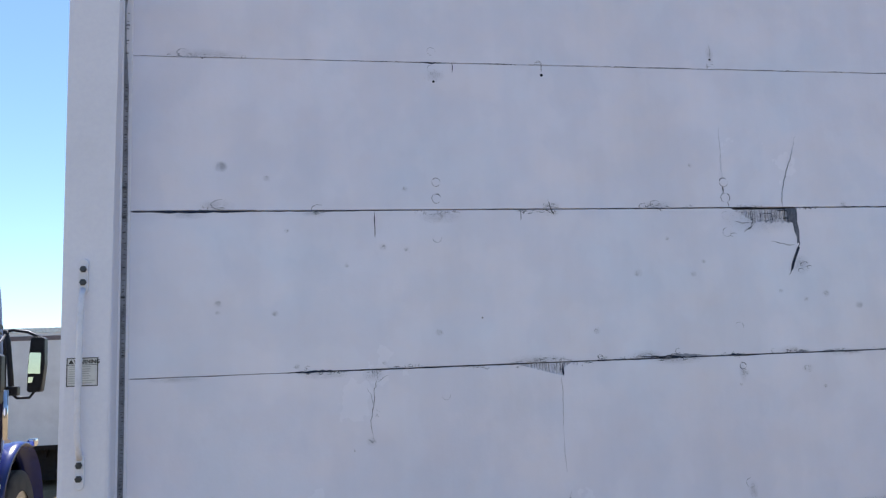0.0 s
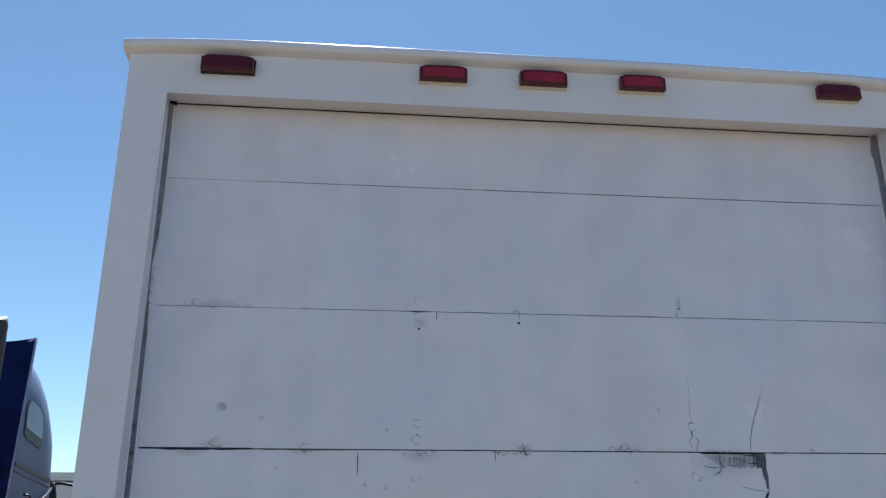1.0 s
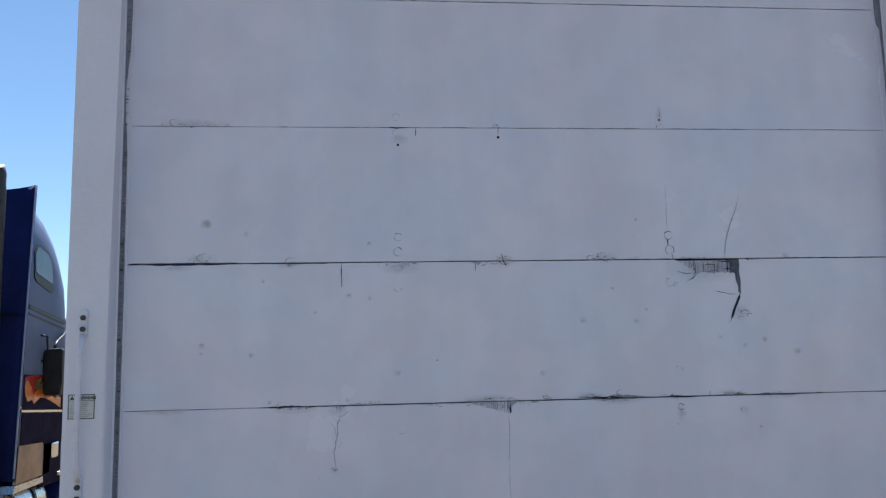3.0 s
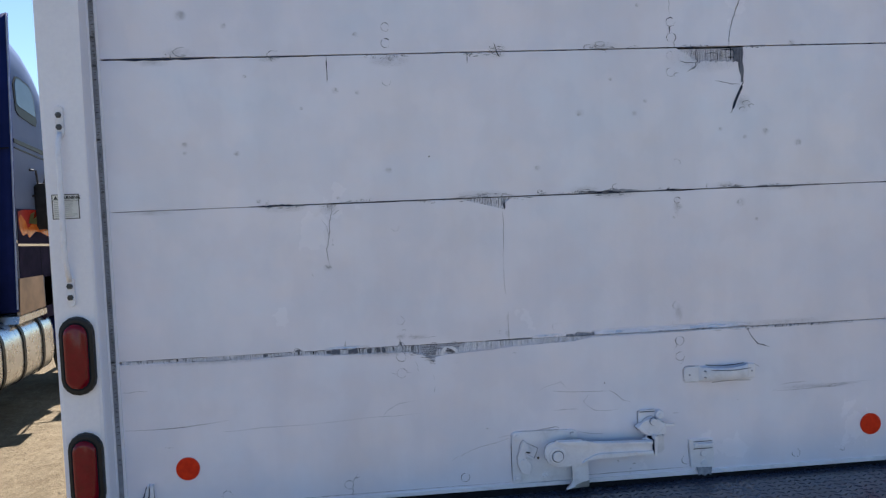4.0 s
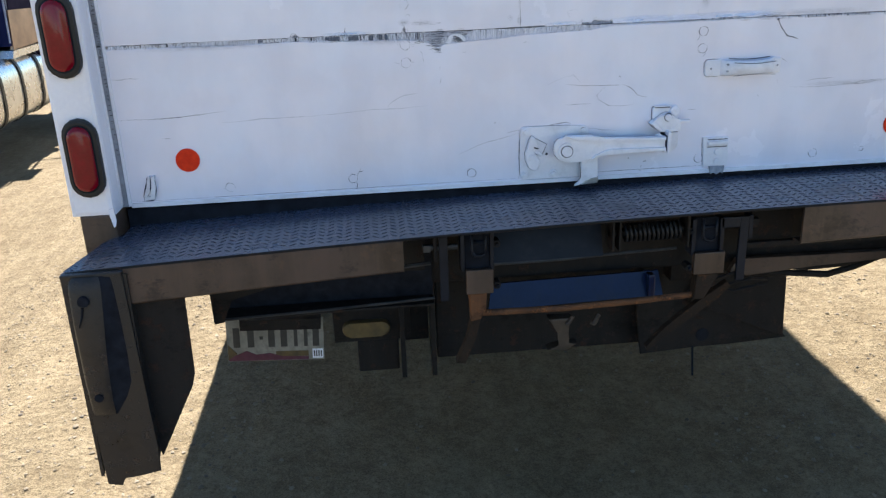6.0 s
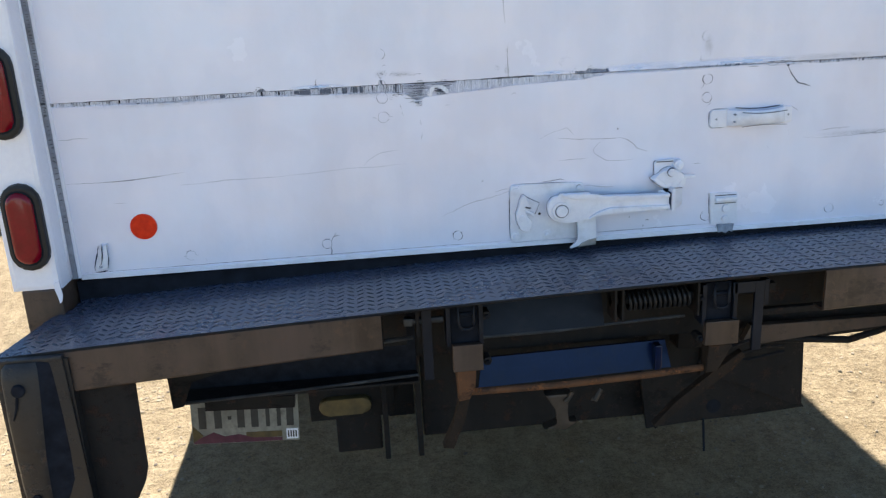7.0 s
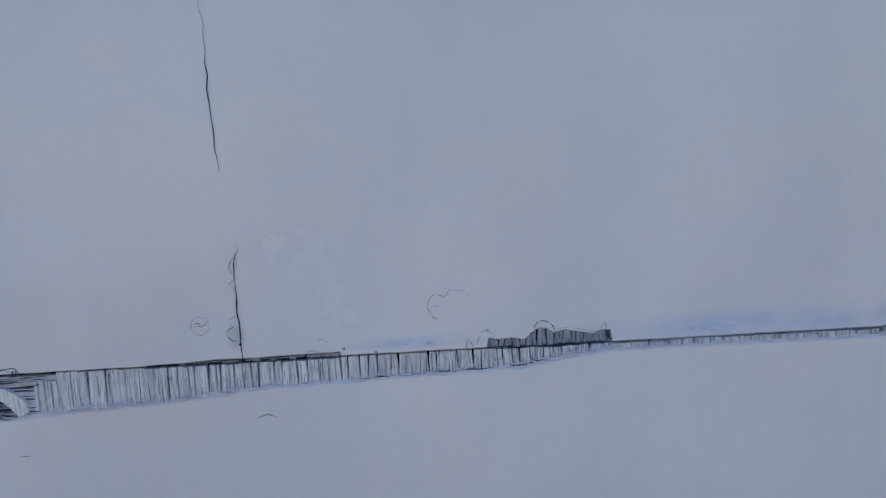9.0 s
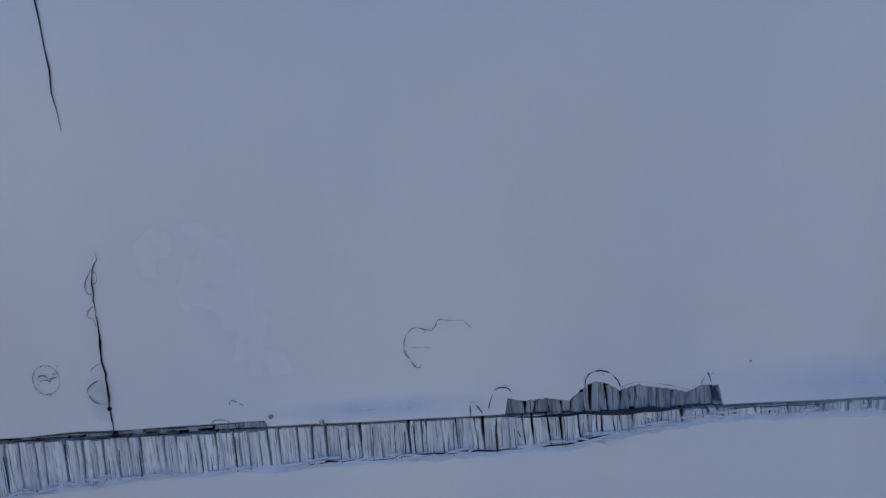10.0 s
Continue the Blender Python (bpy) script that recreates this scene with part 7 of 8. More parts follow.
    for x in (-1.12, 0.88):
        wheel(truck, x, 5.0, 0.44, 0.44, 0.24)


def wheel(parent, x0, y, z, radius, width):
    """A tyre with grooves, on a dished rim; its axle lies along x."""
    bm = bmesh.new()
    profile = [(0.0, 0.58), (0.02, 0.9), (0.1, 0.985), (0.22, 1.0), (0.23, 0.975), (0.26, 0.975), (0.27, 1.0), (0.73, 1.0), (0.74, 0.975), (0.77, 0.975), (0.78, 1.0), (0.9, 0.985), (0.98, 0.9), (1.0, 0.58)]
    n = 36
    rings = [[bm.verts.new((x0 + width * u, y + radius * r * math.cos(2 * math.pi * k / n), z + radius * r * math.sin(2 * math.pi * k / n))) for k in range(n)] for u, r in profile]
    for a, b in zip(rings, rings[1:]):
        for k in range(n):
            bm.faces.new((a[k], a[(k + 1) % n], b[(k + 1) % n], b[k]))
    ob = part("wheel", bm, TYRE, parent, "", True)
    bm = bmesh.new()
    rim = [(0.06, 0.6), (0.12, 0.52), (0.3, 0.48), (0.34, 0.2), (0.2, 0.16), (0.2, 0.02)]
    for flip in (0, 1):
        rings = [[bm.verts.new((x0 + width * (1 - u if flip else u), y + radius * r * math.cos(2 * math.pi * k / n), z + radius * r * math.sin(2 * math.pi * k / n))) for k in range(n)] for u, r in rim]
        for a, b in zip(rings, rings[1:]):
            for k in range(n):
                bm.faces.new((a[k], a[(k + 1) % n], b[(k + 1) % n], b[k]))
    part("rim", bm, GALVANISED, ob, "", True)
    return ob


build_underside()


def build_plate():
    y = 0.15
    ob = part("licence_plate", blocked(-0.148, 0.148, -0.002, 0.002, -0.072, 0.072, 0.001), PLATE, None, "dusty pale licence plate with bars")
    ob.parent = truck
    ob.matrix_local = pose(-0.84, y, 0.562, 0, 3.0, 0)
    yf = -0.0025
    for i, x in enumerate((-0.118, -0.075, -0.012, 0.026, 0.062, 0.093, 0.124)):
        w = 0.02 if i not in (4, 5) else 0.011
        part("character_bar", blocked(x - w / 2, x + w / 2, yf - 0.0012, yf + 0.001, -0.024, 0.042), LABEL_BLACK, ob)
    part("dash", blocked(-0.048, -0.038, yf - 0.0012, yf + 0.001, 0.002, 0.012), LABEL_BLACK, ob)
    bm = bmesh.new()
    hills = [(-0.146, -0.07), (0.1, -0.07), (0.1, -0.06), (0.02, -0.057), (-0.02, -0.045), (-0.06, -0.05), (-0.09, -0.036), (-0.12, -0.05), (-0.146, -0.046)]
    plate(bm, hills, yf - 0.0008, yf + 0.001)
    part("hill_band", bm, PLUM, ob)
    part("yellow_band", blocked(0.0, 0.1, yf - 0.0007, yf + 0.001, -0.058, -0.04), AMBER, ob)
    part("yellow_band", plate(bmesh.new(), [(-0.147, -0.066), (-0.118, -0.046), (-0.146, -0.014)], yf - 0.0012, yf + 0.001), AMBER, ob)
    part("sticker", blocked(0.112, 0.145, yf - 0.0014, yf + 0.001, -0.066, -0.034), FRAME_WHITE, ob)
    for k in range(4):
        part("sticker_bar", blocked(0.116 + 0.007 * k, 0.12 + 0.007 * k, yf - 0.0022, yf, -0.06, -0.04), LABEL_BLACK, ob)
    part("plate_shade", blocked(-0.1, 0.142, -0.04, -0.004, 0.05, 0.085), CHASSIS, ob, "dirty bracket over the plate")


PLUM = surface("plum_ink", (0.06, 0.012, 0.03), (0.1, 0.025, 0.05), 40, 0.5)
build_plate()


# ---- the blue tractor unit parked alongside ----
BLUE = surface("deep_blue_lacquer", (0.008, 0.015, 0.085), (0.014, 0.024, 0.13), 4, 0.22, 0.06, bump=0.02, coat=0.15, specular=0.4)
FAIRING = surface("faded_navy_fairing", (0.008, 0.014, 0.07), (0.014, 0.022, 0.105), 3, 0.6, 0.08, bump=0.03, specular=0.08)
DARK_SIDE = surface("dark_plum_side", (0.012, 0.01, 0.026), (0.028, 0.022, 0.045), 5, 0.85, 0.06, bump=0.02, specular=0.06)
SILVER = surface("silver_blue_lacquer", (0.13, 0.175, 0.285), (0.17, 0.22, 0.34), 2, 0.6, 0.05, bump=0.02, specular=0.1)
# pale blue that paints the glint along the fairing's edge
BLUE_EDGE = surface("blue_edge_glint", (0.2, 0.23, 0.34), (0.34, 0.38, 0.5), 9, 0.3, 0.05, bump=0.05)
# brown of the reflected sand is put into the metal's colour
POLISHED = surface("sand_tinted_polished_panel", (0.16, 0.115, 0.1), (0.36, 0.25, 0.19), 3.5, 0.36, 0.1, metal=0.9, bump=0.05)
OLIVE = surface("olive_flame_paint", (0.1, 0.1, 0.03), (0.16, 0.15, 0.05), 12, 0.3, 0.05)
MIRROR_GLASS = surface("mirror_glass", (0.4, 0.45, 0.41), (0.46, 0.5, 0.46), 3, 0.05, 0.02, metal=1.0, bump=0.0)
CHROME = surface("chrome", (0.6, 0.6, 0.62), (0.75, 0.75, 0.77), 8, 0.12, 0.05, metal=1.0, bump=0.03)
ALUMINIUM = surface("brushed_aluminium", (0.55, 0.55, 0.55), (0.72, 0.72, 0.72), 7, 0.28, 0.08, metal=0.9, bump=0.08)
# sky reflection is painted as a blue base colour of the glass
CAB_GLASS = surface("sky_tinted_cab_glass", (0.07, 0.11, 0.19), (0.1, 0.15, 0.24), 3, 0.2, 0.02, specular=0.4)
FLAME = surface("orange_flame_paint", (0.5, 0.1, 0.015), (0.75, 0.22, 0.03), 12, 0.25, 0.05)
FLAME_RED = surface("red_flame_paint", (0.3, 0.02, 0.015), (0.45, 0.04, 0.02), 12, 0.25, 0.05)
STACK = surface("sooty_stack_guard", (0.02, 0.02, 0.018), (0.06, 0.055, 0.045), 12, 0.6, 0.1)

semi = thing("tractor_unit", -4.1, 6.9, -0.3, 0, "dark blue semi tractor with sleeper cab and polished fuel tank", "truck")


def tank_point(angle, radius, y, z):
    """A point of the tank's rounded, flat-sided section."""
    c, s = math.cos(angle), math.sin(angle)
    return (-0.32 + radius * math.copysign(abs(c) ** 0.5, c), y, z + radius * math.copysign(abs(s) ** 0.6, s))


def turned_glass(bm, outline):
    """Mirror glass in its housing, turned outwards."""
    near = [bm.verts.new((x, 1.528 + 0.24 * (x - 0.19), z)) for x, z in outline]
    far = [bm.verts.new((x, 1.563, z)) for x, z in outline]
    bm.faces.new(near)
    bm.faces.new(far[::-1])
    for i in range(4):
        bm.faces.new((near[i], far[i], far[(i + 1) % 4], near[(i + 1) % 4]))


def build_tractor():
    # sleeper and cab shell: cross sections along the vehicle, its rounded roof falling forwards
    profile = ((0.1, 4.2), (0.3, 4.17), (0.55, 4.08), (0.82, 3.92), (1.06, 3.73), (1.26, 3.54), (1.36, 3.32), (1.43, 3.04), (1.5, 2.74), (1.58, 2.34), (1.65, 2.0))
    ys = [0.1] + [0.3 + 0.06 * i for i in range(25)]
    bm = bmesh.new()
    rows = []
    for y in ys:
        top = float(np.interp(y, [q[0] for q in profile], [q[1] for q in profile]))
        inset = 0.0 if y < 0.9 else 0.14 * (y - 0.9) ** 1.5
        half = 1.2 - inset
        side = [(0.0, 1.14), (0.0, top - 0.42), (0.012, top - 0.26), (0.045, top - 0.13), (0.11, top - 0.045), (0.22, top), (0.5, top + 0.02)]
        ring = [(-1.2 + half - q, z) for q, z in side] + [(-1.2 - half + q, z) for q, z in side[::-1]]
        # the rear edge follows the dished fairing
        seat = lambda x, z: -0.055 + 0.24 * (z - 1.17) / 3.1 + 0.09 * (1 - abs(2 * (x + 2.4) / 2.4 - 1) ** 3)
        rows.append([bm.verts.new((x, seat(x, z) if y == 0.1 else y, z)) for x, z in ring])
    m = len(rows[0])
    for a, b in zip(rows, rows[1:]):
        for k in range(m):
            bm.faces.new((a[k], a[(k + 1) % m], b[(k + 1) % m], b[k]))
    bm.faces.new(rows[-1][::-1])
    part("cab", bm, SILVER, semi, "glossy silver-blue sleeper cab", True)
    # rear fairing: raked, with a hollowed upper edge, dished between its sides
    bm = bmesh.new()
    rows = []
    for i in range(25):
        x = -2.4 + 0.1 * i
        u = abs(2 * i / 24 - 1)
        top = 4.29 + 0.05 * u ** 5
        dish = 0.09 * (1 - u ** 3)
        rows.append([bm.verts.new((x, -0.1 + 0.24 * (z - 1.17) / 3.1 + dish, z)) for z in (1.12 + 0.05 * u, 1.9, 2.6, 3.3, top)]
                    + [bm.verts.new((x, -0.05 + 0.24 * (z - 1.17) / 3.1 + dish, z)) for z in (top, 1.12 + 0.05 * u)])
    for a, b in zip(rows, rows[1:]):
        for k in range(7):
            bm.faces.new((a[k], a[(k + 1) % 7], b[(k + 1) % 7], b[k]))
    bm.faces.new(rows[0])
    bm.faces.new(rows[-1][::-1])
    part("rear_fairing", bm, FAIRING, semi, "deep blue dished rear fairing", True)
    part("fairing_edge", rod(bmesh.new(), [(0.004, -0.1 + 0.24 * (z - 1.17) / 3.1, z) for z in (1.2, 2.0, 3.0, 4.3)], 0.011, 6), BLUE_EDGE, semi, "bright edge of the fairing, its glint put into the colour")
    part("fairing_clip", blocked(-0.012, 0.012, -0.03, 0.0, 1.9, 1.93, 0.004), CHROME, semi)
    part("fairing_seam", blocked(-0.9, -0.02, 0.008, 0.09, 2.9, 2.91), GAP_SHADE, semi)
    part("fairing_badge", blocked(-1.0, -0.76, 0.0, 0.09, 2.735, 2.75), ALUMINIUM, semi)
    # exhaust stack behind the cab
    part("exhaust_stack", rod(bmesh.new(), [(-0.295, -0.2, 1.1), (-0.295, -0.2, 4.2), (-0.295, -0.21, 4.38), (-0.295, -0.25, 4.45)], 0.12, 18), STACK, semi, "dark sooty exhaust stack", True)
    # sleeper window, trim and handle on the side
    bm = bmesh.new()
    plate(bm, [(0.17, 3.6), (0.24, 3.68), (0.3, 3.69), (0.57, 3.64), (0.67, 3.58), (0.715, 3.5), (0.77, 3.24), (0.74, 3.19), (0.66, 3.195), (0.27, 3.27), (0.2, 3.32)], -0.02, 0.012, 0.0, "x")
    frame_part = part("sleeper_window", bm, BLACK_RUBBER, semi, "side window in a black rubber surround")
    bm = bmesh.new()
    plate(bm, [(0.2, 3.59), (0.25, 3.655), (0.3, 3.665), (0.57, 3.615), (0.65, 3.56), (0.69, 3.49), (0.735, 3.29), (0.27, 3.365), (0.22, 3.39)], 0.0, 0.016, 0.0, "x")
    part("pane", bm, CAB_GLASS, frame_part, "glass with the reflected sky put into its colour")
    for z0, z1 in ((2.965, 3.01), (2.905, 2.92)):
        bm = bmesh.new()
        plate(bm, [(0.1, z0), (1.2, z0 - 0.12), (1.2, z1 - 0.12), (0.1, z1)], -0.002, 0.01, 0.0, "x")
        part("trim_line", bm, BLACK_RUBBER, semi)
    part("grab_handle", rod(bmesh.new(), [(0.0, 0.47, 2.69), (0.05, 0.53, 2.68), (0.05, 0.6, 2.42), (0.0, 0.52, 2.4)], 0.013, 8), BLACK_RUBBER, semi, "black grab handle", True)
    # painted flames over dark polished panels
    bm = bmesh.new()
    plate(bm, [(0.02, 1.5), (1.3, 1.46), (1.3, 2.0), (0.72, 2.12), (0.72, 2.24), (0.05, 2.26)], 0.001, 0.008, 0.0, "x")
    part("side_panel", bm, DARK_SIDE, semi, "dark plum polished side panel")
    flames = (([(0.07, 2.23), (0.24, 2.25), (0.77, 2.24), (0.72, 2.09), (0.5, 2.0), (0.3, 2.05), (0.12, 2.0), (0.07, 2.1)], FLAME_RED),
              ([(0.07, 2.16), (0.13, 2.2), (0.25, 2.12), (0.3, 2.04), (0.45, 2.1), (0.73, 2.09), (1.0, 2.0), (1.14, 1.98), (1.14, 1.86), (0.9, 1.93), (0.65, 1.99), (0.5, 2.0), (0.33, 1.94), (0.28, 1.99), (0.16, 1.97), (0.09, 2.04)], FLAME),
              ([(0.34, 2.1), (0.4, 2.2), (0.52, 2.22), (0.46, 2.14), (0.62, 2.18), (0.7, 2.14), (0.55, 2.08)], OLIVE))
    for k, (shape, m) in enumerate(flames):
        bm = bmesh.new()
        plate(bm, shape, 0.004, 0.0105 + 0.002 * k, 0.0, "x")
        part("flame_design", bm, m, semi, "orange and red painted flames")
    bm = bmesh.new()
    plate(bm, [(0.0, 1.865), (1.2, 1.805), (1.2, 1.83), (0.0, 1.89)], 0.004, 0.014, 0.0, "x")
    part("bright_strip", bm, CHROME, semi, "thin chrome strip")
    part("panel_gap", blocked(0.004, 0.0095, 0.62, 0.632, 1.5, 1.86), GAP_SHADE, semi)
    # mirror-bright lower panel and step
    bm = bmesh.new()
    plate(bm, [(-0.06, 1.13), (0.66, 1.14), (0.64, 1.5), (-0.02, 1.52)], -0.02, 0.012, 0.0, "x")
    low = part("lower_panel", bm, POLISHED, semi, "polished lower panel with the reflected yard put into its colour")
    bm = bmesh.new()
    plate(bm, [(-0.14, 1.05), (0.66, 1.06), (0.66, 1.125), (-0.1, 1.125)], -0.3, 0.02, 0.0, "x")
    part("skirt", bm, ALUMINIUM, semi, "bright metal skirt")
    part("battery_box", blocked(-0.4, 0.0, 0.68, 1.25, 1.0, 1.5, 0.02), DARK_SIDE, semi)
    part("box_lamp", blocked(0.0, 0.05, 0.86, 1.04, 1.3, 1.48, 0.02), CHROME, semi)
    # fuel tank with straps
    bm = bmesh.new()
    n = 40
    zc, r0 = 0.735, 0.335
    ends = [(-0.86, 0.88), (-0.83, 0.97), (-0.78, 1.0), (0.8, 1.0), (0.86, 0.97), (0.89, 0.86)]
    rings = [[bm.verts.new(tank_point(2 * math.pi * k / n, r0 * r, y, zc)) for k in range(n)] for y, r in ends]
    for a, b in zip(rings, rings[1:]):
        for k in range(n):
            bm.faces.new((a[k], a[(k + 1) % n], b[(k + 1) % n], b[k]))
    bm.faces.new(rings[0])
    bm.faces.new(rings[-1][::-1])
    tank = part("fuel_tank", bm, ALUMINIUM, semi, "round polished aluminium fuel tank", True)
    for y in (-0.55, -0.03, 0.5):
        bm = bmesh.new()
        inner = [(r0 + 0.004, y - 0.03), (r0 + 0.012, y - 0.028), (r0 + 0.012, y + 0.028), (r0 + 0.004, y + 0.03)]
        loops = [[bm.verts.new(tank_point(2 * math.pi * k / 40, q, yy, zc)) for q, yy in inner] for k in range(40)]
        for k in range(40):
            a, b = loops[k], loops[(k + 1) % 40]
            for i in range(3):
                bm.faces.new((a[i], a[i + 1], b[i + 1], b[i]))
        part("tank_strap", bm, BLACK_RUBBER, tank, "black tank strap")
    for y, z in ((0.68, 0.86), (0.72, 0.84), (0.68, 0.62)):
        part("rivet_head", blocked(-0.01, 0.012, y, y + 0.012, z, z + 0.012, 0.003), BLACK_RUBBER, tank)
    # chassis, guards and wheels
    for x in (-1.65, -0.85):
        part("frame_rail", blocked(x, x + 0.1, -4.2, 3.6, 0.75, 1.0), CHASSIS, semi)
    for y in (-1.9, -3.2):
        for x in (-0.32, -0.66, -2.02, -2.36):
            wheel(semi, x, y, 0.5, 0.5, 0.28)
    bm = bmesh.new()
    plate(bm, [(-0.98, 0.5), (-0.93, 0.5), (-0.93, 1.12), (-0.98, 1.05)], -0.64, -0.01, 0.0, "x")
    part("tank_guard", bm, BLACK_RUBBER, semi, "black guard at the tank's end")
    # hood, fenders, steering wheels and mirrors
    bm = bmesh.new()
    rows = []
    for y, half, top in ((1.6, 0.95, 2.0), (2.2, 0.88, 1.9), (2.9, 0.8, 1.75), (3.3, 0.7, 1.55)):
        ring = [(-1.2 + half, 0.9), (-1.2 + half, top - 0.25), (-1.2 + half - 0.2, top), (-1.2 - half + 0.2, top), (-1.2 - half, top - 0.25), (-1.2 - half, 0.9)]
        rows.append([bm.verts.new((x, y, z)) for x, z in ring])
    for a, b in zip(rows, rows[1:]):
        for k in range(6):
            bm.faces.new((a[k], a[(k + 1) % 6], b[(k + 1) % 6], b[k]))
    bm.faces.new(rows[0])
    bm.faces.new(rows[-1][::-1])
    part("hood", bm, BLUE, semi, "deep blue hood")
    for x0, x1 in ((-0.44, 0.06), (-2.46, -1.96)):
        bm = bmesh.new()
        span = [0.02 + (math.pi - 0.04) * i / 18 for i in range(19)]
        lip = [(0.765, 0.0), (0.79, 0.02), (0.8, 0.1), (0.76, 0.42), (0.74, 0.46)]
        rows = [[bm.verts.new((x1 - d if x0 > -1 else x0 + d, 2.0 + q * math.cos(a), 0.6 + 1.18 * q * math.sin(a))) for q, d in lip] for a in span]
        for a, b in zip(rows, rows[1:]):
            for k in range(5):
                bm.faces.new((a[k], a[(k + 1) % 5], b[(k + 1) % 5], b[k]))
        part("fender", bm, BLUE, semi, "glossy deep blue front fender", True)
    for x in (-0.27, -2.41):
        wheel(semi, x, 2.05, 0.6, 0.6, 0.28)
    part("cab_step", blocked(-0.3, 0.02, 1.15, 1.3, 1.07, 1.12, 0.012), ALUMINIUM, semi, "bright metal cab step")
    part("fender_lamp", blocked(-0.06, 0.04, 2.42, 2.56, 1.44, 1.54, 0.03, 3), CHROME, semi, "bright lamp on the fender")
    mast = part("mirror_mast", rod(bmesh.new(), [(-0.09, 1.58, 2.86), (-0.06, 1.6, 2.72), (-0.02, 1.6, 2.35), (0.0, 1.6, 2.1)], 0.034, 10), BLACK_RUBBER, semi, "black mirror mast", True)
    part("mast_clamp", blocked(-0.07, 0.08, 1.54, 1.66, 2.09, 2.2, 0.02, 3), BLACK_RUBBER, mast)
    part("mirror_arm", rod(bmesh.new(), [(-0.12, 1.58, 2.83), (0.0, 1.6, 2.86), (0.16, 1.6, 2.83), (0.28, 1.6, 2.77), (0.31, 1.6, 2.7)], 0.018, 8), BLACK_RUBBER, mast, "", True)
    part("mirror_arm", rod(bmesh.new(), [(0.0, 1.6, 2.12), (0.06, 1.6, 2.06), (0.2, 1.6, 2.06), (0.25, 1.6, 2.13)], 0.016, 8), BLACK_RUBBER, mast, "", True)
    bm = bmesh.new()
    plate(bm, [(0.2, 2.755), (0.235, 2.772), (0.335, 2.768), (0.36, 2.745), (0.366, 2.44), (0.335, 2.14), (0.315, 2.122), (0.195, 2.12), (0.172, 2.14), (0.182, 2.44)], 1.56, 1.68, 0.02)
    mirror = part("door_mirror", bm, BLACK_RUBBER, mast, "tall black door mirror")
    bm = bmesh.new()
    turned_glass(bm, [(0.205, 2.585), (0.322, 2.58), (0.318, 2.335), (0.19, 2.34)])
    part("mirror_glass", bm, MIRROR_GLASS, mast, "mirror glass")
    bm = bmesh.new()
    turned_glass(bm, [(0.2, 2.3), (0.25, 2.3), (0.24, 2.235), (0.195, 2.23)])
    part("mirror_glass", bm, MIRROR_GLASS, mast, "small round-view mirror glass")
    bm = bmesh.new()
    plate(bm, [(0.0, 2.5), (0.03, 2.54), (0.19, 2.545), (0.215, 2.52), (0.22, 2.2), (0.2, 2.02), (0.03, 2.02), (0.005, 2.06)], 0.56, 0.68, 0.02)
    near = part("door_mirror", bm, BLACK_RUBBER, semi, "tall black door mirror")
    part("mirror_arm", rod(bmesh.new(), [(0.1, 0.62, 2.54), (0.08, 0.75, 2.62), (0.0, 1.2, 2.72), (-0.08, 1.55, 2.8)], 0.016, 8), BLACK_RUBBER, near, "", True)
    part("mirror_arm", rod(bmesh.new(), [(0.1, 0.62, 2.04), (0.07, 0.8, 2.0), (0.0, 1.3, 2.05), (0.0, 1.58, 2.12)], 0.016, 8), BLACK_RUBBER, near, "", True)
    part("door_pillar", rod(bmesh.new(), [(-0.1, 1.42, 2.92), (-0.07, 1.5, 2.6), (-0.07, 1.52, 2.1), (-0.06, 1.5, 1.6)], 0.035, 8), BLACK_RUBBER, semi)
    part("stack_guard", rod(bmesh.new(), [(0.0, 1.36, 1.6), (0.0, 1.34, 2.16)], 0.05, 12), CHROME, semi, "bright chrome intake stub", True)


build_tractor()


# ---- other vehicles in the yard ----
def box_trailer(name, x, y, z, width, length, floor, top, paint, label):
    ob = thing(name, x, y, z, 0, label, "trailer")
    bm = blocked(0, width, 0, length, floor, top, 0.02)
    body = part("body", bm, paint, ob)
    for k in range(int(length / 1.2) + 1):
        for sx in (-0.006, width - 0.002):
            part("side_rib", blocked(sx, sx + 0.008, 0.05 + 1.2 * k, 0.09 + 1.2 * k, floor + 0.05, top - 0.05), paint, ob)
    part("top_rail", blocked(-0.012, width + 0.012, -0.012, length, top - 0.1, top + 0.01, 0.004), GALVANISED, ob, "grey metal top rail")
    # brown strip drawn as the shadow line below the top rail
    part("rail_shadow", blocked(-0.008, width + 0.008, -0.009, length, top - 0.27, top - 0.17, 0.004), RAIL_SHADE, ob, "dull brown strip put in as shade under the roof edge")
    part("bottom_rail", blocked(-0.01, width + 0.01, -0.01, length, floor - 0.06, floor + 0.04, 0.004), CHASSIS, ob)
    for wy in (1.0, 2.2, length - 1.4):
        for wx in (0.02, width - 0.3):
            wheel(ob, wx, wy, 0.48, 0.48, 0.28)
    # dark sheet added in place of the shade below the floor
    part("underbody_shade", blocked(0.1, width - 0.1, 0.3, 0.4, 0.12, floor - 0.05), CHASSIS, ob, "dark sheet put in for the shade under the trailer")
    for rx in (0.7, width - 0.8):
        part("frame_rail", blocked(rx, rx + 0.1, 0.2, length - 0.2, floor - 0.25, floor - 0.06), CHASSIS, ob)
    return ob


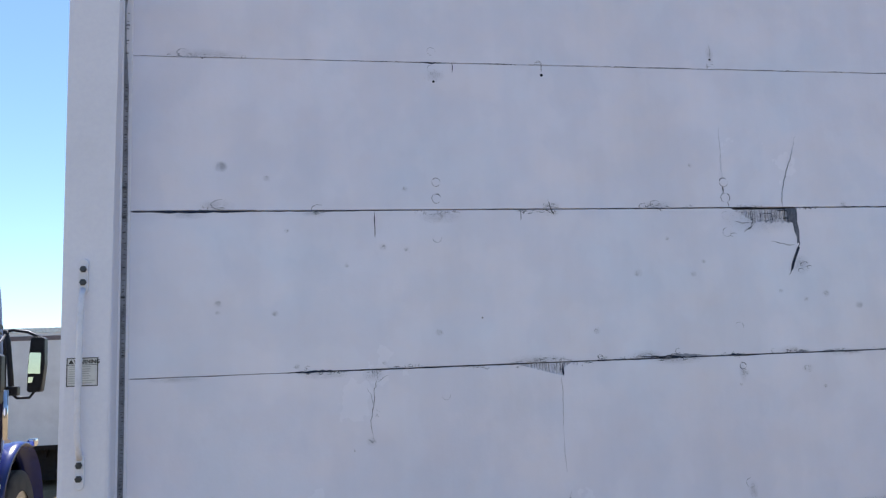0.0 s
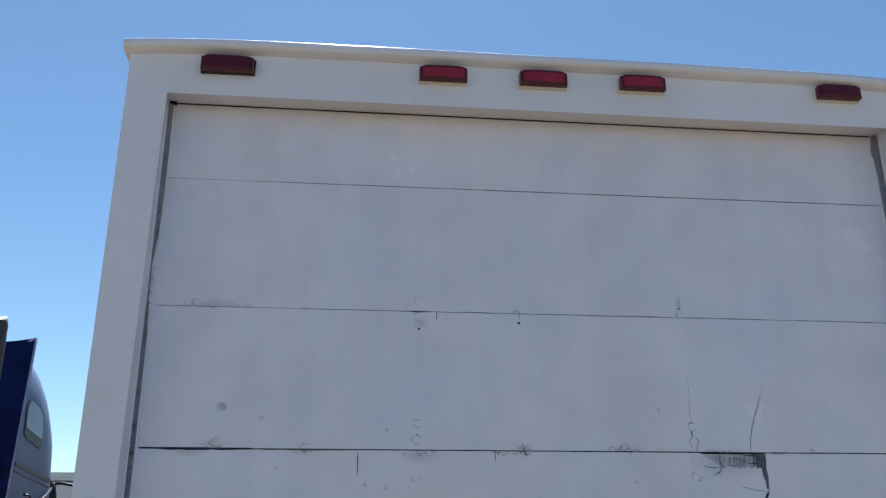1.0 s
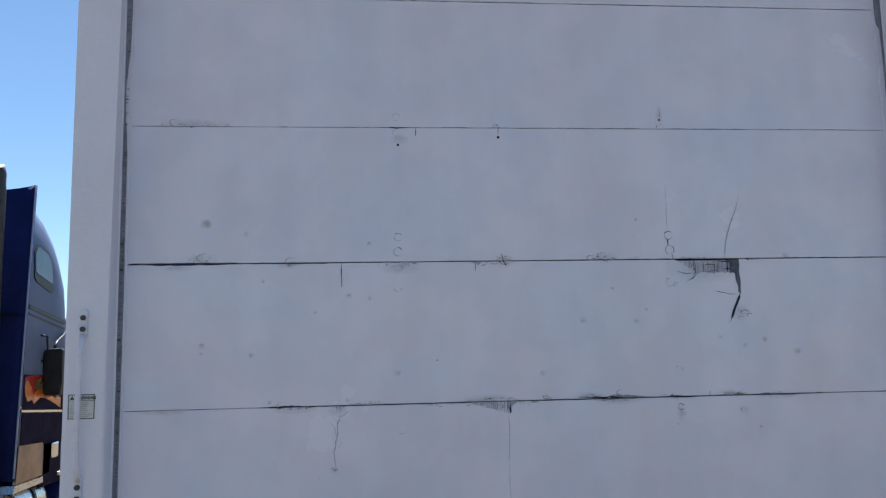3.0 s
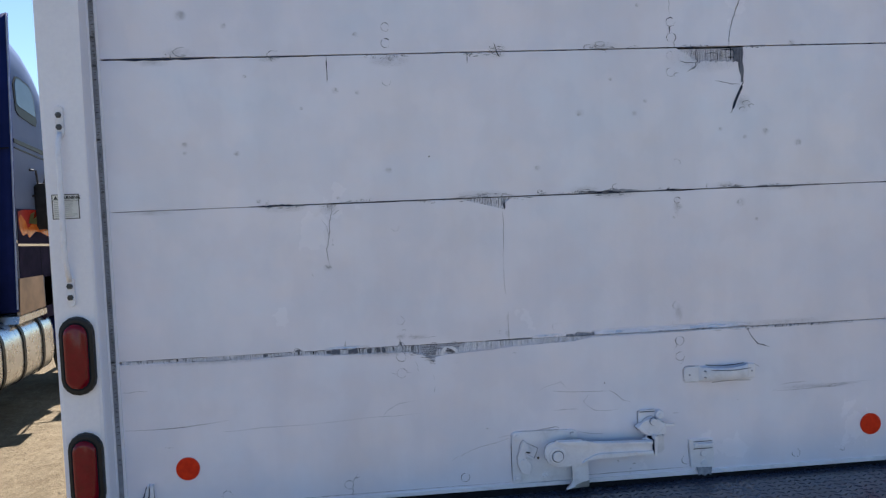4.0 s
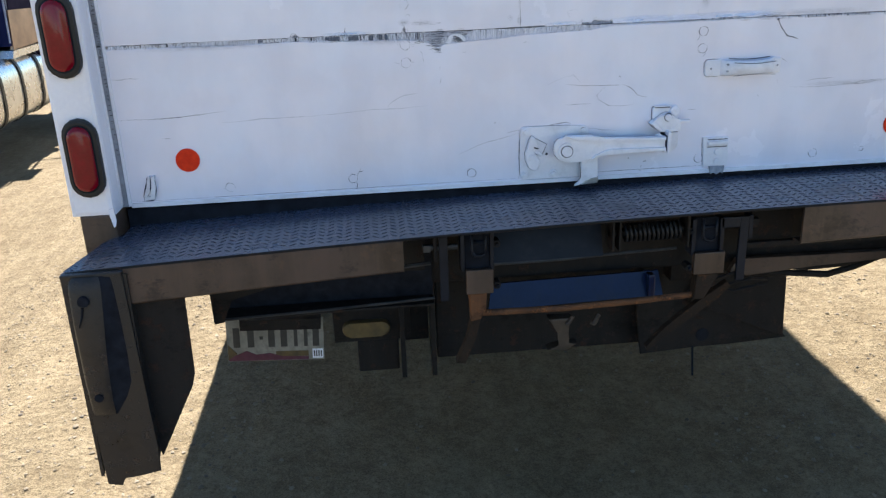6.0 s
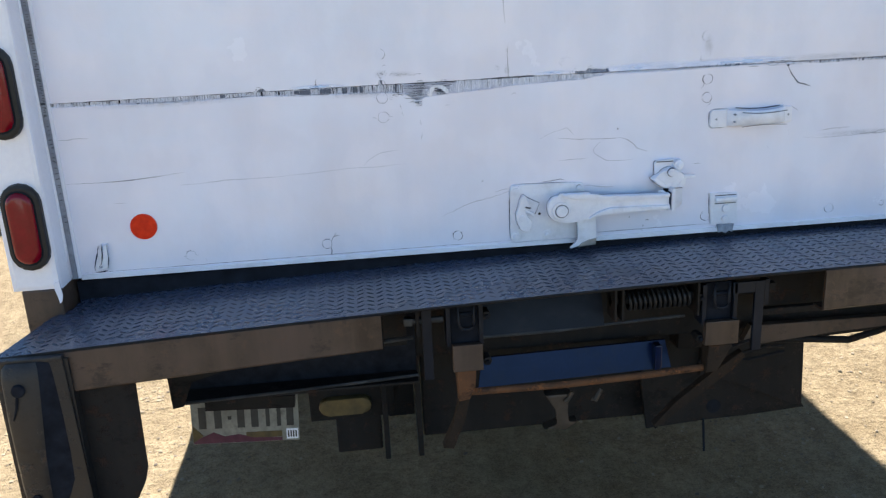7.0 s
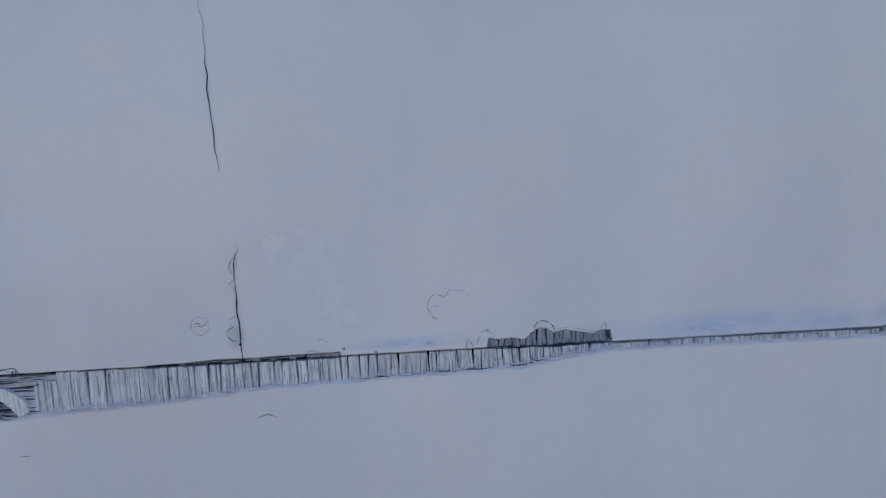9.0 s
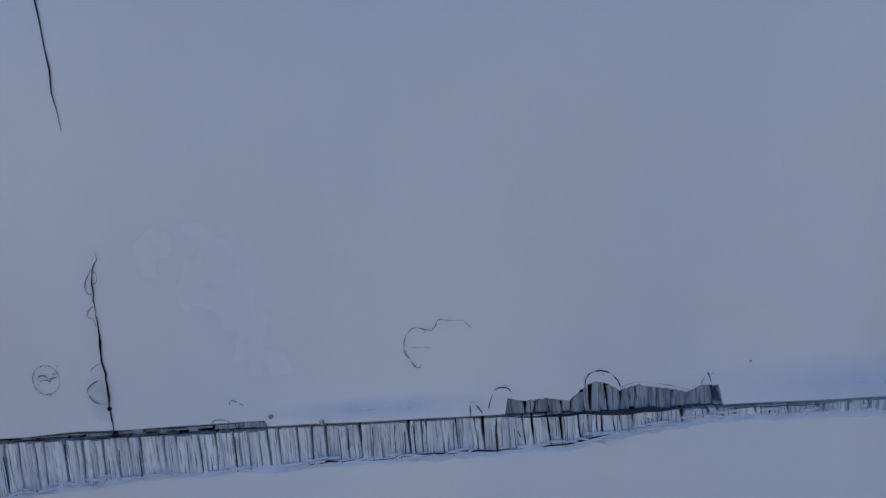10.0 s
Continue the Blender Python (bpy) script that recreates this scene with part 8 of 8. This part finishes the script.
RAIL_SHADE = surface("rail_shade_brown", (0.11, 0.09, 0.1), (0.17, 0.145, 0.15), 6, 0.6, 0.1, bump=0.1)
OLD_WHITE = surface("chalky_white_panel", (0.6, 0.61, 0.62), (0.74, 0.75, 0.76), 2, 0.5, 0.1, bump=0.05, dirt=(0.4, 0.38, 0.34), dirt_amount=0.3, dirt_scale=1.2)
GREY_PANEL = surface("grey_panel", (0.16, 0.18, 0.2), (0.24, 0.26, 0.28), 2, 0.5, 0.1, bump=0.05)
box_trailer("cargo_trailer", -8.7, 18.0, -0.3, 3.0, 6.0, 0.86, 3.5, OLD_WHITE, "chalky white cargo trailer beyond the tractor")
box_trailer("semi_trailer", 3.1, 2.45, 0, 2.55, 10.0, 1.2, 4.21, GREY_PANEL, "tall grey trailer with a metal top rail")


# ---- stones lying in the dirt ----
def build_stones():
    rng = random.Random(77)
    verts, faces = [], []
    base = bmesh.new()
    bmesh.ops.create_icosphere(base, subdivisions=1, radius=1.0)
    bv = [v.co.copy() for v in base.verts]
    bf = [[v.index for v in f.verts] for f in base.faces]
    base.free()
    for i in range(15500):
        if i < 2200:
            x, y = rng.uniform(-4.6, -1.1), rng.uniform(-1.0, 8.0)
        elif i < 9500:
            x, y = rng.uniform(-2.6, -1.0), rng.uniform(-0.4, 3.0)
        elif i < 14200:
            x, y = rng.uniform(0.6, 2.2), rng.uniform(0.0, 3.0)
        else:
            x, y = rng.uniform(-1.3, 1.4), rng.uniform(-0.6, 2.0)
        s = 0.0016 + 0.0075 * rng.random() ** 5 + (0.008 if rng.random() < 0.003 else 0)
        turn = rng.uniform(0, 6.3)
        k = len(verts)
        sx, sy, sz = s * rng.uniform(0.7, 1.4), s * rng.uniform(0.7, 1.3), s * rng.uniform(0.4, 0.8)
        z = ground_height(x, y)
        for v in bv:
            j = 1 + 0.25 * rng.uniform(-1, 1)
            px, py = v.x * sx * j, v.y * sy * j
            verts.append((x + px * math.cos(turn) - py * math.sin(turn), y + px * math.sin(turn) + py * math.cos(turn), z + v.z * sz + sz * 0.35))
        faces += [[k + q for q in f] for f in bf]
    me = bpy.data.meshes.new("gravel")
    me.from_pydata(verts, [], faces)
    me.materials.append(STONE)
    tagged(new("gravel", me), "scattered pale grit and small stones", "gravel", kind="stuff")


def stone_material():
    m, t, p, c = material("pale_stone")
    g = t.nodes.new("ShaderNodeNewGeometry")
    link(t, ramp(t, g.outputs["Random Per Island"], [(0.0, (0.104, 0.080, 0.050)), (0.5, (0.176, 0.140, 0.090)), (0.85, (0.216, 0.176, 0.120)), (1.0, (0.064, 0.050, 0.036))]), p.inputs["Base Color"])
    p.inputs["Roughness"].default_value = 0.9
    return m


STONE = stone_material()
build_stones()
